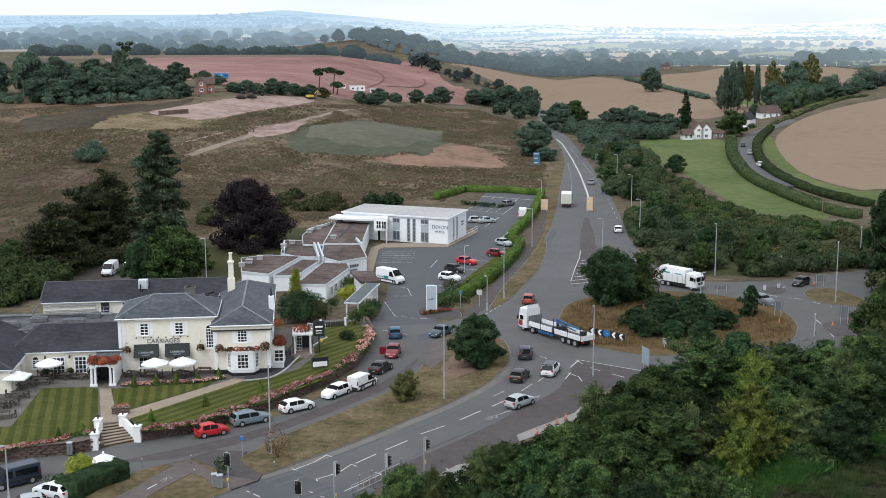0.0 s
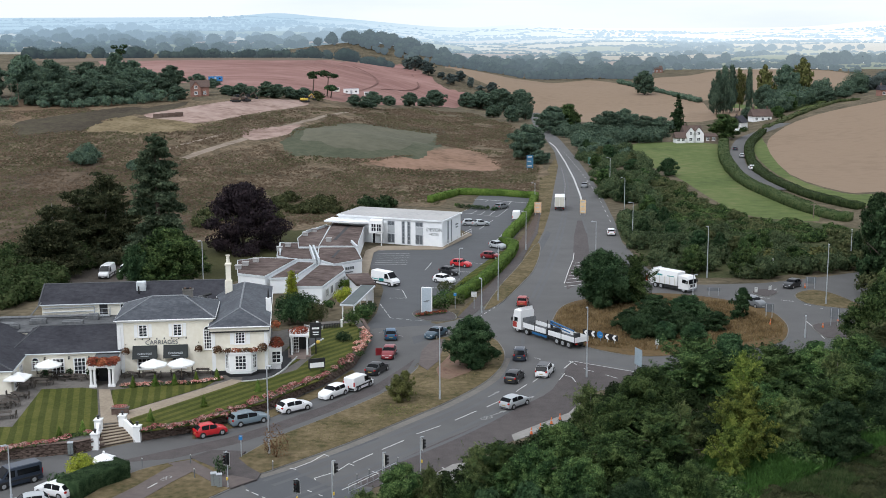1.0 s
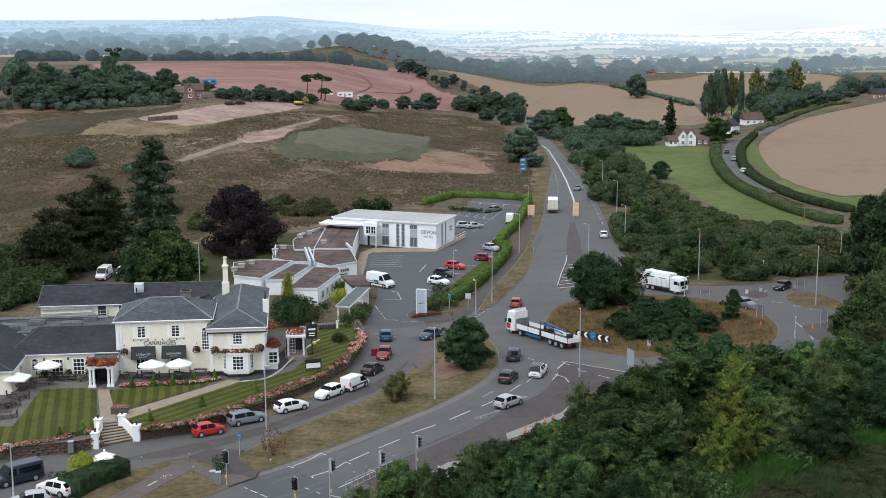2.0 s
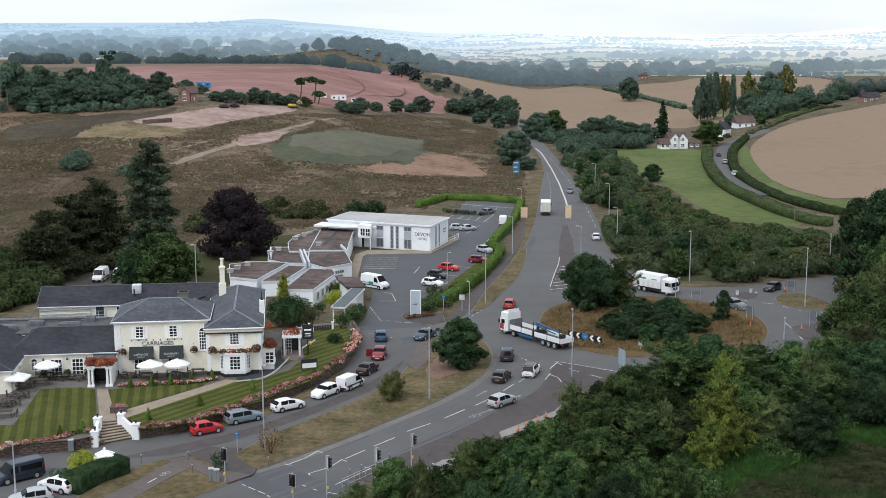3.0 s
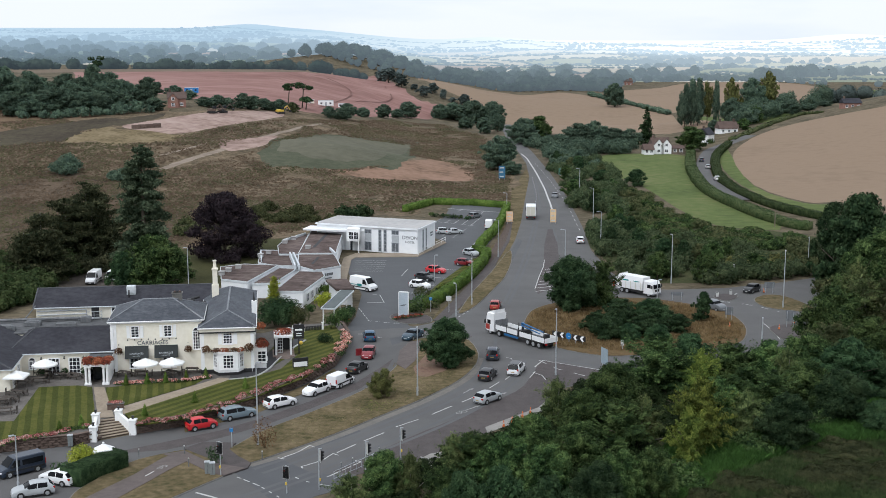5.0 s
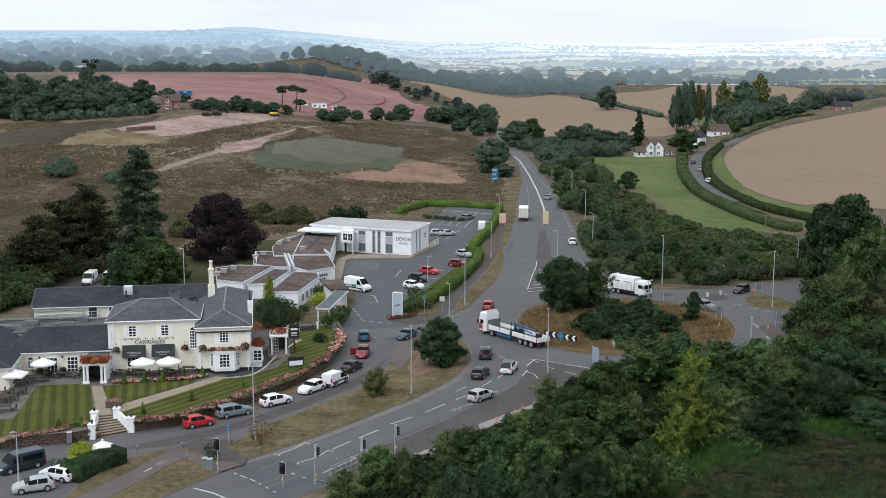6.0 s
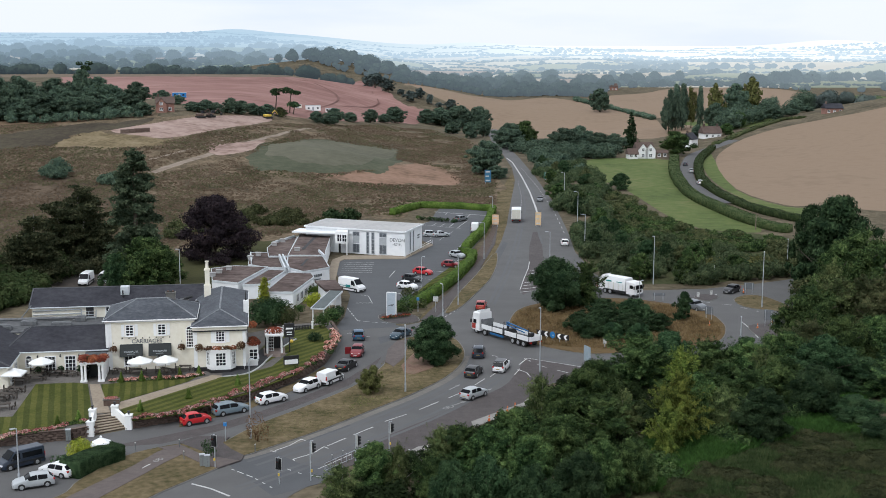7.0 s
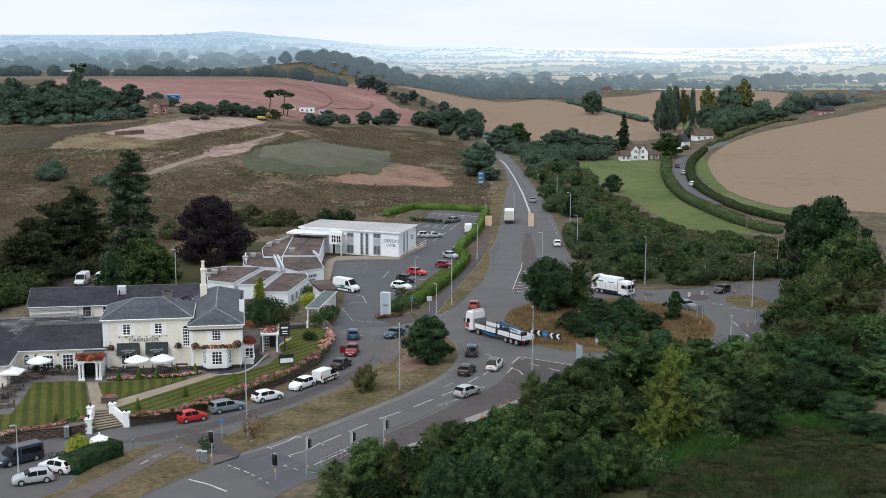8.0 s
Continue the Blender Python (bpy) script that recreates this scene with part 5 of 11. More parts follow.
LAWN_A = striped_lawn("mown_lawn_a", -16, 0.3)
LAWN_B = striped_lawn("mown_lawn_b", -12, 0.8)
LAWN_C = striped_lawn("mown_lawn_c", 35, 0.2)
slab("lawn_1", [(-52.3, 126.4), (-49.1, 129.3), (-40.5, 133.9), (-40.6, 137.4), (-44.8, 150.9), (-46.9, 151.7), (-51.7, 150.9), (-50.0, 136.4), (-56.0, 135.9)], TZ + 0.05, LAWN_A, "mown striped green lawn", "lawn", 0.1)
slab("lawn_2", [(-43.0, 150.7), (-30.8, 155.2), (-31.7, 152.2), (-39.0, 142.1), (-40.0, 141.2)], TZ + 0.05, LAWN_B, "mown striped green lawn between paths", "lawn", 0.1)
slab("lawn_3", [(-37.8, 139.6), (-28.3, 153.5), (-25.8, 156.2), (-23.0, 157.9), (-21.4, 159.9), (-19.7, 169.0), (-17.8, 174.0), (-15.0, 181.0), (-14.3, 174.7), (-15.3, 164.4), (-17.5, 155.7), (-23.1, 145.9), (-30.1, 137.2), (-35.1, 134.7)], TZ + 0.05, LAWN_C, "mown green lawn along the flower bed", "lawn", 0.1)
slab("garden_path", [(-44.6, 150.9), (-43.2, 150.9), (-38.6, 138.1), (-40.4, 137.7)], TZ + 0.056, BUFF, "straight buff paved path from steps to porch", "path", 0.1)
slab("garden_path", [(-39.1, 140.1), (-38.9, 141.9), (-31.6, 151.7), (-29.0, 155.4), (-27.4, 154.9), (-28.2, 153.3), (-37.7, 139.2)], TZ + 0.056, BUFF, "buff paved path crossing the lawn", "path", 0.1)
slab("garden_path", [(-27.6, 154.6), (-24.6, 156.0), (-23.2, 159.6), (-22.5, 164.7), (-21.5, 170.3), (-19.9, 176.4), (-20.9, 178.5), (-23.1, 173.3), (-24.5, 168.7), (-25.1, 162.9), (-25.6, 159.9), (-28.0, 158.5)], TZ + 0.062, BLACKTOP, "black tarmac path round the bay", "path", 0.1)
tagged(new("path_edging", make_mesh("path_edging", Shape().loft([[(p.x - 0.09, p.y, TZ), (p.x - 0.09, p.y, TZ + 0.2), (p.x + 0.09, p.y, TZ + 0.2), (p.x + 0.09, p.y, TZ)] for p, d in along(rounded([(-27.5, 154.3), (-24.5, 155.7), (-23.1, 159.3), (-22.4, 164.4), (-21.4, 170.0), (-19.7, 176.1)], n=4, closed=False), 0.6)]), LINE)), "white painted path edging", "edging", kind="structure")
slab("lawn_4", [(-24.8, 164.4), (-23.6, 177.5), (-21.3, 182.9), (-16.3, 186.7), (-14.8, 181.0), (-17.7, 173.3), (-19.6, 168.4), (-21.1, 166.8), (-22.7, 161.4)], TZ + 0.045, LAWN_C, "mown green lawn by the side porch", "lawn", 0.1)
slab("bare_soil", [(-3.3, 164.3), (-1.6, 171.4), (1.3, 172.7), (2.5, 168.2), (1.2, 162.8), (-1.5, 159.4), (-2.8, 160.5)], 0.195, mat("bare_soil", (0.13, 0.075, 0.05), (0.19, 0.115, 0.08), (0.15, 0.105, 0.065), s1=0.3, s2=2, rough=1, bump=0.5), "worn bare reddish soil on the verge", "ground", 0.05)
slab("slip_band", [(-37.2, 127.9), (-30.4, 129.6), (-24.9, 134.0), (-20.4, 139.0), (-15.7, 145.5), (-10.1, 154.5), (-7.1, 164.0), (-6.3, 170.1), (-7.5, 166.4), (-10.9, 157.2), (-16.3, 148.4), (-21.4, 141.4), (-25.8, 136.4)], 0.036, MAROON, "brownish worn band along the slip road", "road")
WORN_EDGE = mat("worn_road_edge", (0.115, 0.105, 0.093), (0.142, 0.13, 0.115), (0.165, 0.15, 0.13), s1=0.3, s2=2, rough=0.95, bump=0.2)
tagged(new("road_edge", make_mesh("road_edge", paint(rounded([(-20.4, 124.3), (-17.2, 127.5), (-11.6, 134.3), (-5.4, 143.0), (-1.2, 149.0), (3.2, 157.0), (5.7, 164.1), (6.7, 170.4)], n=4, closed=False), 1.1, z=0.0372), WORN_EDGE)), "pale worn gritty strip along the kerb", "road", "", "structure")
slab("patch_repair", [(-14.3, 131.8), (-9.6, 137.5), (-8.8, 135.8), (-13.6, 129.9)], 0.037, ASPHALT_DARK, "darker asphalt repair strip", "road")
slab("patch_repair", [(13.4, 244.8), (19.3, 281.4), (20.1, 278.1), (14.6, 242.3)], 0.037, ASPHALT_DARK, "darker asphalt repair strip on the main road", "road")
slab("patch_repair", [(-7.3, 182.3), (-3.9, 185.3), (-3.7, 182.3), (-6.8, 178.1)], 0.037, ASPHALT_DARK, "darker asphalt repair by the entrance", "road")
slab("shrub_strip", [(-1.2, 206.8), (1.7, 220.6), (7.7, 246.1), (9.3, 254.1), (7.9, 254.1), (0.6, 227.0), (-2.4, 214.0)], 0.12, LAWN_C, "narrow grass strip beside the car park", "verge", 0.1)
slab("leaf_litter", [(12.6, 267.1), (14.9, 283.1), (17.5, 301.1), (19.1, 314.1), (18.7, 301.1), (16.2, 277.3), (13.5, 259.7), (10.6, 244.8), (10.5, 252.7)], 0.1, mat("leaf_litter", (0.05, 0.035, 0.028), (0.09, 0.062, 0.05), (0.07, 0.055, 0.035), s1=0.3, s2=2, rough=1, bump=0.5), "dark brown leaf litter beside the hedge", "ground", 0.05)
slab("footway_pale", [(16.2, 153.5), (12.8, 145.5), (8.2, 140.3), (5.8, 137.5), (6.0, 135.4), (8.4, 137.9), (12.9, 142.8), (16.4, 150.9)], 0.1, FOOTWAY, "pale concrete footway beneath the trees", "pavement", 0.1)
slab("footway_corner", [(-2.6, 125.1), (-0.7, 128.0), (1.0, 128.8), (1.0, 123.6), (-0.5, 119.1), (-1.7, 121.9)], 0.1, FOOTWAY, "pale concrete footway corner beside the belt", "pavement", 0.1)
# shade of the cypresses is put into the yard's earth colour
slab("yard", [(-75.3, 216.5), (-55.4, 219.0), (-59.4, 241.1), (-65.0, 248.7), (-82.0, 239.8)], 0.06, mat("shaded_yard", (0.035, 0.028, 0.022), (0.06, 0.048, 0.038), (0.08, 0.066, 0.052), s1=0.2, s2=1.5, rough=1, bump=0.4), "bare earth yard coloured dark for the shade of the cypresses", "ground", 0.05)
TRACK = mat("tyre_polished_asphalt", (0.078, 0.078, 0.081), (0.088, 0.088, 0.091), (0.097, 0.096, 0.097), s1=0.05, s2=0.3, rough=0.85)
for pts in ([(-19.9, 115.0), (-13.3, 122.4), (-6.6, 130.7), (0.4, 140.1), (6.2, 149.9), (10.9, 160.5), (13.0, 168.9)], [(-18.9, 114.3), (-12.6, 121.4), (-5.9, 129.5), (1.1, 138.8), (6.9, 148.4), (11.4, 159.1)], [(-18.6, 121.9), (-11.6, 129.9), (-4.3, 139.7), (2.6, 149.9), (6.6, 159.4), (8.1, 168.9), (9.2, 182.3), (9.2, 193.8)], [(-19.7, 123.1), (-12.4, 131.4), (-5.4, 140.5), (1.5, 150.9), (5.5, 160.5), (7.2, 170.1)],
            [(12.0, 209.2), (16.5, 238.6), (21.1, 273.3), (25.2, 309.0), (29.5, 355.0), (32.9, 413.1)], [(12.7, 207.8), (17.3, 237.4), (21.9, 271.7), (26.1, 309.0), (30.3, 352.4), (33.6, 409.6)], [(28.2, 277.3), (29.7, 304.0), (33.7, 330.4), (35.3, 375.9), (36.0, 420.3)], [(-29.6, 134.8), (-23.3, 140.5), (-17.5, 149.4), (-12.5, 159.4), (-10.5, 170.4), (-10.1, 182.3)], [(17.5, 168.9), (24.3, 165.8), (33.5, 168.2), (42.7, 173.3), (48.8, 182.3)]):
    tagged(new("tyre_track", make_mesh("tyre_track", paint(rounded(pts, n=4, closed=False), 0.55, z=0.0385), TRACK)), "faint tyre-polished band along the road", "road", "tyre tracks", "structure")
slab("wall_verge", [(-30.2, 137.7), (-22.8, 146.3), (-16.9, 157.5), (-14.5, 164.3), (-13.8, 162.5), (-16.1, 154.5), (-22.0, 143.9), (-29.7, 135.8)], 0.07, DRYGRASS, "narrow grassy strip at the foot of the wall", "verge", 0.05)

# ---- buildings ----
GREYTEXT = mat("grey_letters", (0.1, 0.11, 0.12), (0.14, 0.15, 0.16), rough=0.5)


def sash(parent, x, y, z0, w, h, turn=0.0, cols=2, rows=2, frame_mat=None, arch=False, sill=True, glass=None):
    """A window in a wall that faces -y (turned by turn degrees): frame with bars, recessed glass, sill."""
    m = pose(x, y, z0, 0, 0, turn)
    s = Shape()
    t = 0.1
    s.box(-w / 2 - 0.05, -w / 2 + t, -0.09, 0.02, 0, h).box(w / 2 - t, w / 2 + 0.05, -0.09, 0.02, 0, h)
    s.box(-w / 2 + t, w / 2 - t, -0.09, 0.02, 0, t).box(-w / 2 + t, w / 2 - t, -0.09, 0.02, h - t, h)
    if arch:
        k = [(-w / 2 * math.cos(a), w / 2 * math.sin(a)) for a in [math.pi * i / 8 for i in range(9)]]
        s.add([(u, -0.09, h + v) for u, v in k] + [(u * 0.8, -0.09, h + v * 0.8) for u, v in k], [(i, i + 1, 10 + i, 9 + i) for i in range(8)])
    f = part("window", s.moved(m), frame_mat or WHITE, parent, "white painted window")
    for i in range(1, cols):
        u = -w / 2 + w * i / cols
        part("glazing_bar", Shape().box(u - 0.035, u + 0.035, -0.07, 0.0, t, h - t).moved(m), frame_mat or WHITE, f)
    for j in range(1, rows):
        v = h * j / rows
        part("glazing_bar", Shape().box(-w / 2 + t, w / 2 - t, -0.066, 0.0, v - 0.035, v + 0.035).moved(m), frame_mat or WHITE, f)
    g = Shape().add([(-w / 2 + t, -0.03, t), (w / 2 - t, -0.03, t), (w / 2 - t, -0.03, h - t), (-w / 2 + t, -0.03, h - t)], [(0, 1, 2, 3)])
    if arch:
        g.add([(u * 0.85, -0.03, h + v * 0.85 - 0.02) for u, v in k], [tuple(range(8, -1, -1))])
    part("pane", g.moved(m), glass or GLASS, f, "dark reflecting glass")
    if sill:
        part("sill", Shape().box(-w / 2 - 0.12, w / 2 + 0.12, -0.18, 0, -0.1, 0, 0.02).moved(m), WHITE, f)
    return f


def hip_roof(s, x0, x1, y0, y1, z, rise, run0, run1, axis="x", over=0.35, thick=0.16):
    """A hipped roof; run0, run1: how far its ridge stops short of the two ends (0: a gable)."""
    x0, x1, y0, y1 = x0 - over, x1 + over, y0 - over, y1 + over
    if axis == "x":
        ym = (y0 + y1) / 2
        r = [(x0 + run0, ym, z + rise), (x1 - run1, ym, z + rise)]
    else:
        xm = (x0 + x1) / 2
        r = [(xm, y0 + run0, z + rise), (xm, y1 - run1, z + rise)]
    b = [(x0, y0, z), (x1, y0, z), (x1, y1, z), (x0, y1, z)]
    lo = [(x, y, zz - thick) for x, y, zz in b]
    f = [(0, 1, 5, 4), (1, 2, 5), (2, 3, 4, 5), (3, 0, 4)] if axis == "x" else [(0, 1, 4), (1, 2, 5, 4), (2, 3, 5), (3, 0, 4, 5)]
    s.add(b + r + lo, f + [(6, 7, 1, 0), (7, 8, 2, 1), (8, 9, 3, 2), (9, 6, 0, 3), (9, 8, 7, 6)])
    return b, r


def roof_with_trim(parent, x0, x1, y0, y1, z, rise, run0, run1, axis="x", over=0.35, material=None, courses=True):
    s = Shape()
    b, r = hip_roof(s, x0, x1, y0, y1, z, rise, run0, run1, axis, over)
    roof = part("roof", s, material or SLATE, parent, "blue-grey natural slate roof")
    ridge = Shape().tube(r[0], r[1], 0.13, n=6)
    ends = ((0, 0), (3, 0), (1, 1), (2, 1)) if axis == "x" else ((0, 0), (1, 0), (2, 1), (3, 1))
    for i, j in ends:
        ridge.tube(b[i], r[j], 0.1, n=6)
    part("ridge_tiles", ridge, DARKLEAD if material else LEAD, roof, "pale grey lead ridge and hips")
    if courses:
        planes = ((b[0], b[1], r[1], r[0]), (b[2], b[3], r[0], r[1])) if axis == "x" else ((b[1], b[2], r[1], r[0]), (b[3], b[0], r[0], r[1]), (b[0], b[1], r[0], r[0]))
        for a, c, d, e in planes:
            a, c, d, e = map(Vector, (a, c, d, e))
            nr = (c - a).cross(e - a).normalized()
            cs = Shape()
            n = int((e - a).length / 0.34)
            for i in range(1, n):
                k = i / n
                p, q = a.lerp(e, k), c.lerp(d, k)
                up = (e - a).normalized() * 0.05
                cs.add([p, q, q + nr * 0.012, p + nr * 0.012, q + up + nr * 0.004, p + up + nr * 0.004], [(0, 1, 2, 3), (3, 2, 4, 5)])
            tagged(part("slate_course", cs, material or SLATE, roof), kind="stuff")
    g = Shape()
    for i in range(4):
        if min(run0, run1) <= 0 and i % 2 == (1 if axis == "x" else 0) and (run1 if i in (1, 2) else run0) <= 0:
            continue
        p, q = Vector(b[i]), Vector(b[(i + 1) % 4])
        g.tube(p + Vector((0, 0, -0.12)), q + Vector((0, 0, -0.12)), 0.09, n=6)
    part("gutter", g, FASCIA if material else WHITE, parent, "painted eaves gutter")
    return roof


def flowers(parent, x, y, z, rx, ry, rz, seed, leaf=None, n=1.0, name="flowers"):
    rng = np.random.default_rng(seed)
    q = blob_leaves(rng, [(x, y, z, rx, ry, rz), (x + rx * 0.3, y, z + rz * 0.2, rx * 0.6, ry * 0.8, rz * 0.8)], 55 * n, 0.13, -0.7)
    ob = new(name, quads_mesh(name, q, leaf or L_PINK))
    ob.parent = parent
    return ob


DULLSTEEL = mat("dull_steel", (0.1, 0.105, 0.11), (0.2, 0.205, 0.21), s1=0.5, s2=3, rough=0.7, metal=0.2)


def text_mesh(body, size, depth=0.02, material=None):
    cu = bpy.data.curves.new("lettering", "FONT")
    cu.body, cu.size, cu.extrude, cu.align_x = body, size, depth, "CENTER"
    ob = bpy.data.objects.new("lettering", cu)
    scene.collection.objects.link(ob)
    me = bpy.data.meshes.new_from_object(ob.evaluated_get(bpy.context.evaluated_depsgraph_get()))
    bpy.data.objects.remove(ob)
    me.name = "lettering"
    me.materials.clear()
    me.materials.append(material or GREYTEXT)
    return me


def inn():
    """The cream rendered inn: main block, bay wing, rear range, low front range, porches."""
    t = thing("inn", "cream rendered two-storey inn with slate roofs", "building", pose(-44.0, 158.0, TZ, 0, 0, 8))
    # main block
    part("wall", Shape().box(0, 12.05, 0, 9.6, 0, 7.15), CREAM, t, "cream painted render")
    part("cornice", Shape().box(-0.15, 12.15, -0.15, 9.7, 6.75, 7.02, 0.04), WHITE, t)
    part("quoin", Shape().box(-0.06, 0.75, -0.06, 0.2, 0, 6.75, 0.03), WHITE, t, "white corner pilaster")
    roof_with_trim(t, 0, 12.05, 0, 9.6, 7.15, 1.95, 4.3, 4.3)
    for u in (3.2, 7.55):
        sash(t, u, 0, 4.8, 1.1, 1.6, cols=2, rows=4)
        for k in (-0.9, 0.9):
            part("shutter", Shape().box(u + k - 0.21, u + k + 0.21, -0.06, 0.0, 4.75, 6.45, 0.01), WHITE, t)
    sash(t, 11.35, 0, 2.9, 1.0, 2.6, cols=3, rows=6, arch=True)
    for u in (3.2, 7.6):
        sash(t, u, 0, 0.55, 1.7, 1.7, cols=3, rows=2)
    for u in (3.35, 7.25):
        s = Shape().add([(u - 1.55, 0, 3.65), (u + 1.55, 0, 3.65), (u + 1.55, -0.95, 2.1), (u - 1.55, -0.95, 2.1), (u - 1.55, 0, 1.95), (u + 1.55, 0, 1.95)],
                        [(0, 3, 2, 1), (0, 4, 3), (1, 2, 5), (3, 4, 5, 2)])
        aw = part("awning", s, CHARCOAL, t, "charcoal canvas awning")
        part("strap_line", Shape().box(-0.5, 0.5, -0.012, 0, -0.3, -0.24).moved(pose(u, -0.64, 2.65, -31.5)), GREYPANEL, aw, "pale small print shown as a bar")
        ob = new("lettering", text_mesh("CARRIAGES", 0.36, 0.01, GREYPANEL))
        ob.parent = aw
        ob.matrix_basis = pose(u, -0.66, 2.6, 58.5)
        tagged(ob, "pale grey lettering")
    ob = new("lettering", text_mesh("CARRIAGES", 0.8, 0.03, GREYTEXT))
    ob.parent = t
    ob.matrix_basis = pose(5.5, -0.05, 3.78, 90)
    tagged(ob, "dark raised lettering")
    for i in range(8):
        u = 2.2 + i * 0.92
        part("spot_lamp", Shape().tube((u, 0, 4.62), (u, -0.35, 4.65), 0.025, n=5).ball((u, -0.38, 4.57), 0.1, 6, 4), BLACK, t, "small black spot lamp")
    for u in (1.0, 10.2):
        part("bracket", Shape().box(u - 0.03, u + 0.03, -0.55, 0, 3.9, 3.96), BLACK, t)
        flowers(t, u, -0.5, 3.1, 0.5, 0.45, 0.5, 11, L_BRONZE, name="hanging_basket")
    # bay wing
    part("wall", Shape().box(12.0, 19.1, -2.2, 21.5, 0, 6.4), CREAM, t, "cream painted render")
    part("cornice", Shape().box(11.8, 19.3, -2.4, 21.6, 5.75, 6.2, 0.05), CREAM, t, "deep cream cornice")
    part("string_course", Shape().box(11.72, 19.38, -2.48, 21.68, 5.6, 5.75, 0.02), BLACK, t, "dark lead string course")
    for u in (12.0, 18.65):
        part("quoin", Shape().box(u, u + 0.45, -2.28, -2.15, 0, 5.75, 0.02), WHITE, t, "white corner pilaster")
    part("plinth", Shape().box(11.9, 19.2, -2.34, -2.2, 0, 0.55, 0.02).box(19.1, 19.22, -2.2, 21, 0, 0.55), BLACK, t, "black painted plinth")
    roof_with_trim(t, 12.0, 19.1, -2.2, 21.5, 6.4, 1.6, 3.9, 4.0, "y")
    sash(t, 15.6, -2.2, 4.05, 1.25, 1.55, cols=3, rows=4)
    for k in (-1.0, 1.0):
        part("shutter", Shape().box(15.6 + k - 0.27, 15.6 + k + 0.27, -2.27, -2.2, 4.0, 5.65, 0.01), WHITE, t)
    bay = [(13.6, -2.2), (14.35, -3.5), (16.95, -3.5), (17.7, -2.2)]
    b = part("bay_window", Shape().prism(bay, 0, 3.0).prism(inset(bay, -0.15), 3.0, 3.25).prism(inset(bay, -0.08), 0.72, 0.84), WHITE, t, "white canted bay window")
    part("plinth", Shape().prism(inset(bay, -0.05), 0, 0.42), BLACK, b, "black painted plinth")
    for (ax, ay), (bx, by) in zip(bay, bay[1:]):
        front = abs(ay - by) < 0.1
        sash(t, (ax + bx) / 2, (ay + by) / 2, 0.95, 1.45 if front else 0.85, 1.9, math.degrees(math.atan2(by - ay, bx - ax)), 3 if front else 2, 4, sill=False)
    for i, (u, w) in enumerate(((14.0, 0.6), (15.1, 0.7), (16.2, 0.7), (17.2, 0.6))):
        flowers(t, u, -3.3, 3.45, w, 0.4, 0.32, 20 + i, L_RED if i % 2 else L_BRONZE, name="flower_box")
    flowers(t, 18.4, -2.6, 3.5, 0.6, 0.5, 0.6, 31, L_BRONZE, name="hanging_basket")
    flowers(t, 12.7, -2.6, 3.4, 0.55, 0.5, 0.55, 32, L_BRONZE, name="hanging_basket")
    for y in (0.5, 4.5, 9):
        sash(t, 19.1, y, 3.9, 1.1, 1.6, 90, 2, 3)
        sash(t, 19.1, y, 0.9, 1.2, 1.8, 90, 2, 3)
    for z, y in ((5.2, 3.0), (3.2, 1.0), (2.2, 6.0)):
        flowers(t, 20.0, y, z, 0.7, 0.9, 0.5, int(z * 7), L_RED, name="flower_box")
    # side box and porch towards the garden
    part("side_bay", Shape().box(19.1, 20.7, -0.5, 3.2, 0, 2.9, 0.03), WHITE, t, "white painted side bay")
    sash(t, 20.1, -0.5, 0.9, 1.2, 1.6, 0, 2, 3)
    sash(t, 20.7, 1.4, 0.9, 2.2, 1.6, 90, 3, 3)
    flowers(t, 20.2, 0.6, 3.2, 0.9, 1.4, 0.45, 41, L_RED, name="flower_box")
    po = part("side_porch", Shape().box(21.8, 24.5, 5.4, 9.0, 2.75, 3.1, 0.05), WHITE, t, "white flat porch roof")
    for x, y in ((22.1, 5.7), (24.2, 5.7), (24.2, 8.7)):
        part("column", Shape().tube((x, y, 0), (x, y, 2.75), 0.15, 0.12, 10).box(x - 0.21, x + 0.21, y - 0.21, y + 0.21, 0, 0.2).box(x - 0.2, x + 0.2, y - 0.2, y + 0.2, 2.58, 2.75), WHITE, po)
    part("porch_base", Shape().box(21.6, 24.7, 5.0, 9.2, -0.02, 0.22, 0.02), PAVING, po)
    # black colour stands in for shade inside the porch
    part("back_wall", Shape().box(21.8, 24.5, 8.8, 9.0, 0, 2.75).box(21.8, 21.95, 5.9, 8.8, 0, 2.75), BLACK, po, "inner wall blackened for the shaded porch interior")
    lattice = Shape().box(22.3, 22.38, 6.9, 7.0, 0.2, 2.6).box(23.0, 23.08, 6.9, 7.0, 0.2, 2.6)
    for k in range(6):
        lattice.box(22.38, 23.0, 6.92, 6.98, 0.25 + k * 0.45, 0.31 + k * 0.45)
    part("lattice_door", lattice.box(22.66, 22.72, 6.92, 6.98, 0.2, 2.55), WHITE, po, "white glazed lattice door")
    for k in range(3):
        part("step", Shape().box(22.0, 24.0, 4.1 + k * 0.3, 4.4 + k * 0.3, -0.02, 0.07 + k * 0.06, 0.01), PAVING, po)
    flowers(t, 23.1, 6.4, 3.45, 1.3, 0.9, 0.55, 42, L_RED, 0.8, name="flower_trough")
    # rear range
    part("wall", Shape().box(-12.6, 12.3, 16.4, 25.2, 0, 5.95), CREAM, t, "cream painted render")
    roof_with_trim(t, -12.6, 12.3, 16.4, 25.2, 5.95, 1.95, 0.0, 0.0, material=SLATE_DARK)
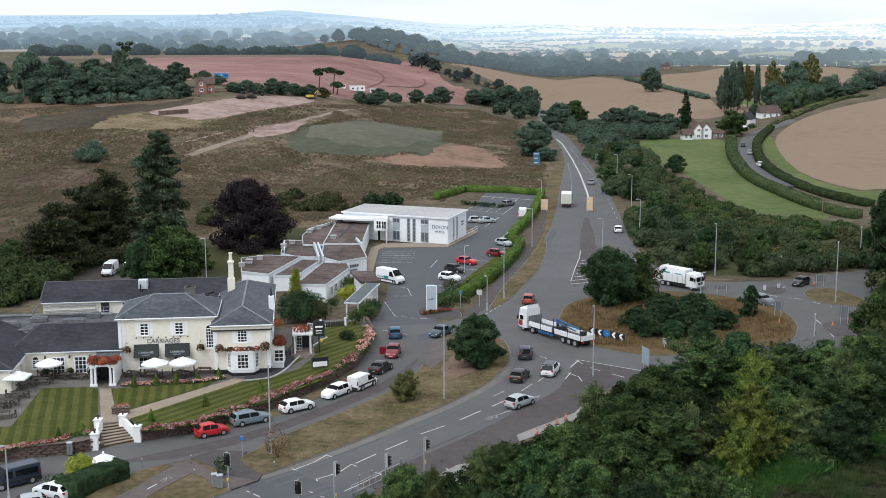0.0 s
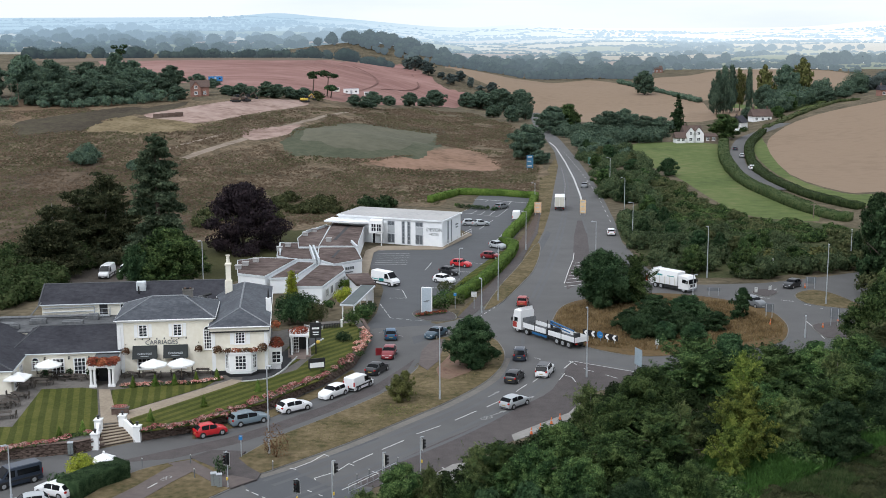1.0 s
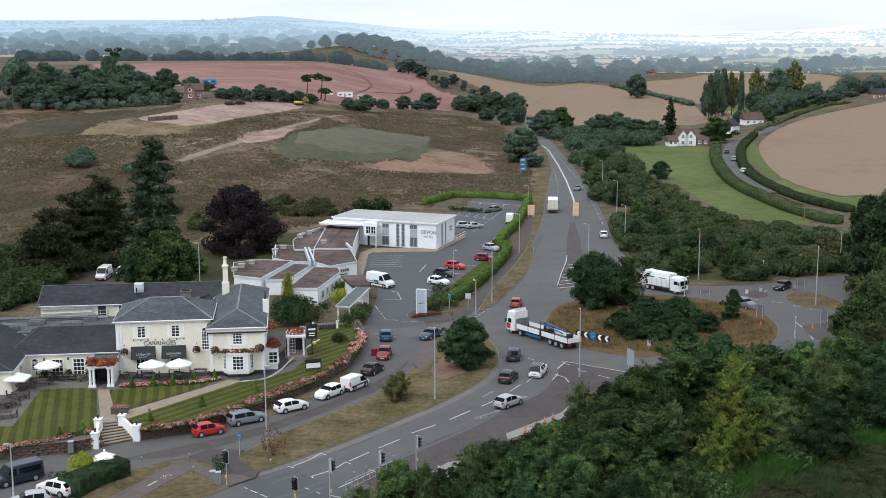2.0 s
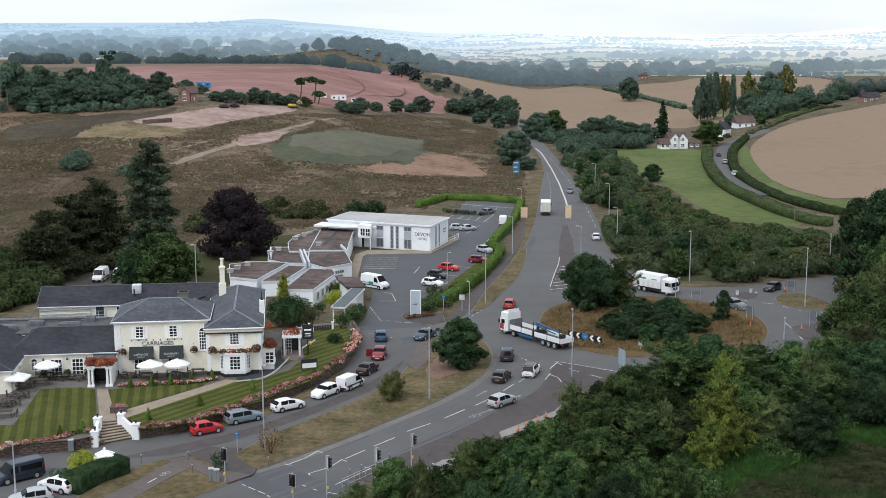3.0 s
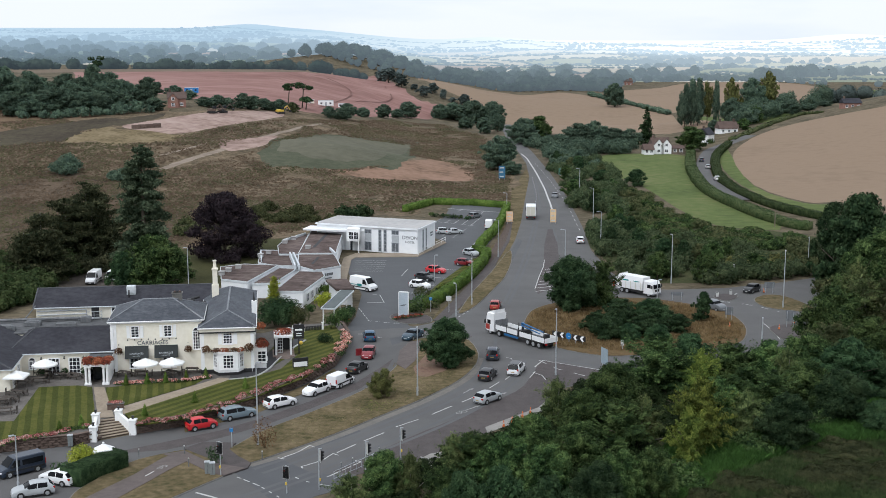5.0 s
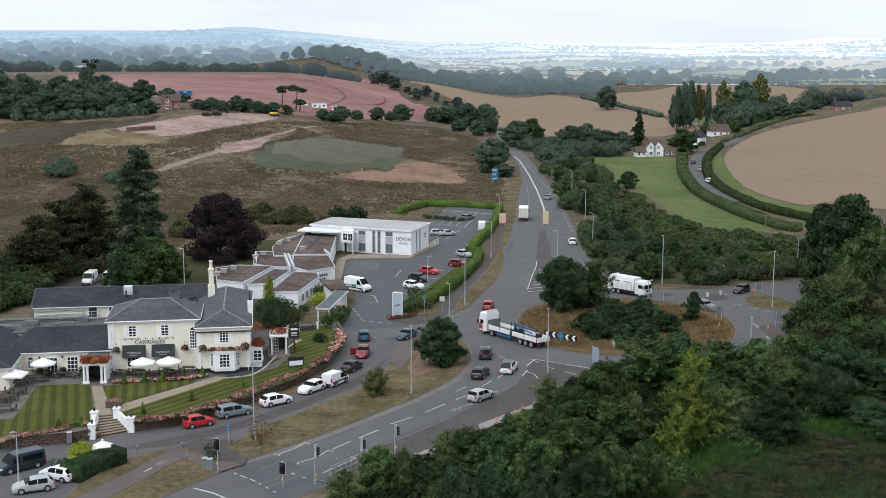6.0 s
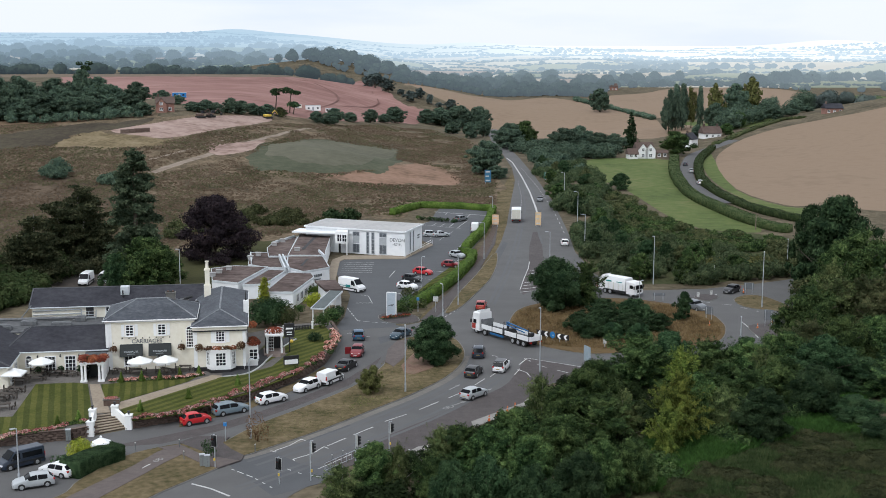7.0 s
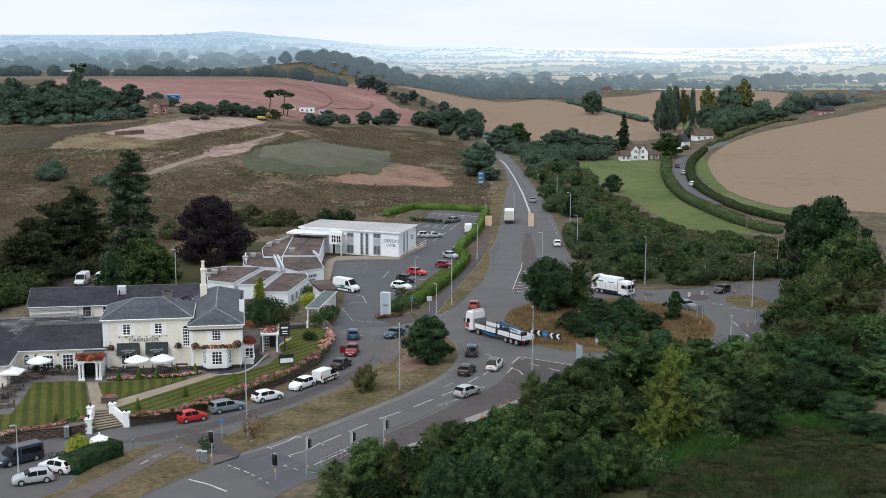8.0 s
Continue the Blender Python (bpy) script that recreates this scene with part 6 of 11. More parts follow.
    part("gable", Shape().add([(-12.6, 16.4, 5.95), (-12.6, 25.2, 5.95), (-12.6, 20.8, 7.8), (-12.4, 16.4, 5.95), (-12.4, 25.2, 5.95), (-12.4, 20.8, 7.8)], [(0, 2, 1), (3, 4, 5), (0, 3, 5, 2), (2, 5, 4, 1)]), CREAM, t)
    sash(t, -1.1, 16.4, 4.3, 1.5, 1.4, cols=2, rows=2)
    part("service_door", Shape().box(-4.7, -3.6, 16.3, 16.42, 3.9, 6.0, 0.02), BLACK, t, "dark open service doorway")
    st = Shape().box(-5.2, -3.2, 15.2, 16.3, 4.2, 4.28)
    for x, y in ((-5.2, 15.2), (-4.2, 15.2), (-3.2, 15.2), (-3.2, 16.2)):
        st.tube((x, y, 4.1), (x, y, 5.3), 0.035, n=5)
    for z in (4.8, 5.3):
        st.tube((-5.2, 15.2, z), (-3.2, 15.2, z), 0.03, n=5).tube((-3.2, 15.2, z), (-3.2, 16.2, z), 0.03, n=5)
    for i in range(5):
        st.box(-5.5 - i * 0.26, -5.24 - i * 0.26, 15.2, 16.2, 4.2 - i * 0.03, 4.24 - i * 0.03)
    part("fire_escape", st, STEEL, t, "grey steel escape landing with rails")
    pp = Shape()
    for z in (5.35, 4.75):
        pp.tube((-12.4, 16.2, z), (-5.4, 16.2, z + 0.1), 0.09, n=6)
    part("pipe", pp.tube((-5.4, 16.2, 5.45), (-5.4, 16.2, 4.5), 0.09, n=6), STEEL, t, "grey service pipes")
    # link with flat roof behind the low range
    part("wall", Shape().box(-24, 0, 8.0, 16.3, 0, 3.9), CREAM, t, "cream painted render")
    part("flat_roof", Shape().box(-24.2, 0, 7.9, 16.4, 3.9, 4.1, 0.04), FLATGREY, t, "grey flat roof with plant")
    for x, y, w, d, h in ((-9, 11, 2.8, 1.0, 0.5), (-13.5, 12, 2.2, 1.2, 0.6), (-18, 10, 3, 1.4, 0.5), (-6, 13.5, 1.5, 1.2, 0.7), (-21, 12.5, 1.6, 1.6, 0.9), (-15.5, 9.3, 1.2, 0.9, 0.6)):
        part("roof_plant", Shape().box(x, x + w, y, y + d, 4.1, 4.1 + h, 0.05).box(x + 0.2, x + w - 0.2, y + 0.2, y + d - 0.2, 4.1 + h, 4.2 + h), DULLSTEEL, t, "dull galvanised ventilation box")
    duct = Shape().tube((-22, 14.8, 4.5), (-6, 14.8, 4.5), 0.22, n=8).tube((-14, 14.8, 4.5), (-12.6, 16.3, 6.2), 0.1, n=6)
    part("duct", duct, DULLSTEEL, t, "long dull metal duct")
    # low front range
    part("wall", Shape().box(-11.8, 0, 0, 8, 0, 3.1), CREAM, t, "cream painted render")
    roof_with_trim(t, -13.5, 0.0, 0, 12, 3.15, 2.1, 3.0, 0.0, material=SLATE_DARK)
    for u, w in ((-10.4, 0.9), (-7.6, 1.5), (-4.9, 1.5), (-2.6, 1.2)):
        sash(t, u, 0, 0.15 if w > 1 else 0.9, w, 2.2 if w > 1 else 1.2, cols=3 if w > 1 else 2, rows=4, arch=w < 1)
    for u in (-9.2, -6.2, -3.7):
        part("wall_lamp", Shape().box(u - 0.08, u + 0.08, -0.3, 0, 2.5, 2.55).ball((u, -0.28, 2.35), 0.14, 6, 4), BLACK, t, "black wall lantern")
        flowers(t, u, -0.55, 0.55, 0.45, 0.4, 0.5, int(-u * 9), L_DARK, name="tub_plant")
    # end range that comes forward
    part("wall", Shape().box(-25, -11.8, -7.5, 8, 0, 3.0), CREAM, t, "cream painted render")
    roof_with_trim(t, -25, -11.8, -7.5, 10, 3.05, 2.6, 4.2, 1.0, "y", material=SLATE_DARK)
    for y in (-5.5, -2.2):
        sash(t, -11.8, y, 0.2, 1.5, 2.1, 90, 3, 3)
    # front porch
    po = part("front_porch", Shape().box(-2.9, 0.3, -5.9, 0, 2.45, 2.75, 0.05), WHITE, t, "white flat porch roof")
    for x, y in ((-2.65, -5.65), (0.05, -5.65), (-2.2, -5.65), (-0.4, -5.65), (-2.65, -3.0), (0.05, -3.0)):
        part("column", Shape().tube((x, y, 0), (x, y, 2.45), 0.17, 0.14, 10).box(x - 0.22, x + 0.22, y - 0.22, y + 0.22, 0, 0.25).box(x - 0.22, x + 0.22, y - 0.22, y + 0.22, 2.28, 2.45), WHITE, po)
    part("side_panel", Shape().box(-2.85, -2.75, -5.4, 0, 0, 2.45).box(0.1, 0.2, -5.4, 0, 0, 2.45), WHITE, po)
    part("porch_door", Shape().box(-2.1, -0.5, -3.1, -3.0, 0, 2.4), GLASS, po, "dark glazed entrance door")
    part("porch_top", Shape().box(-2.8, 0.2, -5.75, 0, 2.75, 2.82, 0.02), FLATGREY, po, "dark felt porch top")
    for i, (u, v) in enumerate(((-2.4, -5.4), (-1.3, -5.5), (-0.2, -5.4), (-2.5, -4.2), (0.0, -4.2), (-1.2, -4.6))):
        flowers(t, u, v, 3.05, 0.75, 0.7, 0.55 if v < -5 else 0.4, 60 + i, L_RED, name="flower_trough")
    # chimneys
    ch = part("chimney", Shape().box(12.9, 13.9, 15.2, 16.2, 6, 8.8, 0.03).box(13.05, 13.75, 15.35, 16.05, 8.8, 11.3, 0.03).box(12.95, 13.85, 15.25, 16.15, 11.0, 11.25, 0.03), CREAM, t, "tall slim cream chimney stack")
    part("chimney_pot", Shape().tube((13.4, 15.7, 11.3), (13.4, 15.7, 12.3), 0.27, 0.2, 8).tube((13.4, 15.7, 12.3), (13.4, 15.7, 12.45), 0.3, 0.3, 8), CREAM, ch)
    ch = part("chimney", Shape().box(7.9, 9.2, 5.4, 6.4, 7, 9.75, 0.03).box(7.8, 9.3, 5.3, 6.5, 9.6, 9.75, 0.02), KERB, t, "squat grey stone chimney")
    for k in (8.2, 8.9):
        part("chimney_pot", Shape().tube((k, 5.9, 9.75), (k, 5.9, 9.95), 0.15, 0.12, 7), TILE_RED, ch)
    part("roof_cowl", Shape().box(0.2, 1.5, 18.6, 19.6, 6.6, 8.3, 0.05).box(0.3, 1.4, 18.5, 18.62, 7.3, 8.2, 0.02), FASCIA, t, "white boxed roof cowl")
    part("flue", Shape().tube((0.6, 18.0, 6.2), (0.6, 18.0, 7.8), 0.12, n=6), BLACK, t)
    ch = part("chimney", Shape().box(18.8, 19.5, 5.2, 5.9, 5.5, 8.3, 0.03), WHITE, t, "small white stack at the eaves")
    part("finial", Shape().tube((19.15, 5.55, 8.3), (19.15, 5.55, 9.6), 0.16, 0.03, 6), BLACK, ch, "black iron finial")
    part("valley_plant", Shape().box(9.6, 10.8, 8.8, 9.8, 7.2, 8.0, 0.05).tube((10.2, 9.2, 8.0), (11.4, 9.4, 8.3), 0.2, n=8).tube((11.3, 8.8, 7.4), (12.1, 10.4, 7.3), 0.18, n=8), BLACK, t, "dark extractor plant in the roof valley")
    for x, y in ((0.35, -0.1), (11.9, -0.12), (18.8, -2.3)):
        part("downpipe", Shape().tube((x, y, 0.1), (x, y, 6.2), 0.05, n=6), WHITE, t, "white downpipe")
    return t


inn()


def flat_block(t, pts, h, roof_mat, wall_mat, over=0.35, z0=0.0, fascia=0.42):
    """A flat-roofed block: walls, a deep white fascia and a felt roof set inside it."""
    part("wall", Shape().prism(pts, z0, h - fascia + 0.02), wall_mat, t, "white painted wall")
    out, inn_ = inset(pts, -over), inset(pts, -over + 0.12)
    n = len(out)
    f = Shape()
    f.add([(x, y, h - fascia) for x, y in out] + [(x, y, h) for x, y in out] + [(x, y, h) for x, y in inn_] + [(x, y, h - 0.12) for x, y in inn_],
          [(i, (i + 1) % n, n + (i + 1) % n, n + i) for i in range(n)] + [(n + i, n + (i + 1) % n, 2 * n + (i + 1) % n, 2 * n + i) for i in range(n)]
          + [(2 * n + i, 2 * n + (i + 1) % n, 3 * n + (i + 1) % n, 3 * n + i) for i in range(n)] + [tuple(range(n - 1, -1, -1))])
    part("fascia", f, FASCIA, t, "deep off-white fascia board")
    r = part("roof", Shape().prism(inset(pts, -over + 0.11), h - 0.2, h - 0.1), roof_mat, t, "weathered felt flat roof")
    return r


def hotel():
    t = thing("hotel", "white rendered flat-roofed two-storey hotel block", "building")
    fl, fr, br, bl = [(-26.9, 268.7), (-4.1, 258.9), (-0.3, 271.2), (-23.0, 280.0)]
    part("wall", Shape().prism([fl, fr, br, bl], 0, 5.4), HOTELWHITE, t, "white rendered wall")
    out = inset([fl, fr, br, bl], -0.3)
    part("fascia", Shape().prism(out, 5.4, 5.72), HOTELWHITE, t, "white roof edge")
    part("roof", Shape().prism(inset(out, 0.25), 5.6, 5.79), FELTGREY, t, "pale grey membrane roof with seams")
    seams = Shape()
    for i in range(1, 9):
        a, b = Vector(out[0]).lerp(Vector(out[1]), i / 9), Vector(out[3]).lerp(Vector(out[2]), i / 9)
        seams.tube((a.x, a.y, 5.78), (b.x, b.y, 5.78), 0.025, n=4)
    part("roof_seam", seams, GREYPANEL, t)
    A, B, C = Vector(fl), Vector(fr), Vector(br)
    turn = math.degrees(math.atan2((B - A).y, (B - A).x))
    turn2 = math.degrees(math.atan2((C - B).y, (C - B).x))
    for f0, f1, z0, z1 in ((0.485, 0.55, 0.3, 2.3), (0.485, 0.55, 4.0, 5.0), (0.75, 0.82, 0.3, 2.4), (0.75, 0.82, 4.1, 5.1), (0.62, 0.648, 0.2, 5.1), (0.672, 0.7, 0.2, 5.1)):
        p = A.lerp(B, (f0 + f1) / 2)
        sash(t, p.x, p.y, z0, (B - A).length * (f1 - f0), z1 - z0, turn, 2 if f1 - f0 > 0.05 else 1, 1 if z1 - z0 < 3 else 6, GREYPANEL, sill=False, glass=HOTELGLASS)
    for f0, f1 in ((0.485, 0.55), (0.75, 0.82)):
        p = A.lerp(B, (f0 + f1) / 2)
        w = (B - A).length * (f1 - f0)
        part("spandrel_panel", Shape().box(-w / 2, w / 2, -0.05, 0.02, 2.4, 4.0, 0.01).moved(pose(p.x, p.y, 0, 0, 0, turn)), GREYPANEL, t, "grey cladding panel")
    for f in (0.3, 0.48):
        p = B.lerp(C, f)
        sash(t, p.x, p.y, 0.3, 0.6, 4.8, turn2, 1, 6, GREYPANEL, sill=False, glass=HOTELGLASS)
    for body, size, z in (("DEVON", 1.08, 3.3), ("HOTEL", 0.72, 2.45)):
        p = A.lerp(B, 0.925)
        ob = new("lettering", text_mesh(body, size))
        ob.parent = t
        ob.matrix_basis = pose(p.x + 0.02, p.y - 0.04, z, 90, 0, turn)
        tagged(ob, "grey hotel lettering")
    p = B.lerp(C, 0.78)
    part("sign_mark", Shape().box(-0.9, 0.9, -0.05, 0, 3.4, 3.7).box(-0.7, 0.7, -0.05, 0, 2.8, 3.1).moved(pose(p.x, p.y, 0, 0, 0, turn2)), GREYTEXT, t, "grey lettering shown as bars")
    # glazed corner and lower link
    e0, e1 = A.lerp(B, 0.33), A.lerp(B, 0.44)
    g = part("glazed_corner", Shape().prism([(e0.x, e0.y), (e0.x - 0.4, e0.y - 3.2), (e1.x, e1.y - 3.2), (e1.x, e1.y)], 2.6, 5.3), WHITE, t, "white framed upper bay")
    for k in (0.3, 0.75):
        q = e0.lerp(e1, k)
        sash(t, q.x - 0.1, q.y - 3.3, 3.0, 1.2, 1.7, turn, 2, 2, WHITE, sill=False)
    part("post", Shape().tube((e1.x - 0.2, e1.y - 3.0, 0), (e1.x - 0.2, e1.y - 3.0, 2.6), 0.12, n=8), WHITE, t, "white canopy post")
    part("doorway", Shape().box(e0.x + 0.2, e1.x - 0.6, e0.y - 0.3, e0.y - 0.15, 0, 2.3), GLASS, t, "dark glazed entrance")
    s = Shape().prism([(-29.8, 266.3), (-22.8, 264.0), (-16.1, 263.9), (-17.0, 266.7), (-28.5, 271.4)], 4.35, 4.7)
    part("canopy", s, HOTELWHITE, t, "white projecting canopy edge")
    # paved strip along the front
    slab("pavement_hotel", [(-19.4, 228.1), (-19.9, 254.8), (-17.7, 260.4), (-4.8, 260.4), (1.4, 278.1), (2.3, 274.9), (-4.1, 256.2), (-17.3, 255.5), (-18.1, 252.7), (-17.4, 227.0)], 0.16, BUFF, "buff paved strip along the hotel front", "pavement", 0.15)
    # rail beside the ramp
    rail = Shape()
    a, b = Vector((-3.9, 258.3)), Vector((2.1, 277.3))
    for k in range(7):
        p = a.lerp(b, k / 6)
        rail.tube((p.x, p.y, 0), (p.x, p.y, 1.05), 0.04, n=5)
    for z in (0.55, 1.05):
        rail.tube((a.x, a.y, z), (b.x, b.y, z), 0.04, n=5)
    single("railing", rail, WHITE, "white tubular railing beside the ramp", "railing")


hotel()


def annexe():
    """Low ranges with brown felt roofs between hotel and inn."""
    t = thing("hotel_annexe", "low white hotel ranges with brown felt roofs", "building")
    rows = [
        ([(-28.4, 273.2), (-21.2, 273.2), (-20.6, 246.0), (-20.3, 240.6), (-27.9, 240.6)], 3.6), ([(-27.8, 240.2), (-21.3, 243.4), (-18.4, 227.5), (-23.0, 222.8), (-26.6, 227.6)], 3.4),
        ([(-33.1, 262.8), (-28.9, 269.6), (-28.2, 242.5), (-32.1, 242.5), (-33.7, 253.0)], 3.1), ([(-36.7, 248.5), (-32.3, 248.2), (-32.0, 242.2), (-28.2, 242.2), (-27.0, 230.3), (-31.1, 230.3), (-35.1, 233.9)], 2.9),
        ([(-39.0, 214.5), (-33.9, 211.9), (-30.6, 228.7), (-37.3, 229.9), (-41.3, 226.9)], 3.3), ([(-33.2, 212.9), (-29.3, 213.4), (-26.9, 227.6), (-30.3, 228.4)], 2.8),
        ([(-28.1, 204.4), (-23.1, 204.4), (-20.7, 218.8), (-21.6, 223.0), (-25.9, 223.6)], 3.1),
    ]
    for i, (pts, h) in enumerate(rows):
        r = flat_block(t, pts, h, FELT, HOTELWHITE, 0.08)
        c = ccw(pts)
        s = Shape()
        a, b, d, e = (Vector(c[k]) for k in (0, 1, 2, -1))
        for k in range(1, 6):
            p, q = a.lerp(e, k / 6), b.lerp(d, k / 6)
            part("felt_seam", Shape().tube((p.x, p.y, h - 0.1), (q.x, q.y, h - 0.1), 0.025, n=4), FELT, r, "raised felt seam")
    # windows of the end range
    a, b = Vector((-23.0, 205.0)), Vector((-20.6, 218.8))
    turn = math.degrees(math.atan2((b - a).y, (b - a).x))
    for k in (0.15, 0.35, 0.55, 0.75, 0.92):
        p = a.lerp(b, k)
        sash(t, p.x + 0.04, p.y, 0.7, 1.5, 1.5, turn, 2, 1, WHITE, sill=False, glass=HOTELGLASS)
    for x, y, z in ((-32.6, 256.5, 3.1), (-31.3, 261.5, 3.1), (-37.7, 225.7, 3.3), (-39.0, 222.2, 3.3), (-39.7, 218.9, 3.3), (-26.6, 246.4, 3.6), (-34.4, 243.8, 3.0), (-35.5, 239.8, 3.0)):
        part("roof_vent", Shape().box(x - 0.5, x + 0.5, y - 0.5, y + 0.5, z - 0.15, z + 0.6, 0.06).box(x - 0.6, x + 0.6, y - 0.6, y + 0.6, z + 0.5, z + 0.62, 0.02), FELTGREY, t, "small pale roof vent")
    # white upstands and rails between the roofs
    for p, q, z, w in (((-29.7, 240.9), (-26.9, 226.0), 3.75, 0.16), ((-29.0, 240.9), (-26.2, 226.4), 3.75, 0.16), ((-21.9, 244.9), (-20.2, 238.2), 4.0, 0.16), ((-33.4, 258.0), (-29.4, 268.4), 3.5, 0.1), ((-36.3, 246.0), (-34.6, 234.6), 3.35, 0.12)):
        p, q = Vector(p), Vector(q)
        n = (q - p).normalized().orthogonal() * w
        part("roof_kerb", Shape().prism([tuple(p - n), tuple(q - n), tuple(q + n), tuple(p + n)], 2.8, z), FASCIA, t, "white raised roof kerb")
    for x, y, w, d in ((-25.9, 260, 0.7, 24), (-24.3, 233.5, 0.5, 8)):
        part("roof_gully", Shape().prism([(x, y - d / 2), (x + w, y - d / 2), (x + w + d * 0.06, y + d / 2), (x + d * 0.06, y + d / 2)], 3.0, 3.53 if y > 240 and x > -28 else 3.33 if x > -28 else 3.03), BLACKTOP, t, "dark wet gully in the felt")
    # entrance canopy
    c = thing("entrance_canopy", "low canopy with grey felt roof on white posts", "canopy")
    part("canopy_roof", Shape().prism([(-18.9, 191.8), (-16.5, 191.4), (-14.4, 206.4), (-16.8, 206.8)], 2.6, 2.84), FASCIA, c, "white canopy fascia")
    part("felt", Shape().prism(inset([(-18.9, 191.8), (-16.5, 191.4), (-14.4, 206.4), (-16.8, 206.8)], 0.14), 2.8, 2.87), GREENROOF, c, "grey-green felt")
    part("upper_roof", Shape().prism([(-20.2, 215.5), (-16.4, 216.1), (-14.3, 206.9), (-17.6, 206.9)], 2.6, 3.02), FELT, c, "brown felt roof")
    part("upper_wall", Shape().prism(inset([(-20.2, 215.5), (-16.4, 216.1), (-14.3, 206.9), (-17.6, 206.9)], 0.5), 0, 2.6), HOTELWHITE, c)
    for x, y in ([(-18.5, 192.1), (-16.7, 191.8), (-16.1, 196.6), (-15.4, 201.4), (-14.8, 205.8)]):
        part("post", Shape().tube((x, y, 0), (x, y, 2.62), 0.12, n=8), WHITE, c, "white canopy post")
    p = -20.6, 225.0
    k = Shape()
    for i in range(5):
        k.box(-1.4 + i * 0.55, -1.0 + i * 0.55, -0.06, 0, 1.9, 2.4)
    part("lettering", k.box(-0.9, 0.9, -0.06, 0, 1.3, 1.5).moved(pose(*p, 0, 0, 0, 46)), GREYTEXT, t, "grey lettering shown as bars")


annexe()


def cottage(name, label, x, y, turn, w, d, h, rise, wall, roof, gables=0, chim=1, base=0.0):
    """A small pitched-roof house with windows, door and chimney."""
    t = thing(name, label, "house", pose(x, y, H(x, y) + base, 0, 0, turn))
    part("wall", Shape().box(0, w, 0, d, -1, h), wall, t)
    part("gable", Shape().add([(0, 0, h), (0, d, h), (0, d / 2, h + rise), (w, 0, h), (w, d, h), (w, d / 2, h + rise)], [(0, 2, 1), (3, 4, 5)]), wall, t)
    s = Shape()
    hip_roof(s, 0, w, 0, d, h, rise + 0.1, 0, 0)
    r = part("roof", s, roof, t, "pitched tiled roof")
    for k in range(chim):
        u = w * (0.12 + 0.76 * k)
        part("chimney", Shape().box(u - 0.4, u + 0.4, d / 2 - 0.4, d / 2 + 0.4, h, h + rise + 1.2, 0.04), BRICK, r, "brick chimney")
    n = max(2, int(w / 3))
    for i in range(n):
        u = w * (i + 0.5) / n
        sash(t, u, 0, 0.8, 1.2, 1.3, 0, 2, 2)
        if h > 4:
            sash(t, u, 0, 3.3, 1.2, 1.2, 0, 2, 2)
    for k in range(gables):
        u = w * (0.28 + 0.45 * k)
        part("front_gable", Shape().add([(u - 2.2, -1.8, -1), (u + 2.2, -1.8, -1), (u + 2.2, -1.8, h - 0.3), (u, -1.8, h + rise * 0.85), (u - 2.2, -1.8, h - 0.3),
             (u - 2.2, d / 2, -1), (u + 2.2, d / 2, -1), (u + 2.2, d / 2, h - 0.3), (u, d / 2, h + rise * 0.85), (u - 2.2, d / 2, h - 0.3)],
            [(0, 1, 2, 3, 4), (1, 6, 7, 2), (0, 4, 9, 5)]), wall, t)
        part("gable_roof", Shape().add([(u - 2.5, -2.1, h - 0.7), (u, -2.1, h + rise * 0.92), (u + 2.5, -2.1, h - 0.7), (u - 2.5, d / 2, h - 0.7), (u, d / 2, h + rise * 0.92), (u + 2.5, d / 2, h - 0.7)], [(0, 1, 4, 3), (1, 2, 5, 4)]), roof, t)
        sash(t, u, -1.8, 0.7, 1.4, 1.3, 0, 2, 2)
        sash(t, u, -1.8, 3.2, 1.2, 1.2, 0, 2, 2)
    return t


cottage("cottage", "white rendered gabled cottage with a tiled roof", 91.2, 509.1, 6, 7.2, 6.0, 4.0, 2.6, WHITE, TILE_RED, 2, 1)
cottage("outbuilding", "white low gabled outbuilding beside the cottage", 87.0, 504.8, 6, 3.9, 5, 2.1, 2.2, WHITE, TILE_RED, 0, 0)
cottage("shed", "orange-brown timber shed beside the cottage", 99.3, 508.9, 6, 5.0, 4, 2.4, 1.0, WOOD, TILE_RED, 0, 0)
cottage("house", "white gabled house on the lane", 123.0, 547.9, 55, 7, 5.5, 4, 2.8, WHITE, SLATE_DARK, 0, 1)
cottage("house", "red-roofed house among trees by the lane", 136.8, 584.5, 8, 9, 7, 2.7, 3.2, WHITE, TILE_RED, 0, 2)
cottage("house", "small red brick house on the hill", -113.8, 517.7, 12, 7.5, 7, 3.8, 2.6, HOUSEBRICK, TILE_RED, 1, 1)
cottage("house", "far pale farmhouse beyond the fields", 440.0, 1392.0, 5, 12, 8, 5, 3, WHITE, SLATE_DARK, 0, 1)
cottage("house", "far brick house in the valley trees", 182.0, 1200.0, 10, 11, 7, 3.6, 3, HOUSEBRICK, TILE_RED, 0, 1)
cottage("bungalow", "far low house on the hillside", 204.9, 611.4, 5, 9, 6, 3, 2.2, HOUSEBRICK, SLATE_DARK, 0, 1)


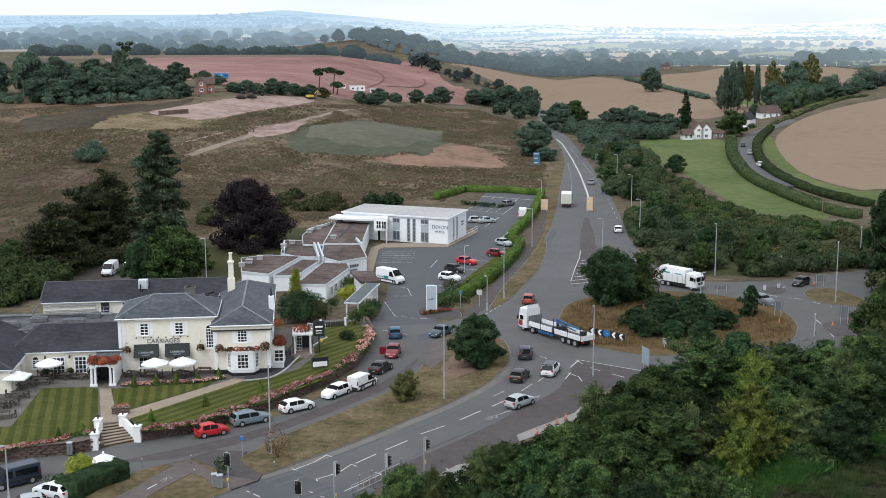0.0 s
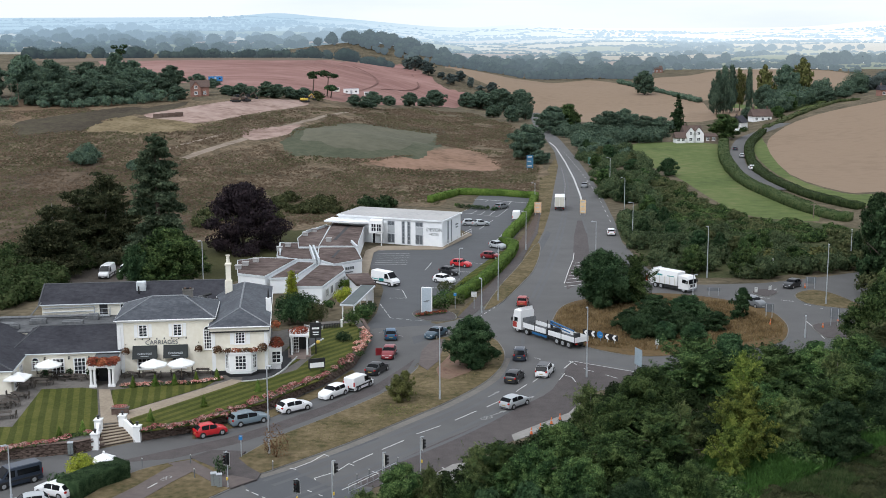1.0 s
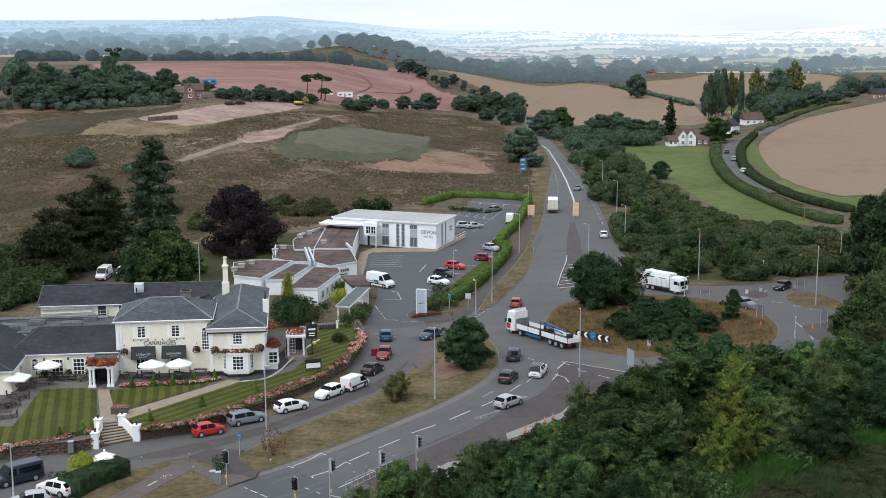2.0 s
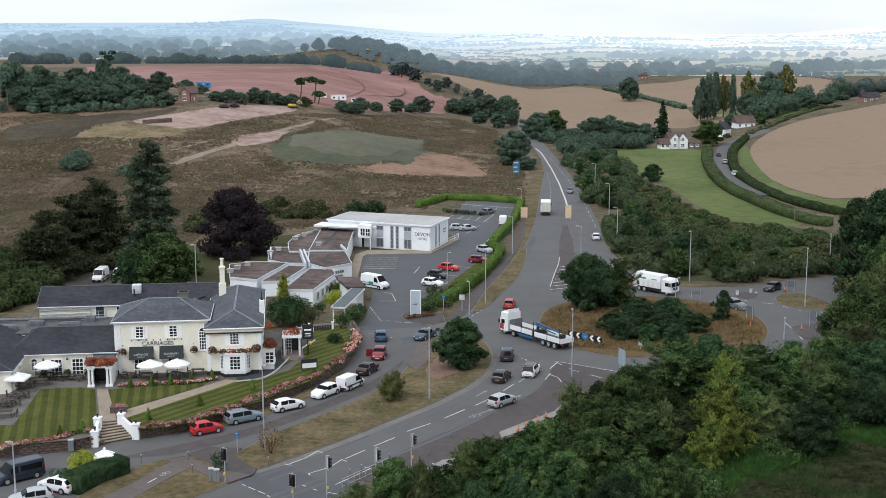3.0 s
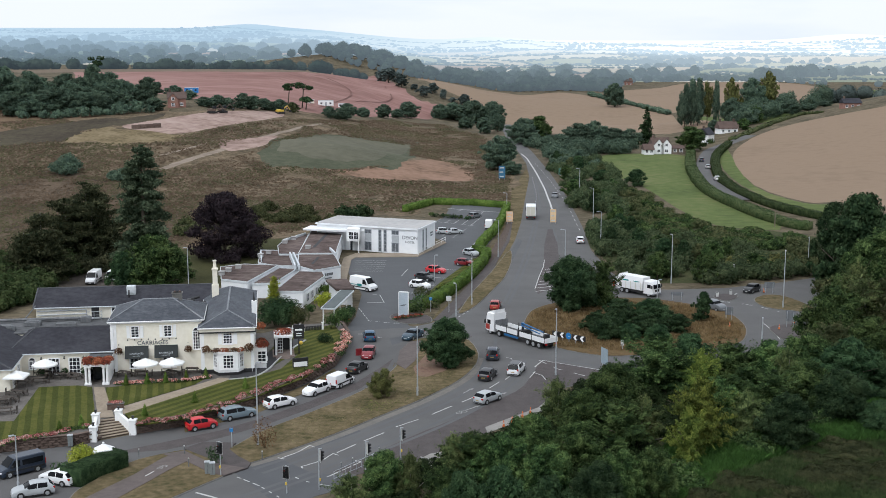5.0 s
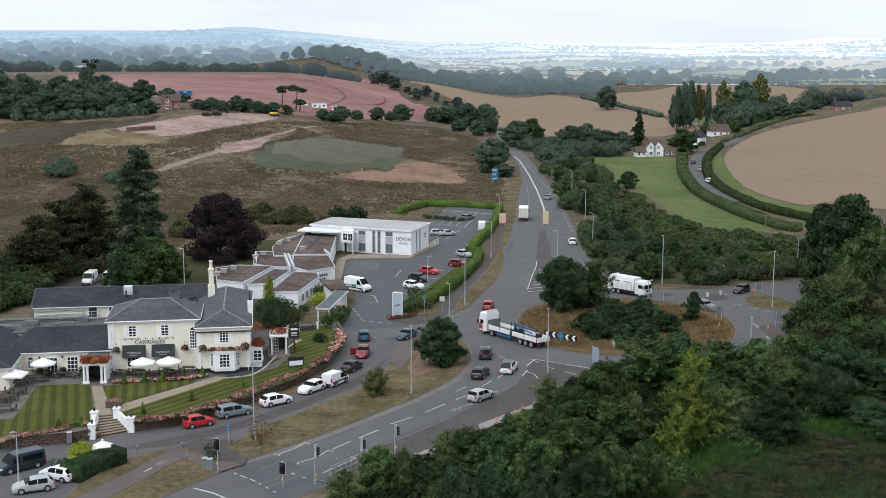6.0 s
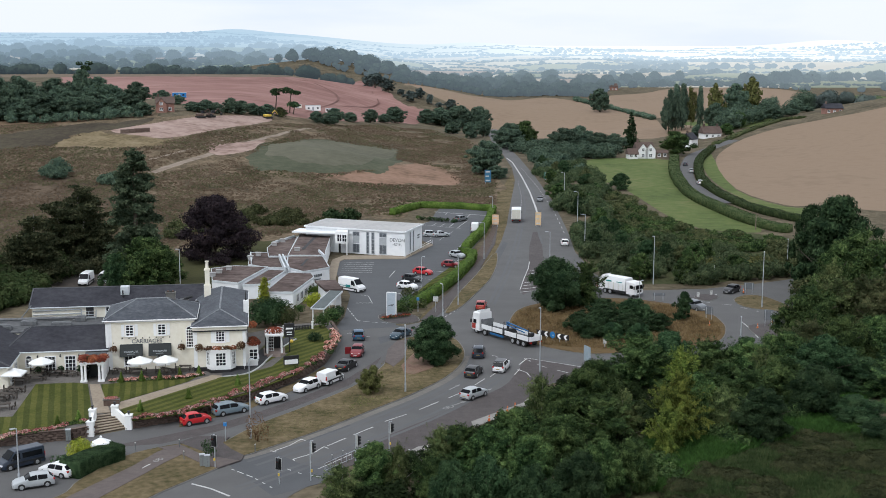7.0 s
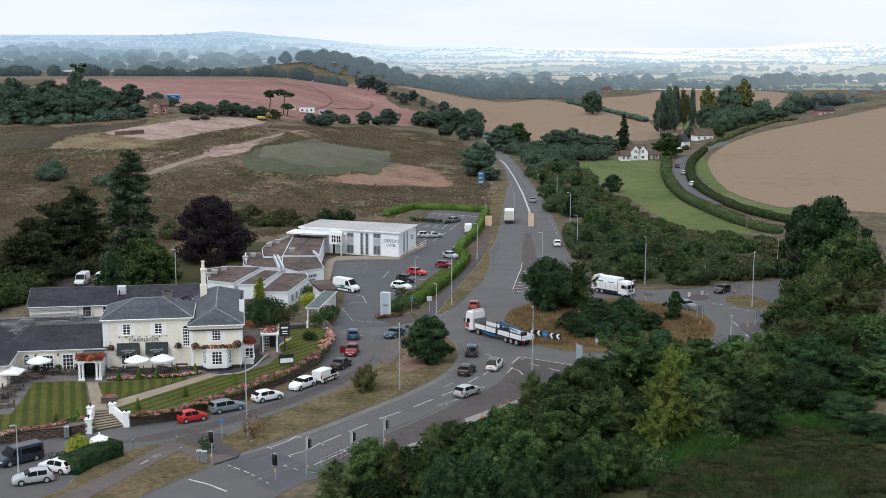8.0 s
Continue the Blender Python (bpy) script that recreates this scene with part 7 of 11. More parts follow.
def site_things():
    """Cabins, containers and machines on the earthworks up the hill."""
    for label, x, y, w, d, h, material in (("blue steel container on the earthworks", -125.7, 628.5, 7, 3, 2.6, BLUE), ("white site cabin at the field edge", -58.6, 647.6, 8, 3, 2.8, WHITE),
            ("white site cabin beside the hedge", -51.0, 662.0, 4, 2.5, 2.2, WHITE), ("pale site cabin by the pines", -66.0, 640.0, 4, 2.5, 2.0, CREAM)):
        t = thing("site_cabin", label, "cabin", pose(x, y, H(x, y), 0, 0, 8), "site cabins")
        part("body", Shape().box(-w / 2, w / 2, -d / 2, d / 2, 0.1, h, 0.06), material, t)
        part("roof", Shape().box(-w / 2 - 0.1, w / 2 + 0.1, -d / 2 - 0.1, d / 2 + 0.1, h, h + 0.12, 0.03), GREYPANEL, t)
        part("door", Shape().box(-0.5, 0.5, -d / 2 - 0.04, -d / 2, 0.2, 2.1), GREYPANEL, t)
        for u in (-w * 0.3, w * 0.3):
            part("window", Shape().box(u - 0.5, u + 0.5, -d / 2 - 0.03, -d / 2, 1.1, 1.9), GLASS, t)
    for label, x, y, material in (("yellow excavator on the earthworks", -69.7, 544.2, YELLOW), ("red excavator on the pale soil", -92.9, 505.2, BRICK), ("red dumper on the pale soil", -89.6, 510.7, BRICK)):
        t = thing("excavator", label, "excavator", pose(x, y, H(x, y), 0, 0, 30), "site machines")
        for v in (-1.1, 1.1):
            part("track", Shape().box(-1.9, 1.9, v - 0.3, v + 0.3, 0, 0.8, 0.2), RUBBER, t, "black rubber track")
        part("body", Shape().box(-1.7, 1.3, -1.2, 1.2, 0.9, 1.9, 0.15), material, t)
        c = part("cab", Shape().box(0.1, 1.5, -1.2, -0.1, 1.9, 3.0, 0.08), GLASS, t, "glazed cab")
        part("boom", Shape().tube((1.2, 0.4, 1.6), (3.6, 0.4, 3.6), 0.22, 0.16, 6).tube((3.6, 0.4, 3.6), (5.0, 0.4, 1.6), 0.16, 0.12, 6), material, t)
        part("bucket", Shape().box(4.5, 5.3, 0.0, 0.8, 0.7, 1.6, 0.1), BLACK, t)
    for x, y in ([(-112.5, 455.1), (-110.3, 456.4), (-107.9, 457.8), (-105.5, 459.4)]):
        t = thing("timber_stack", "stack of reddish building blocks on the soil", "stack", pose(x, y, H(x, y), 0, 0, 12), "block stacks")
        part("pallet", Shape().box(-1.6, 1.6, -0.8, 0.8, 0, 0.2), WOOD, t)
        part("block_pack", Shape().box(-1.5, 1.5, -0.75, 0.75, 0.2, 1.5, 0.04), BRICK, t)


site_things()

# ---- vehicles ----
def car_paint(name, c, rough=0.28, metal=0.0):
    return mat("paint_" + name, tuple(k * 0.94 for k in c), c, s1=0.6, s2=3, rough=rough, metal=metal, spec=0.6)


PAINT = {n: car_paint(n, c) for n, c in dict(red=(0.5, 0.02, 0.025), white=(0.8, 0.8, 0.8), silver=(0.4, 0.42, 0.43), grey=(0.14, 0.15, 0.16), black=(0.015, 0.016, 0.018),
         blue=(0.012, 0.07, 0.14), steelblue=(0.17, 0.22, 0.25), slate=(0.025, 0.055, 0.08), darkred=(0.2, 0.015, 0.02), navy=(0.02, 0.03, 0.05), cream=(0.6, 0.58, 0.5), brick=(0.35, 0.04, 0.03)).items()}


PLATE = mat("yellow_plate", (0.34, 0.25, 0.07), (0.42, 0.31, 0.1), rough=0.5)


def wheel(parent, x, y, r=0.32, w=0.22):
    t = part("wheel", Shape().tube((x, y - w / 2, r), (x, y + w / 2, r), r, n=16), RUBBER, parent, "black rubber tyre")
    side = 1 if y > 0 else -1
    part("rim", Shape().tube((x, y + side * w * 0.4, r), (x, y + side * (w / 2 + 0.015), r), r * 0.66, r * 0.6, 12), ALLOY, t, "metal wheel rim")


TOPLINES = {
    "hatch": ((0, 0.42), (0.012, 0.6), (0.03, 0.675), (0.125, 0.925), (0.2, 0.975), (0.38, 1.0), (0.5, 0.985), (0.575, 0.935), (0.7, 0.7), (0.8, 0.655), (0.91, 0.58), (0.97, 0.5), (1, 0.36)),
    "estate": ((0, 0.42), (0.01, 0.6), (0.022, 0.66), (0.075, 0.93), (0.12, 0.975), (0.38, 1.0), (0.52, 0.985), (0.59, 0.935), (0.7, 0.68), (0.8, 0.635), (0.91, 0.56), (0.97, 0.49), (1, 0.36)),
    "saloon": ((0, 0.42), (0.012, 0.62), (0.03, 0.675), (0.14, 0.715), (0.27, 0.93), (0.34, 0.985), (0.44, 1.0), (0.53, 0.98), (0.59, 0.93), (0.7, 0.69), (0.8, 0.645), (0.91, 0.57), (0.97, 0.5), (1, 0.36)),
    "suv": ((0, 0.42), (0.012, 0.58), (0.03, 0.66), (0.1, 0.93), (0.17, 0.98), (0.4, 1.0), (0.53, 0.985), (0.6, 0.935), (0.7, 0.72), (0.8, 0.69), (0.91, 0.63), (0.97, 0.55), (1, 0.38)),
}
SCREENS = {"hatch": (0.03, 0.125, 0.575, 0.7), "estate": (0.022, 0.075, 0.59, 0.7), "saloon": (0.14, 0.27, 0.59, 0.7), "suv": (0.012, 0.1, 0.6, 0.7)}


def car_model(name, label, paint, L=4.2, W=1.78, Hh=1.46, style="hatch", group="cars"):
    """A car pointing to +x: one smooth shell of painted and glazed faces, wheels, lamps, bumpers, mirrors, plates."""
    t = thing(name, label, "car", group=group)
    w, f, r, low = W / 2, L / 2, -L / 2, 0.2
    e = Hh / 1.46
    top = TOPLINES[style]
    r0, r1, w0, w1 = SCREENS[style]
    xs = sorted({round(u, 4) for u, _ in top} | {r1 + 0.05, 0.4, 0.415, 0.53, 0.64, 0.75, 0.86, 0.945, 0.99})
    plan = ((0, 0.8), (0.02, 0.88), (0.08, 0.96), (0.2, 1.0), (0.78, 1.0), (0.9, 0.95), (0.96, 0.86), (0.99, 0.74), (1, 0.62))
    rings = []
    for u in xs:
        zt, k = level(u, top) * Hh, level(u, plan) * w
        zb = min(zt - 0.02, (0.645 - 0.03 * u) * Hh)
        roof = k * (0.79 if zt > 0.9 * Hh else 0.79 + 0.13 * min(1, (0.9 * Hh - zt) / (0.22 * Hh)))
        half = [(k * 0.9, low), (k * 0.985, low + 0.1), (k, low + (zb - low) * 0.45), (k * 0.985, low + (zb - low) * 0.82), (k * 0.945, zb),
                (max(roof, 0), zt - 0.07 * (zt - zb) - 0.012), (roof * 0.88, zt), (roof * 0.45, zt + 0.018), (0, zt + 0.022)]
        rings.append([(r + u * L, -y, z) for y, z in half] + [(r + u * L, y, z) for y, z in half[-2::-1]])
    n = len(rings[0])
    vs = [p for ring in rings for p in ring]
    pf, panes = [], {}
    for k in range(len(rings) - 1):
        u = (xs[k] + xs[k + 1]) / 2
        for i in range(n - 1):
            q = (k * n + i, k * n + i + 1, (k + 1) * n + i + 1, (k + 1) * n + i)[::-1]
            side, over = i in (4, 11), 5 <= i <= 10
            if over and r0 < u < r1:
                panes.setdefault(("rear_window", 0, 0), []).append(q)
            elif over and w0 < u < w1:
                panes.setdefault(("windscreen", 0, 0), []).append(q)
            elif side and r1 + 0.03 < u < w1 - 0.055 and not 0.4 < u < 0.415:
                panes.setdefault(("side_window", i, u > 0.41), []).append(q)
            else:
                pf.append(q)
    pf += [tuple(range(n)), tuple(range((len(rings) - 1) * n, len(rings) * n))[::-1]]
    part("body", Shape().add(vs, pf), PAINT[paint], t, "", True)
    for (kind, _, _), faces in panes.items():
        used = sorted({i for q in faces for i in q})
        part(kind, Shape().add([vs[i] for i in used], [tuple(used.index(i) for i in q) for q in faces]), CARGLASS, t, "dark tinted car glass", True)
    for s in (-1, 1):
        part("mirror", Shape().ball((r + 0.64 * L, s * (w + 0.06), 0.97 * e), 0.1, 6, 4, (0.8, 1, 0.7)), PAINT[paint], t)
        part("headlight", Shape().loft([[(f - 0.42, s * w * 0.9, 0.66 * e), (f - 0.42, s * w * 0.93, 0.78 * e), (f - 0.42, s * w * 0.7, 0.8 * e), (f - 0.42, s * w * 0.66, 0.68 * e)], [(f - 0.06, s * w * 0.72, 0.56 * e), (f - 0.08, s * w * 0.74, 0.68 * e), (f - 0.08, s * w * 0.45, 0.69 * e), (f - 0.06, s * w * 0.45, 0.58 * e)]]), CLEARLAMP, t, "clear headlight")
        part("tail_light", Shape().box(r + 0.0, r + 0.2, s * w * 0.76 - 0.11, s * w * 0.76 + 0.11, 0.7 * e, 0.92 * e, 0.03), REDLAMP, t, "red tail light")
        part("sill", Shape().box(r + 0.95, f - 1.0, s * w * 0.95 - 0.03, s * w * 0.95 + 0.03, low - 0.03, low + 0.1, 0.02), BLACK, t)
        for x in (r + 0.19 * L, f - 0.2 * L):
            part("wheel_arch", Shape().tube((x, s * (w - 0.16), 0.33), (x, s * (w + 0.004), 0.33), 0.37, n=18), BLACK, t, "dark wheel arch")
            wheel(t, x, s * (w - 0.07), 0.325)
    part("front_bumper", Shape().box(f - 0.2, f - 0.01, -w * 0.62, w * 0.62, low + 0.02, low + 0.16, 0.03), BLACK, t, "dark bumper trim")
    part("rear_bumper", Shape().box(r - 0.02, r + 0.12, -w * 0.72, w * 0.72, low + 0.02, low + 0.16, 0.03), BLACK, t, "dark bumper trim")
    part("grille", Shape().box(f - 0.1, f - 0.005, -w * 0.38, w * 0.38, 0.46 * e, 0.54 * e, 0.01), BLACK, t)
    part("front_plate", Shape().box(f, f + 0.012, -0.26, 0.26, low + 0.14, low + 0.25), LINE, t, "plain white plate")
    part("rear_plate", Shape().box(r - 0.02, r - 0.002, -0.25, 0.25, 0.5 * e, 0.5 * e + 0.1), PLATE, t, "plain yellow plate")
    if style in ("estate", "suv"):
        for s in (-1, 1):
            part("roof_rail", Shape().tube((r + 0.5 * L, s * w * 0.66, Hh + 0.03), (r + 0.16 * L, s * w * 0.66, Hh + 0.01), 0.025, n=5), ALLOY, t)
    return t


def van_model(name, label, paint, L=5.3, W=2.0, Hh=2.3, windows=False, stripe=None, group="vans"):
    """A panel van pointing to +x."""
    t = thing(name, label, "van", group=group)
    w, f, r, low = W / 2, L / 2, -L / 2, 0.25
    nose = Hh * 0.48
    rings = []
    for x, k, z in ((r, 0.93, Hh * 0.96), (r + 0.1, 0.97, Hh), (f - 2.0, 0.98, Hh), (f - 1.65, 0.97, Hh * 0.965), (f - 0.85, 0.97, nose * 1.14), (f - 0.3, 0.95, nose * 0.98), (f - 0.05, 0.86, nose * 0.82), (f, 0.8, nose * 0.6)):
        a, top = w * k, w * k * (0.86 if z > Hh * 0.9 else 0.92)
        rings.append([(x, -a, low), (x, -w * k, low + (z - low) * 0.5), (x, -top, z - 0.05), (x, -top * 0.85, z), (x, top * 0.85, z), (x, top, z - 0.05), (x, w * k, low + (z - low) * 0.5), (x, a, low)])
    part("body", Shape().loft(rings), PAINT[paint], t)
    g = Shape()
    za, zb2 = Hh * 0.94, nose * 1.18
    g.add([(f - 0.85, -w * 0.84, zb2), (f - 0.85, w * 0.84, zb2), (f - 1.6, w * 0.76, za), (f - 1.6, -w * 0.76, za)], [(0, 1, 2, 3)])
    g.moved(pose(0.03, 0, 0.02))
    part("windscreen", g, CARGLASS, t, "dark windscreen")
    for s in (-1, 1):
        q = [(f - 1.05, s * (w + 0.005), nose * 1.12), (f - 1.55, s * (w * 0.93), Hh * 0.87), (f - 2.15, s * (w * 0.93), Hh * 0.87), (f - 2.15, s * (w + 0.005), nose * 1.12)]
        part("side_window", Shape().add(q + [(x, y * 0.97, z) for x, y, z in q], [(0, 1, 2, 3) if s < 0 else (3, 2, 1, 0), (0, 4, 5, 1), (2, 6, 7, 3)]), CARGLASS, t, "dark side window")
        if windows:
            q = [(r + 0.3, s * (w + 0.005), Hh * 0.56), (r + 0.3, s * w * 0.93, Hh * 0.84), (f - 2.4, s * w * 0.93, Hh * 0.84), (f - 2.4, s * (w + 0.005), Hh * 0.56)]
            part("side_window", Shape().add(q, [(0, 1, 2, 3) if s > 0 else (3, 2, 1, 0)]), CARGLASS, t, "dark side window")
        part("mirror", Shape().box(f - 1.3, f - 1.15, s * (w + 0.14) - 0.1, s * (w + 0.14) + 0.1, nose * 1.1, nose * 1.1 + 0.3, 0.03), BLACK, t)
        part("headlight", Shape().box(f - 0.25, f - 0.01, s * w * 0.7 - 0.16, s * w * 0.7 + 0.16, nose * 0.58, nose * 0.8, 0.03), CLEARLAMP, t, "clear headlight")
        part("tail_light", Shape().box(r - 0.02, r + 0.05, s * w * 0.88 - 0.08, s * w * 0.88 + 0.08, 0.8, 1.35, 0.02), REDLAMP, t, "red tail light")
        part("side_trim", Shape().box(r + 0.2, f - 0.6, s * (w + 0.01) - 0.02, s * (w + 0.01) + 0.02, 0.6, 0.78, 0.01), BLACK, t)
        if stripe:
            part("livery", Shape().box(r + 0.4, 0.4, s * (w + 0.012) - 0.008, s * (w + 0.012) + 0.008, 1.0, 1.12).box(-0.6, f - 2.3, s * (w + 0.012) - 0.008, s * (w + 0.012) + 0.008, 0.84, 1.3), stripe, t, "coloured livery band")
        for x in (r + 0.95, f - 0.95):
            part("wheel_arch", Shape().tube((x, s * (w - 0.2), 0.36), (x, s * (w + 0.006), 0.36), 0.43, n=16), BLACK, t, "dark wheel arch")
            wheel(t, x, s * (w - 0.08), 0.35, 0.24)
    part("front_bumper", Shape().box(f - 0.15, f + 0.05, -w * 0.85, w * 0.85, low, low + 0.32, 0.04), BLACK, t, "dark bumper")
    part("rear_bumper", Shape().box(r - 0.06, r + 0.1, -w * 0.9, w * 0.9, low + 0.05, low + 0.3, 0.03), BLACK, t, "dark bumper")
    part("front_plate", Shape().box(f + 0.045, f + 0.06, -0.26, 0.26, low + 0.1, low + 0.21), LINE, t, "plain white plate")
    return t


def cab(t, x0, paint, W=2.5, Hh=3.0, low=0.55, L=2.1):
    """A lorry cab whose back stands at x0."""
    w, f = W / 2, x0 + L
    c = part("cab", Shape().loft([[(x0, -w, low), (x0, -w, Hh - 0.1), (x0, -w * 0.85, Hh), (x0, w * 0.85, Hh), (x0, w, Hh - 0.1), (x0, w, low)],
        [(f - 0.45, -w, low), (f - 0.45, -w, Hh - 0.2), (f - 0.45, -w * 0.85, Hh - 0.05), (f - 0.45, w * 0.85, Hh - 0.05), (f - 0.45, w, Hh - 0.2), (f - 0.45, w, low)],
        [(f, -w * 0.94, low), (f, -w * 0.94, low + 0.9), (f - 0.15, -w * 0.85, Hh - 0.5), (f - 0.15, w * 0.85, Hh - 0.5), (f, w * 0.94, low + 0.9), (f, w * 0.94, low)]]), PAINT[paint], t, "white lorry cab")
    part("windscreen", Shape().add([(f + 0.02, -w * 0.86, low + 1.0), (f + 0.02, w * 0.86, low + 1.0), (f - 0.12, w * 0.8, min(Hh - 0.6, low + 1.8)), (f - 0.12, -w * 0.8, min(Hh - 0.6, low + 1.8))], [(0, 1, 2, 3)]), CARGLASS, c, "dark windscreen")
    for s in (-1, 1):
        part("side_window", Shape().box(f - 1.3, f - 0.5, s * (w + 0.005) - 0.01, s * (w + 0.005) + 0.01, low + 1.1, min(Hh - 0.6, low + 1.75)), CARGLASS, c, "dark side window")
        part("headlight", Shape().box(f - 0.1, f + 0.03, s * w * 0.72 - 0.2, s * w * 0.72 + 0.2, low + 0.12, low + 0.35, 0.03), CLEARLAMP, c, "clear headlight")
        part("mirror", Shape().box(f - 0.2, f - 0.05, s * (w + 0.18) - 0.12, s * (w + 0.18) + 0.12, low + 1.1, low + 1.7, 0.03), BLACK, c)
    part("bumper", Shape().box(f - 0.25, f + 0.06, -w * 0.98, w * 0.98, low - 0.2, low + 0.1, 0.05), PAINT["grey"], c)
    part("grille", Shape().box(f - 0.02, f + 0.03, -w * 0.5, w * 0.5, low + 0.4, low + 0.85, 0.01), BLACK, c)
    return c


CRANEBLUE = mat("crane_blue", (0.015, 0.09, 0.22), (0.02, 0.12, 0.28), rough=0.5)


def flatbed(m):
    t = thing("flatbed_lorry", "white dropside flatbed lorry with a folded blue crane", "lorry", m)
    part("chassis", Shape().box(-8.0, 6.0, -0.45, 0.45, 0.6, 0.95, 0.03).box(-8.1, 3.6, -1.1, 1.1, 0.95, 1.1, 0.02), BLACK, t, "dark steel chassis")
    cab(t, 4.0, "white", Hh=3.5)
    part("fairing", Shape().loft([[(4.1, -1.1, 3.4), (4.1, 1.1, 3.4), (4.1, 1.0, 4.0), (4.1, -1.0, 4.0)], [(5.5, -0.95, 3.4), (5.5, 0.95, 3.4), (5.3, 0.8, 3.6), (5.3, -0.8, 3.6)]]), PAINT["white"], t, "white roof fairing")
    for s in (-1, 1):
        part("livery", Shape().box(5.0, 5.95, s * 1.256 - 0.006, s * 1.256 + 0.006, 0.75, 1.6), PAINT["brick"], t, "red livery panel")
    part("bed_floor", Shape().box(-8.2, 3.5, -1.2, 1.2, 1.1, 1.2), FLATGREY, t, "grey timber load bed")
    for y in (-1.25, 1.19):
        for x in ((-8.2, -2.3), (-1.7, 3.5)):
            part("dropside", Shape().box(x[0], x[1], y, y + 0.06, 1.05, 1.8, 0.015), PAINT["white"], t, "white dropside panel")
        part("side_guard", Shape().box(-2.0, 1.4, y, y + 0.05, 0.5, 0.85, 0.01), CRANEBLUE, t, "blue side guard")
        for x in (-2.05, 0.8, -5.2, -8.1):
            part("stanchion", Shape().box(x - 0.06, x + 0.06, y - 0.02, y + 0.08, 1.05, 2.3), BLACK, t)
    part("tailboard", Shape().box(-8.26, -8.2, -1.25, 1.25, 1.05, 1.8, 0.015), PAINT["white"], t, "white tailboard")
    part("headboard", Shape().box(3.5, 3.58, -1.25, 1.25, 1.1, 2.5, 0.02), DULLSTEEL, t)
    cr = part("crane_base", Shape().box(-2.4, -1.6, -0.9, 0.9, 1.2, 1.9, 0.05).tube((-2.0, 0.3, 1.9), (-2.0, 0.3, 2.9), 0.22, n=8), BLACK, t, "black crane base")
    part("crane_arm", Shape().box(-2.2, -1.8, 0.1, 0.5, 2.7, 3.0, 0.03).tube((-2.0, 0.3, 2.85), (-7.2, 0.6, 2.5), 0.14, 0.11, 6).tube((-2.0, 0.6, 2.6), (-6.6, 0.85, 2.2), 0.11, 0.09, 6), CRANEBLUE, cr, "blue folded crane arm")
    part("grab", Shape().box(-7.6, -7.0, -0.3, 0.5, 1.25, 2.2, 0.06), BLACK, cr)
    for s in (-1, 1):
        for x in (4.9, 2.7, -4.2, -5.5, -6.8):
            wheel(t, x, s * 1.05, 0.5, 0.36)
        part("tail_light", Shape().box(-8.3, -8.24, s * 1.0 - 0.2, s * 1.0 + 0.2, 0.75, 0.95), REDLAMP, t, "red tail light")


def refuse(m):
    t = thing("refuse_lorry", "white ribbed refuse collection lorry", "lorry", m)
    part("chassis", Shape().box(-4.4, 4.2, -0.45, 0.45, 0.6, 1.0, 0.03), BLACK, t, "dark chassis")
    cab(t, 2.6, "white", Hh=2.9)
    part("hopper_body", Shape().loft([[(-3.0, -1.2, 0.95), (-3.0, -1.25, 2.2), (-3.0, -1.0, 3.3), (-3.0, 1.0, 3.3), (-3.0, 1.25, 2.2), (-3.0, 1.2, 0.95)], [(2.3, -1.2, 0.95), (2.3, -1.25, 2.2), (2.3, -1.0, 3.3), (2.3, 1.0, 3.3), (2.3, 1.25, 2.2), (2.3, 1.2, 0.95)]]), PAINT["white"], t, "white ribbed body")
    r = Shape()
    for i in range(5):
        x = -2.6 + i * 1.1
        r.box(x, x + 0.1, -1.29, -1.2, 1.0, 2.4).box(x, x + 0.1, 1.2, 1.29, 1.0, 2.4)
    part("rib", r, PAINT["cream"], t)
    part("tail_hopper", Shape().loft([[(-4.6, -1.2, 0.9), (-4.6, -1.2, 2.1), (-4.6, 1.2, 2.1), (-4.6, 1.2, 0.9)], [(-3.0, -1.2, 0.7), (-3.0, -1.2, 3.5), (-3.0, 1.2, 3.5), (-3.0, 1.2, 0.7)]]), PAINT["white"], t, "white tail hopper")
    part("tail_marking", Shape().box(-4.64, -4.6, -1.1, 1.1, 1.0, 1.25), REDLAMP, t, "red reflective band")
    for s in (-1, 1):
        part("tail_panel", Shape().box(-4.5, -4.05, s * 1.206 - 0.008, s * 1.206 + 0.008, 0.95, 2.0), REDLAMP, t, "red tail panel")
        part("body_graphic", Shape().box(-2.2, -0.9, s * 1.225 - 0.01, s * 1.225 + 0.01, 2.35, 2.6).box(0.2, 1.6, s * 1.225 - 0.01, s * 1.225 + 0.01, 2.4, 2.55), TEAL, t, "teal printed graphic")
        part("side_guard", Shape().box(-0.5, 2.2, s * 1.1 - 0.03, s * 1.1 + 0.03, 0.5, 0.85), BLACK, t, "dark side guard")
    for s in (-1, 1):
        for x in (3.7, -1.2, -2.4):
            wheel(t, x, s * 1.05, 0.5, 0.36)


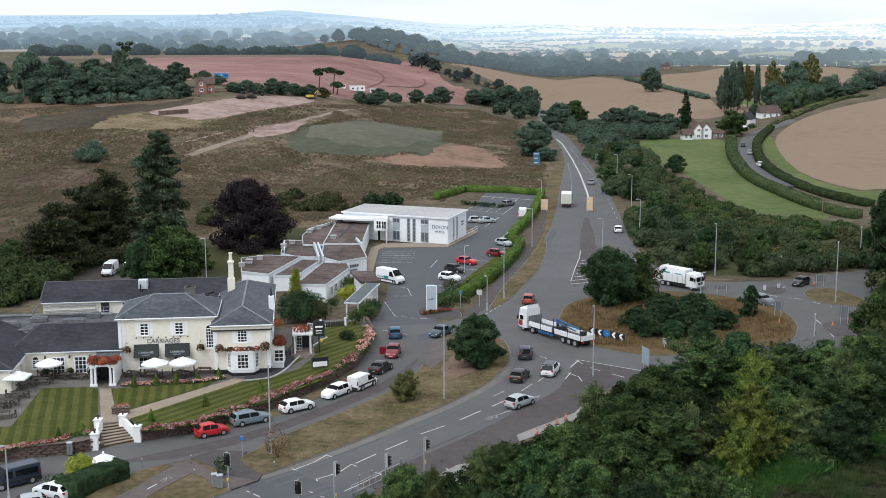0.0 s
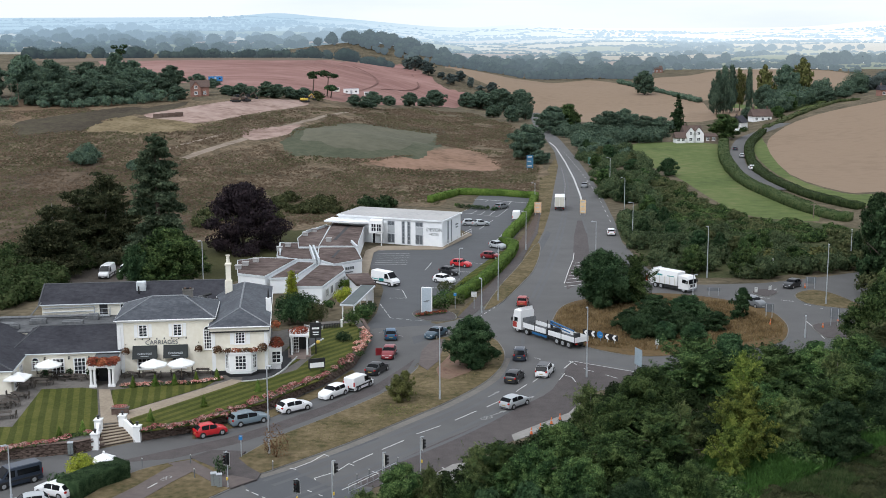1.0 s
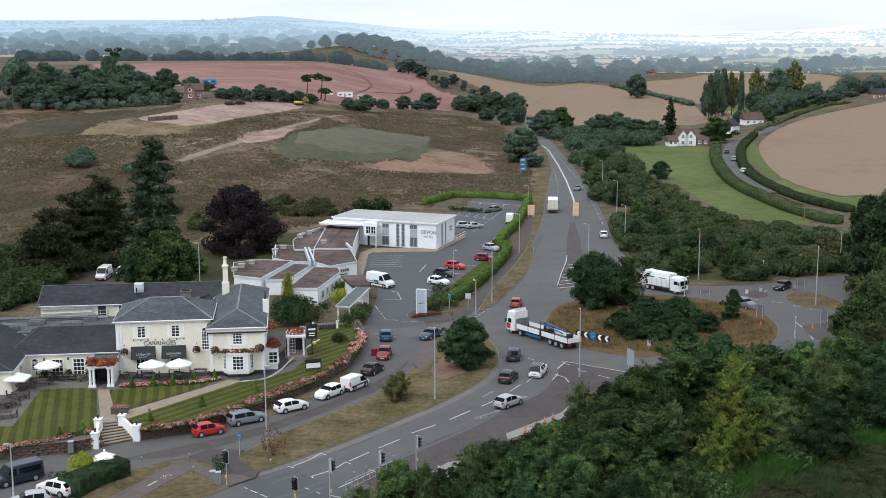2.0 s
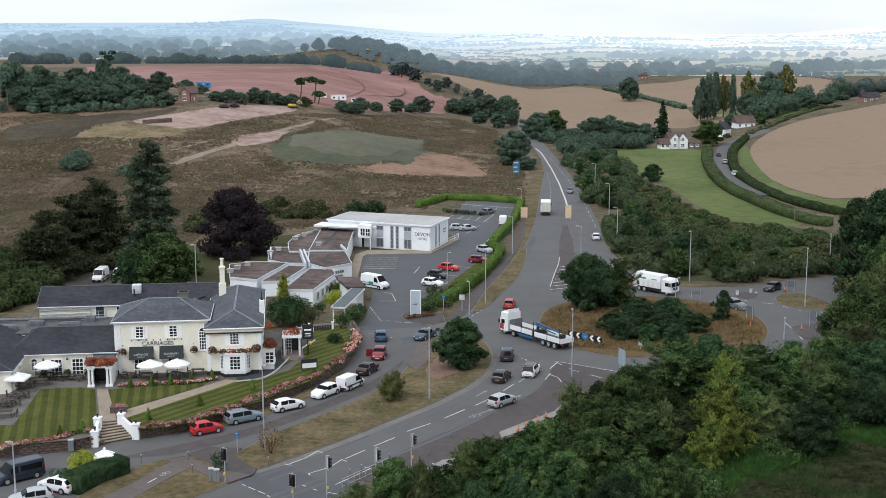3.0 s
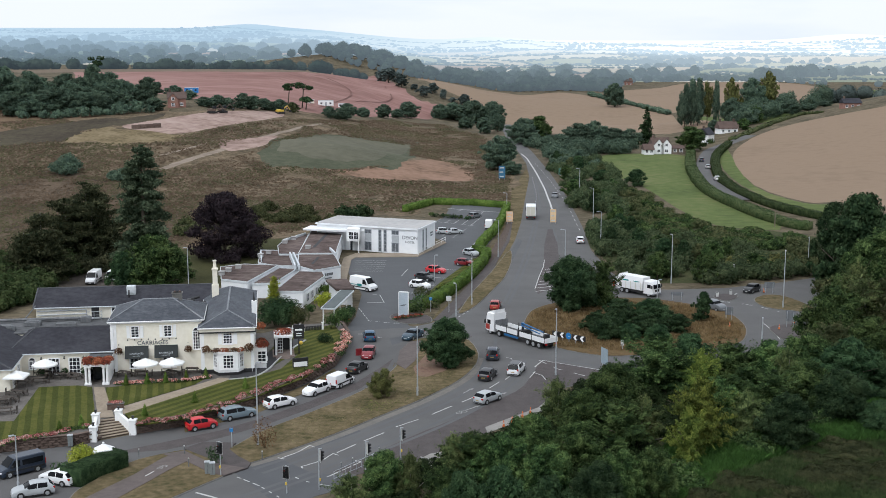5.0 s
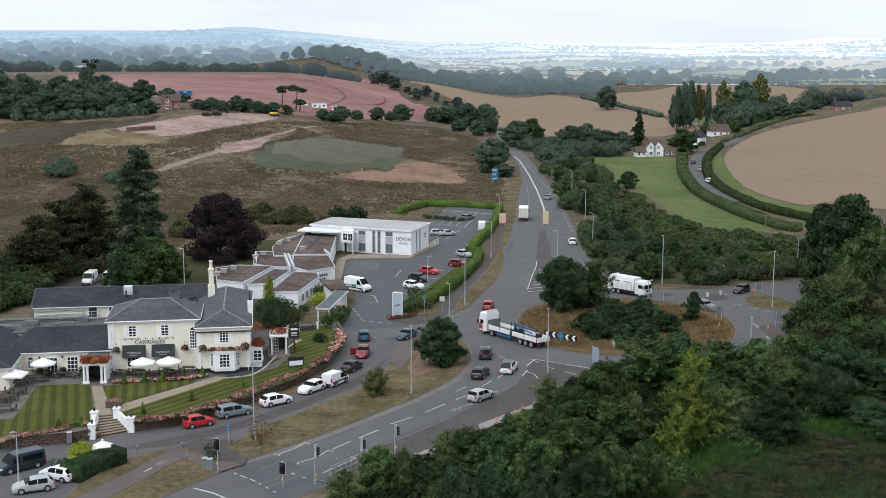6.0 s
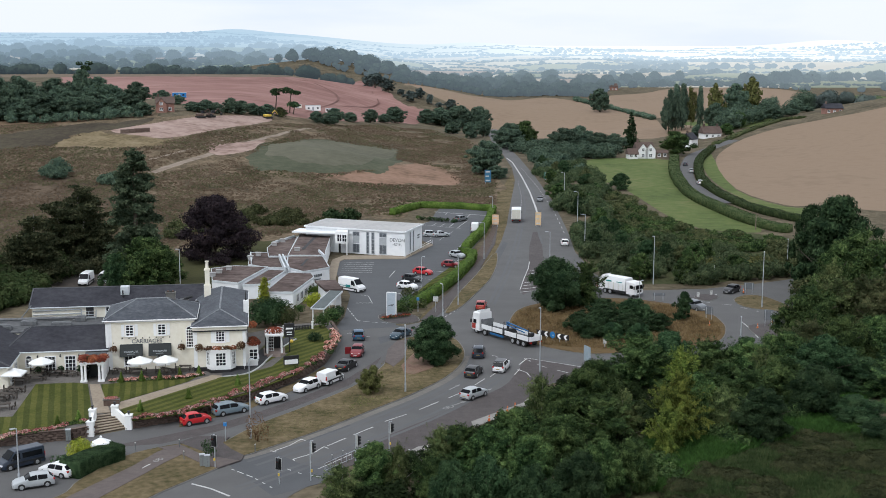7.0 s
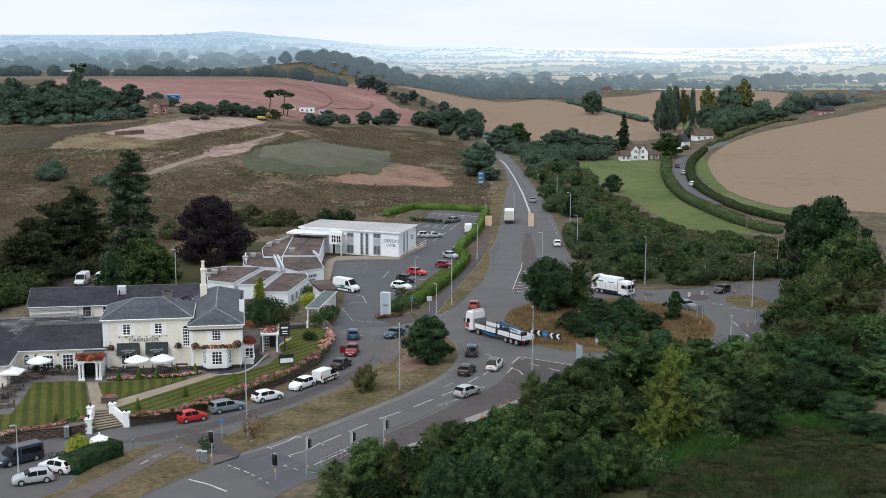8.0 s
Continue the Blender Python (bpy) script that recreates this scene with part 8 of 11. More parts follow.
def box_lorry(m):
    t = thing("box_lorry", "plain white box lorry on the main road", "lorry", m)
    part("chassis", Shape().box(-3.9, 3.6, -0.45, 0.45, 0.55, 0.9, 0.03), BLACK, t, "dark chassis")
    cab(t, 1.9, "white", Hh=2.6)
    part("box_body", Shape().box(-4.0, 1.7, -1.25, 1.25, 0.95, 3.6, 0.08), PAINT["white"], t, "white box body")
    part("rear_door", Shape().box(-4.05, -4.0, -1.1, -0.03, 1.05, 3.45, 0.01).box(-4.05, -4.0, 0.03, 1.1, 1.05, 3.45, 0.01), PAINT["cream"], t)
    part("bumper", Shape().box(-4.1, -3.9, -1.15, 1.15, 0.5, 0.8, 0.03), BLACK, t)
    for s in (-1, 1):
        part("tail_light", Shape().box(-4.12, -4.06, s * 0.95 - 0.15, s * 0.95 + 0.15, 0.6, 0.78), REDLAMP, t, "red tail light")
        for x in (2.9, -2.4):
            wheel(t, x, s * 1.0, 0.45, 0.32)


def on_road(x, y, a, z=0.036):
    return pose(x, y, max(z, H(x, y) + z), 0, 0, a)


def place_vehicles():
    cars = [
        ("red small hatchback waiting in the queue", "red", 3.7, 1.62, 1.46, "hatch", (-28.0, 137.3, 32)),
        ("silver-blue estate car waiting in the queue", "steelblue", 4.75, 1.8, 1.5, "estate", (-24.4, 141.6, 35)),
        ("white hatchback waiting in the queue", "white", 4.3, 1.76, 1.44, "hatch", (-19.8, 146.4, 39)),
        ("white hatchback on the slip road", "white", 4.3, 1.78, 1.48, "hatch", (-15.8, 152.2, -124)),
        ("black saloon on the slip road", "black", 4.4, 1.78, 1.44, "saloon", (-11.1, 163.2, 68)),
        ("red hatchback with a door ajar on the slip road", "darkred", 4.1, 1.76, 1.5, "hatch", (-10.0, 171.1, -95)),
        ("blue hatchback on the slip road", "blue", 4.2, 1.8, 1.52, "hatch", (-10.4, 181.7, 95)),
        ("dark blue saloon turning into the slip road", "slate", 4.6, 1.8, 1.44, "saloon", (-3.7, 182.5, -120)),
        ("navy blue compact SUV on the main road", "navy", 4.3, 1.8, 1.62, "suv", (8.2, 170.5, 85)),
        ("black hatchback on the main road", "black", 4.3, 1.78, 1.46, "hatch", (7.0, 159.5, 71)),
        ("white SUV with a black roof line on the main road", "white", 4.4, 1.86, 1.62, "suv", (11.1, 162.3, 73)),
        ("silver hatchback on the main road", "silver", 4.25, 1.76, 1.46, "hatch", (6.6, 148.4, 49)),
        ("red hatchback beyond the roundabout", "brick", 4.2, 1.76, 1.5, "hatch", (10.2, 204.4, 83)),
        ("dark grey saloon on the far main road", "grey", 4.5, 1.8, 1.44, "saloon", (35.6, 360.5, -97)),
        ("white car on the far main road", "white", 4.3, 1.78, 1.46, "hatch", (33.3, 275.7, 85)),
        ("black car approaching the roundabout", "black", 4.4, 1.8, 1.5, "hatch", (58.4, 218.5, -131)),
        ("silver-grey SUV leaving the roundabout", "grey", 4.5, 1.84, 1.66, "suv", (48.1, 203.2, -60)),
        ("white car parked beside the clipped bush", "white", 4.2, 1.8, 1.5, "hatch", (-39.5, 119.1, 155)),
        ("silver car parked in the lay-by", "silver", 4.2, 1.76, 1.46, "hatch", (-41.0, 115.6, -156)),
        ("white hatchback parked in the car park", "white", 4.2, 1.78, 1.52, "hatch", (-3.1, 222.4, -35)),
        ("black hatchback parked in the car park", "black", 4.2, 1.78, 1.48, "hatch", (-2.2, 230.1, -39)),
        ("bright red hatchback parked in the car park", "red", 4.1, 1.74, 1.5, "hatch", (-0.1, 237.7, -28)),
        ("dark red hatchback parked in the car park", "darkred", 4.1, 1.76, 1.5, "hatch", (5.9, 246.1, -20)),
        ("silver hatchback parked in the car park", "silver", 4.1, 1.76, 1.5, "hatch", (7.5, 258.3, -50)),
        ("silver saloon parked in the far car park", "silver", 4.4, 1.78, 1.45, "saloon", (4.3, 288.7, 18)),
        ("grey hatchback parked in the far car park", "silver", 4.2, 1.78, 1.5, "hatch", (2.0, 289.2, 0)),
        ("grey hatchback parked at the end of the car park", "grey", 4.2, 1.78, 1.5, "hatch", (10.2, 316.7, 49)),
        ("dark car on the country lane", "navy", 4.2, 1.78, 1.5, "hatch", (103.5, 470.8, 77)),
        ("silver car on the country lane", "silver", 4.2, 1.78, 1.5, "hatch", (100.0, 443.8, 79)),
        ("white car on the country lane", "white", 4.2, 1.78, 1.5, "hatch", (94.3, 404.5, 85)),
    ]
    done = {}
    for label, paint, L, W, Hh, style, at in cars:
        key = (paint, L, Hh, style)
        lift = 0.4 if at[1] > 380 and at[0] > 70 else 0.036
        if key in done:
            ob = copy_thing(done[key], on_road(*at, lift))
        else:
            ob = done[key] = car_model("car", label, paint, L, W, Hh, style)
            ob.matrix_basis = on_road(*at, lift)
        tagged(ob, label)
        if "black roof" in label:
            part("roof_panel", Shape().box(-L / 2 + 0.42, L / 2 - 1.85, -W * 0.37, W * 0.37, Hh - 0.07, Hh + 0.045, 0.04), PAINT["black"], ob, "black roof panel")
        if "ajar" in label:
            part("open_door", Shape().box(-0.05, 0.0, -0.95, 0, 0.3, 1.35, 0.02).moved(pose(0.45, -0.86, 0, 0, 0, 20)), PAINT[paint], ob, "open front door")
    vans = [
        ("small white delivery van on the slip road", "white", 4.4, 1.84, 1.85, False, None, (-12.9, 155.9, 60)),
        ("dark navy window van leaving the slip road", "navy", 5.0, 1.98, 2.0, True, None, (-44.5, 122.1, -137)),
        ("white panel van with teal livery in the car park", "white", 5.6, 2.02, 2.5, False, TEAL, (-13.6, 220.6, -41)),
        ("white panel van parked in the far car park", "white", 5.3, 2.0, 2.3, False, None, (13.1, 297.5, 85)),
        ("white panel van parked behind the inn", "white", 5.3, 2.0, 2.3, False, None, (-65.9, 227.7, -90)),
        ("white box trailer van parked behind the inn", "white", 4.6, 1.9, 1.9, False, None, (-62.9, 229.9, -91)),
        ("white panel van leaving the roundabout", "white", 5.6, 2.0, 2.5, False, None, (69.2, 200.6, 152)),
    ]
    for label, paint, L, W, Hh, win, stripe, at in vans:
        ob = van_model("van", label, paint, L, W, Hh, win, stripe)
        ob.matrix_basis = on_road(*at)
    flatbed(on_road(13.0, 181.1, 126) @ pose(1.1, 0, 0))
    refuse(on_road(36.8, 217.3, -47))
    box_lorry(on_road(25.0, 316.6, 85))


place_vehicles()

# ---- street furniture ----
def lamp_post(x, y, h, arm=1.6, turn=0.0, label="grey steel street lamp with a single arm"):
    t = thing("street_lamp", label, "street lamp", pose(x, y, H(x, y), 0, 0, turn), "street lamps")
    part("base", Shape().tube((0, 0, -0.1), (0, 0, 1.3), 0.13, 0.13, 10), STEEL, t)
    part("pole", Shape().tube((0, 0, 1.3), (0, 0, h), 0.09, 0.06, 8), STEEL, t, "grey steel pole")
    part("arm", Shape().tube((0, 0, h - 0.05), (arm, 0, h + 0.05), 0.04, n=6), STEEL, t)
    part("lantern", Shape().loft([[(arm - 0.1, -0.1, h), (arm - 0.1, 0.1, h), (arm - 0.1, 0.08, h + 0.1), (arm - 0.1, -0.08, h + 0.1)], [(arm + 0.45, -0.13, h + 0.02), (arm + 0.45, 0.13, h + 0.02), (arm + 0.45, 0.08, h + 0.14), (arm + 0.45, -0.08, h + 0.14)]]), GREYPANEL, t, "grey lamp head")
    part("door_plate", Shape().box(-0.06, 0.06, -0.15, -0.125, 0.4, 0.95), BLACK, t)
    return t


for x, y, h, r in ((-20.4, 131.0, 9.8, 0.1), (16.5, 161.0, 9.4, 0.1), (-2.5, 150.7, 9.3, 0.1), (-42.6, 116.0, 6.2, 0.1), (45.1, 227.0, 9.5, 0.1), (3.3, 198.0, 5.6, 0.1), (6.2, 207.0, 9.4, 0.1), (60.3, 204.5, 10.0, 0.1),
                   (50.7, 182.0, 3.2, 0.1), (74.7, 238.0, 7.2, 0.1), (13.3, 256.0, 8.1, 0.1), (38.8, 207.0, 4.5, 0.1), (26.5, 244.2, 7.8, 0.1), (19.4, 330.0, 5.0, 0.2), (41.8, 350.8, 9.6, 0.1), (40.3, 307.3, 9.0, 0.1), (37.0, 268.0, 8.3, 0.1), (-43.0, 205.0, 10.6, 0.1), (-0.4, 225.0, 5.8, 0.1)):
    lamp_post(x, y, h, 0.25 if y < 240 else 0.6, (x * 37) % 360 if y < 240 else 180)


def signal(x, y, h=3.4, face=90, pole=None):
    """A traffic signal; its lenses look along face degrees."""
    t = thing("traffic_light", "black three-lens traffic signal on a grey pole", "traffic light", pose(x, y, H(x, y), 0, 0, face), "traffic signals")
    part("pole", Shape().tube((0, 0, -0.1), (0, 0, h + 0.15), 0.06, n=8), STEEL, t)
    part("backing_board", Shape().box(0.12, 0.15, -0.32, 0.32, h - 1.15, h + 0.1, 0.01), BLACK, t)
    part("board_edge", Shape().box(0.1, 0.118, -0.36, 0.36, h - 1.2, h + 0.14, 0.008), LINE, t, "white border")
    hd = part("signal_head", Shape().box(0.15, 0.38, -0.16, 0.16, h - 1.05, h, 0.03), BLACK, t, "black signal head")
    for k, z in enumerate((h - 0.2, h - 0.53, h - 0.86)):
        part("lens", Shape().tube((0.375, 0, z), (0.39, 0, z), 0.1, n=10), REDLAMP if k == 0 else BLACK, hd)
        part("hood", Shape().tube((0.38, 0, z), (0.58, 0, z), 0.13, 0.12, 10, False), BLACK, hd)
    part("detector", Shape().box(0.0, 0.35, -0.05, 0.05, h + 0.15, h + 0.25, 0.02), STEEL, t)
    part("push_button", Shape().box(0.05, 0.2, -0.08, 0.08, 0.95, 1.25, 0.02), YELLOW, t)


for x, y, h, r, f in ((-22.9, 121.0, 3.7, 0.1, 250), (-15.3, 116.0, 2.8, 0.1, 250), (-12.1, 117.0, 4.2, 0.1, 20), (-7.4, 119.0, 4.3, 0.1, 20), (-4.0, 126.0, 3.5, 0.1, 20)):
    signal(x, y, h, f)


def board_sign(name, label, x, y, w, h, z0, face, material, back=None, posts=2, category="road sign", bars=0):
    """A sign board on posts that looks along face degrees."""
    t = thing(name, label, category, pose(x, y, H(x, y), 0, 0, face))
    ys = (-w * 0.35, w * 0.35) if posts == 2 else (0,)
    for v in ys:
        part("post", Shape().tube((-0.06, v, -0.1), (-0.06, v, z0 + h * 0.9), 0.05, n=8), STEEL, t)
    b = part("board", Shape().box(0, 0.05, -w / 2, w / 2, z0, z0 + h, 0.02), material, t)
    if bars:
        for i in range(bars):
            z = z0 + h * (0.85 - 0.7 * i / max(1, bars - 1))
            part("lettering", Shape().box(0.05, 0.062, -w * 0.36, w * (0.3 - 0.12 * (i % 2)), z - h * 0.05, z + h * 0.05), back or LINE, b, "lettering shown as a bar")
    return t


def chevrons(x, y, face):
    t = thing("chevron_sign", "black and white roundabout chevron board", "road sign", pose(x, y, 0.15, 0, 0, face))
    for v in (-2.5, -1.25, 0, 1.25, 2.5):
        part("post", Shape().tube((-0.06, v, -0.1), (-0.06, v, 1.3), 0.05, n=6), STEEL, t)
        if v:
            p = part("panel", Shape().box(0, 0.05, v - 0.61, v + 0.61, 0.45, 1.35, 0.01), BLACK, t, "black panel")
            part("chevron", Shape().add([(0.056, v - 0.05, 0.5), (0.056, v + 0.38, 0.5), (0.056, v + 0.03, 0.9), (0.056, v + 0.38, 1.3), (0.056, v - 0.05, 1.3), (0.056, v - 0.4, 0.9)],
                 [(0, 1, 2, 5), (5, 2, 3, 4)]), WHITE, p, "white chevron arrow")
    d = part("direction_disc", Shape().tube((0.06, 0, 0.95), (0.1, 0, 0.95), 0.52, n=20), BLUE, t, "round blue direction sign")
    part("arrow", Shape().box(0.1, 0.112, -0.05, 0.3, 0.86, 0.94), LINE, d)


chevrons(20.3, 179.5, 228)
board_sign("direction_sign", "pale steel back of a large direction sign on two posts", 23.7, 164.3, 2.0, 2.3, 0.7, 200, mat("sign_alloy", (0.24, 0.3, 0.34), (0.32, 0.38, 0.42), s1=1, s2=5, rough=0.5))
board_sign("direction_sign", "green direction sign beside the far road", 43.9, 413.1, 4.0, 2.4, 1.2, 265, mat("green_sign", (0.05, 0.13, 0.09), (0.07, 0.16, 0.11), rough=0.5), bars=3)
board_sign("banner_sign", "tall blue and white banner sign beside the road", 22.1, 405.9, 2.2, 4.2, 0.8, 275, mat("banner_blue", (0.03, 0.12, 0.22), (0.05, 0.17, 0.28), rough=0.5), bars=3, category="sign")
board_sign("works_sign", "orange temporary road works sign", 18.7, 305.0, 1.7, 2.6, 0.7, 265, mat("works_panel", (0.62, 0.38, 0.22), (0.72, 0.5, 0.32), rough=0.6), bars=3)
board_sign("works_sign", "orange temporary road works sign on the reserve", 29.8, 305.0, 1.5, 3.4, 0.5, 265, mat("works_panel_b", (0.6, 0.4, 0.22), (0.7, 0.52, 0.3), rough=0.6), bars=3)
board_sign("marker_sign", "small white marker sign on the island", 27.8, 174.7, 0.5, 0.8, 0.8, 255, LINE, BLACK, 1, bars=2)
board_sign("cycle_sign", "small blue cycle sign on a thin post", -1.0, 201.4, 0.45, 0.55, 2.1, 260, BLUE, LINE, 1, bars=1)
board_sign("speed_sign", "round white speed sign back on a post", 2.1, 201.0, 0.9, 0.9, 2.0, 260, LINE, GREYPANEL, 1, bars=1)
board_sign("cycle_sign", "small blue cycle sign beside the slip road", -23.2, 129.9, 0.4, 0.5, 2.0, 260, BLUE, LINE, 1, bars=1)
board_sign("route_sign", "grey back of a route sign on two posts", 43.2, 211.5, 2.2, 0.6, 0.8, 80, SIGNBACK)
board_sign("route_sign", "grey back of a route sign at the splitter island", 61.4, 217.5, 1.8, 1.2, 0.9, 80, SIGNBACK)
board_sign("route_sign", "dark back of a route sign on the island edge", 48.5, 194.6, 1.3, 1.4, 1.0, 70, SIGNBACK)
board_sign("route_sign", "dark framed route sign at the refuge", 57.1, 189.1, 1.5, 1.8, 1.2, 60, SIGNBACK)
board_sign("arrow_sign", "tall white arrow sign on a post", 56.9, 227.6, 0.8, 1.9, 1.7, 255, WHITE, BLACK, 1, bars=2)
board_sign("marker_post", "white reflective bollard sign", 50.9, 213.5, 0.5, 0.9, 0.15, 260, LINE, BLACK, 1, bars=1)
board_sign("marker_post", "white reflective bollard sign", 53.8, 215.5, 0.5, 0.9, 0.15, 260, LINE, BLACK, 1, bars=1)


def totem():
    x, y = -5.5, 197.1
    t = thing("totem_sign", "tall pale grey hotel totem sign", "sign", pose(x, y, 0.15, 0, 0, -12))
    part("panel", Shape().box(-0.75, 0.75, -0.18, 0.18, 0, 4.2, 0.04), mat("totem_grey", (0.36, 0.42, 0.47), (0.46, 0.51, 0.56), rough=0.4), t, "pale grey sign panel")
    part("edge", Shape().box(-0.85, -0.75, -0.22, 0.22, 0, 4.25, 0.02).box(0.75, 0.85, -0.22, 0.22, 0, 4.25, 0.02).box(-0.75, 0.75, -0.2, 0.2, 4.2, 4.3, 0.02), WHITE, t, "white frame")
    part("sign_mark", Shape().box(-0.5, 0.3, -0.2, -0.18, 1.9, 2.05).box(-0.1, 0.5, -0.2, -0.18, 2.15, 2.25), GREYTEXT, t, "dark emblem shown as bars")


totem()


def inn_signs():
    x, y = -18.7, 159.9
    t = thing("menu_board", "black and white notice board on the lawn", "sign", pose(x, y, TZ, 0, 0, 20))
    part("panel", Shape().box(-1.1, 1.1, -0.08, 0.08, 0.3, 1.6, 0.02), BLACK, t, "black board")
    part("notice", Shape().box(-0.95, 0.95, -0.1, -0.08, 0.4, 1.05), WHITE, t, "white lower panel")
    for u in (-0.9, 0.9):
        part("post", Shape().tube((u, 0, -0.1), (u, 0, 1.7), 0.06, n=6), BLACK, t)
    x, y = -19.8, 168.1
    t = thing("pole_sign", "black hanging sign on a tall post", "sign", pose(x, y, TZ, 0, 0, 10))
    part("post", Shape().tube((0, 0, -0.1), (0, 0, 4.6), 0.09, n=8), BLACK, t)
    part("panel", Shape().box(-0.75, 0.75, -0.1, 0.1, 2.3, 4.4, 0.03), BLACK, t, "black sign panel")
    part("lettering", Shape().box(-0.5, 0.5, -0.115, -0.1, 3.5, 3.75).box(-0.4, 0.4, -0.115, -0.1, 3.0, 3.15).box(-0.4, 0.4, -0.115, -0.1, 2.7, 2.8), WHITE, t, "pale lettering shown as bars")
    part("lantern", Shape().ball((0.3, -0.1, 1.7), 0.28, 8, 5), YELLOW, t, "amber lantern")


inn_signs()


def cone(x, y):
    t = thing("traffic_cone", "orange traffic cone with a white band", "traffic cone", pose(x, y, max(0.14, H(x, y))), "traffic cones")
    part("base", Shape().box(-0.22, 0.22, -0.22, 0.22, 0, 0.05, 0.01), BLACK, t)
    part("body", Shape().tube((0, 0, 0.05), (0, 0, 0.8), 0.16, 0.04, 10), ORANGE, t)
    part("band", Shape().tube((0, 0, 0.4), (0, 0, 0.56), 0.105, 0.078, 10, False), LINE, t, "white reflective band")


for x, y in [(0.8, 123.6), (8.0, 137.5), (9.1, 139.0), (10.5, 141.2), (11.6, 142.8), (47.5, 189.8), (55.0, 187.9), (60.4, 217.5), (58.6, 192.2)]:
    cone(x, y)


def cabinet(x, y):
    t = thing("signal_cabinet", "grey-green roadside control cabinet", "cabinet", pose(x, y, 0.18, 0, 0, 12))
    part("body", Shape().box(-0.27, 0.27, -0.25, 0.25, 0, 1.25, 0.03), mat("cabinet_grey", (0.17, 0.19, 0.19), (0.22, 0.235, 0.23), rough=0.6), t)
    part("cap", Shape().box(-0.31, 0.31, -0.29, 0.29, 1.25, 1.33, 0.02), STEEL, t)
    part("door_line", Shape().box(-0.01, 0.01, -0.262, -0.25, 0.1, 1.25), BLACK, t)


cabinet(-24.4, 121.5)
cabinet(-23.8, 121.2)
cabinet(-41.6, 130.5)


def bollard(x, y):
    t = thing("bollard", "slim grey bollard with a pale cap", "bollard", pose(x, y, 0.16), "bollards")
    part("post", Shape().tube((0, 0, 0), (0, 0, 0.95), 0.05, 0.05, 8), DULLSTEEL, t)
    part("cap", Shape().ball((0, 0, 0.95), 0.08, 8, 4), LINE, t)


for x, y in [(-26.8, 123.6), (-32.9, 126.6), (-28.1, 127.7), (-19.2, 125.9), (-10.2, 122.2), (-9.1, 123.6), (-6.4, 127.1)]:
    bollard(x, y)


def fence_rail():
    a, b = Vector((-10.8, 119.7)), Vector((-6.5, 125.9))
    t = thing("pedestrian_rail", "grey steel pedestrian guard rail at the crossing", "railing")
    for k in range(9):
        p = a.lerp(b, k / 8)
        part("post", Shape().tube((p.x, p.y, 0), (p.x, p.y, 1.0), 0.03, n=6), STEEL, t)
    for z in (0.2, 1.0):
        part("rail", Shape().tube((a.x, a.y, z), (b.x, b.y, z), 0.03, n=6), STEEL, t)


fence_rail()


def poles():
    for x, y, h in ((-176.8, 484.0, 9.2), (-174.2, 484.0, 9.2), (85.1, 300.0, 3.9), (139.4, 560.0, 6.0)):
        t = thing("utility_pole", "weathered wooden utility pole", "utility pole", pose(x, y, H(x, y)), "utility poles")
        part("pole", Shape().tube((0, 0, -0.2), (0, 0, h), 0.14, 0.1, 8), WOOD, t)
        part("crossarm", Shape().box(-0.8, 0.8, -0.05, 0.05, h - 0.6, h - 0.48), WOOD, t)


poles()


# ---- garden of the inn ----
def steps():
    t = thing("garden_steps", "wide flight of buff stone steps up to the lawn", "steps")
    foot, head = [Vector(p) for p in ((-39.22, 133.07), (-36.04, 135.29))], [Vector(p) for p in ((-40.13, 137.01), (-38.11, 137.87))]
    N = 7
    for i in range(N):
        a, b = (foot[k].lerp(head[k], i / N) for k in (0, 1))
        c, d = (foot[k].lerp(head[k], (i + 0.03) / N) for k in (0, 1))
        part("step", Shape().prism([tuple(c), tuple(d), tuple(head[1]), tuple(head[0])], i * TZ / N, (i + 1) * TZ / N + 0.02), BUFF, t, "worn buff stone step")
        part("riser", Shape().prism([tuple(a), tuple(b), tuple(d), tuple(c)], i * TZ / N + 0.02, (i + 1) * TZ / N - 0.04), RISER, t, "dark brick riser")
    for p, q in (((-39.5, 132.48), (-40.16, 135.94)), ((-35.6, 135.08), (-37.86, 137.44))):
        p, q = Vector(p), Vector(q)
        n = (q - p).normalized().orthogonal() * 0.17
        a, b, c, d = p - n, p + n, q + n, q - n
        s = Shape().add([(a.x, a.y, 0), (b.x, b.y, 0), (c.x, c.y, 0.6), (d.x, d.y, 0.6), (a.x, a.y, 1.2), (b.x, b.y, 1.2), (c.x, c.y, TZ + 0.85), (d.x, d.y, TZ + 0.85)],
                        [(0, 4, 5, 1), (1, 5, 6, 2), (2, 6, 7, 3), (3, 7, 4, 0), (4, 7, 6, 5)])
        part("side_wall", s, WHITE, t, "white painted sloping side wall")
        for w, z0, z1 in ((p, 0, 1.75), (q, 0.6, TZ + 1.0)):
            u, v = w
            pl = part("pillar", Shape().box(u - 0.38, u + 0.38, v - 0.38, v + 0.38, z0, z1, 0.03).box(u - 0.46, u + 0.46, v - 0.46, v + 0.46, z1, z1 + 0.14, 0.03), WHITE, t, "white painted gate pillar")
            part("urn", Shape().tube((u, v, z1 + 0.14), (u, v, z1 + 0.28), 0.12, 0.1, 8).tube((u, v, z1 + 0.28), (u, v, z1 + 0.55), 0.1, 0.2, 8), BLACK, pl, "dark planted urn")


steps()


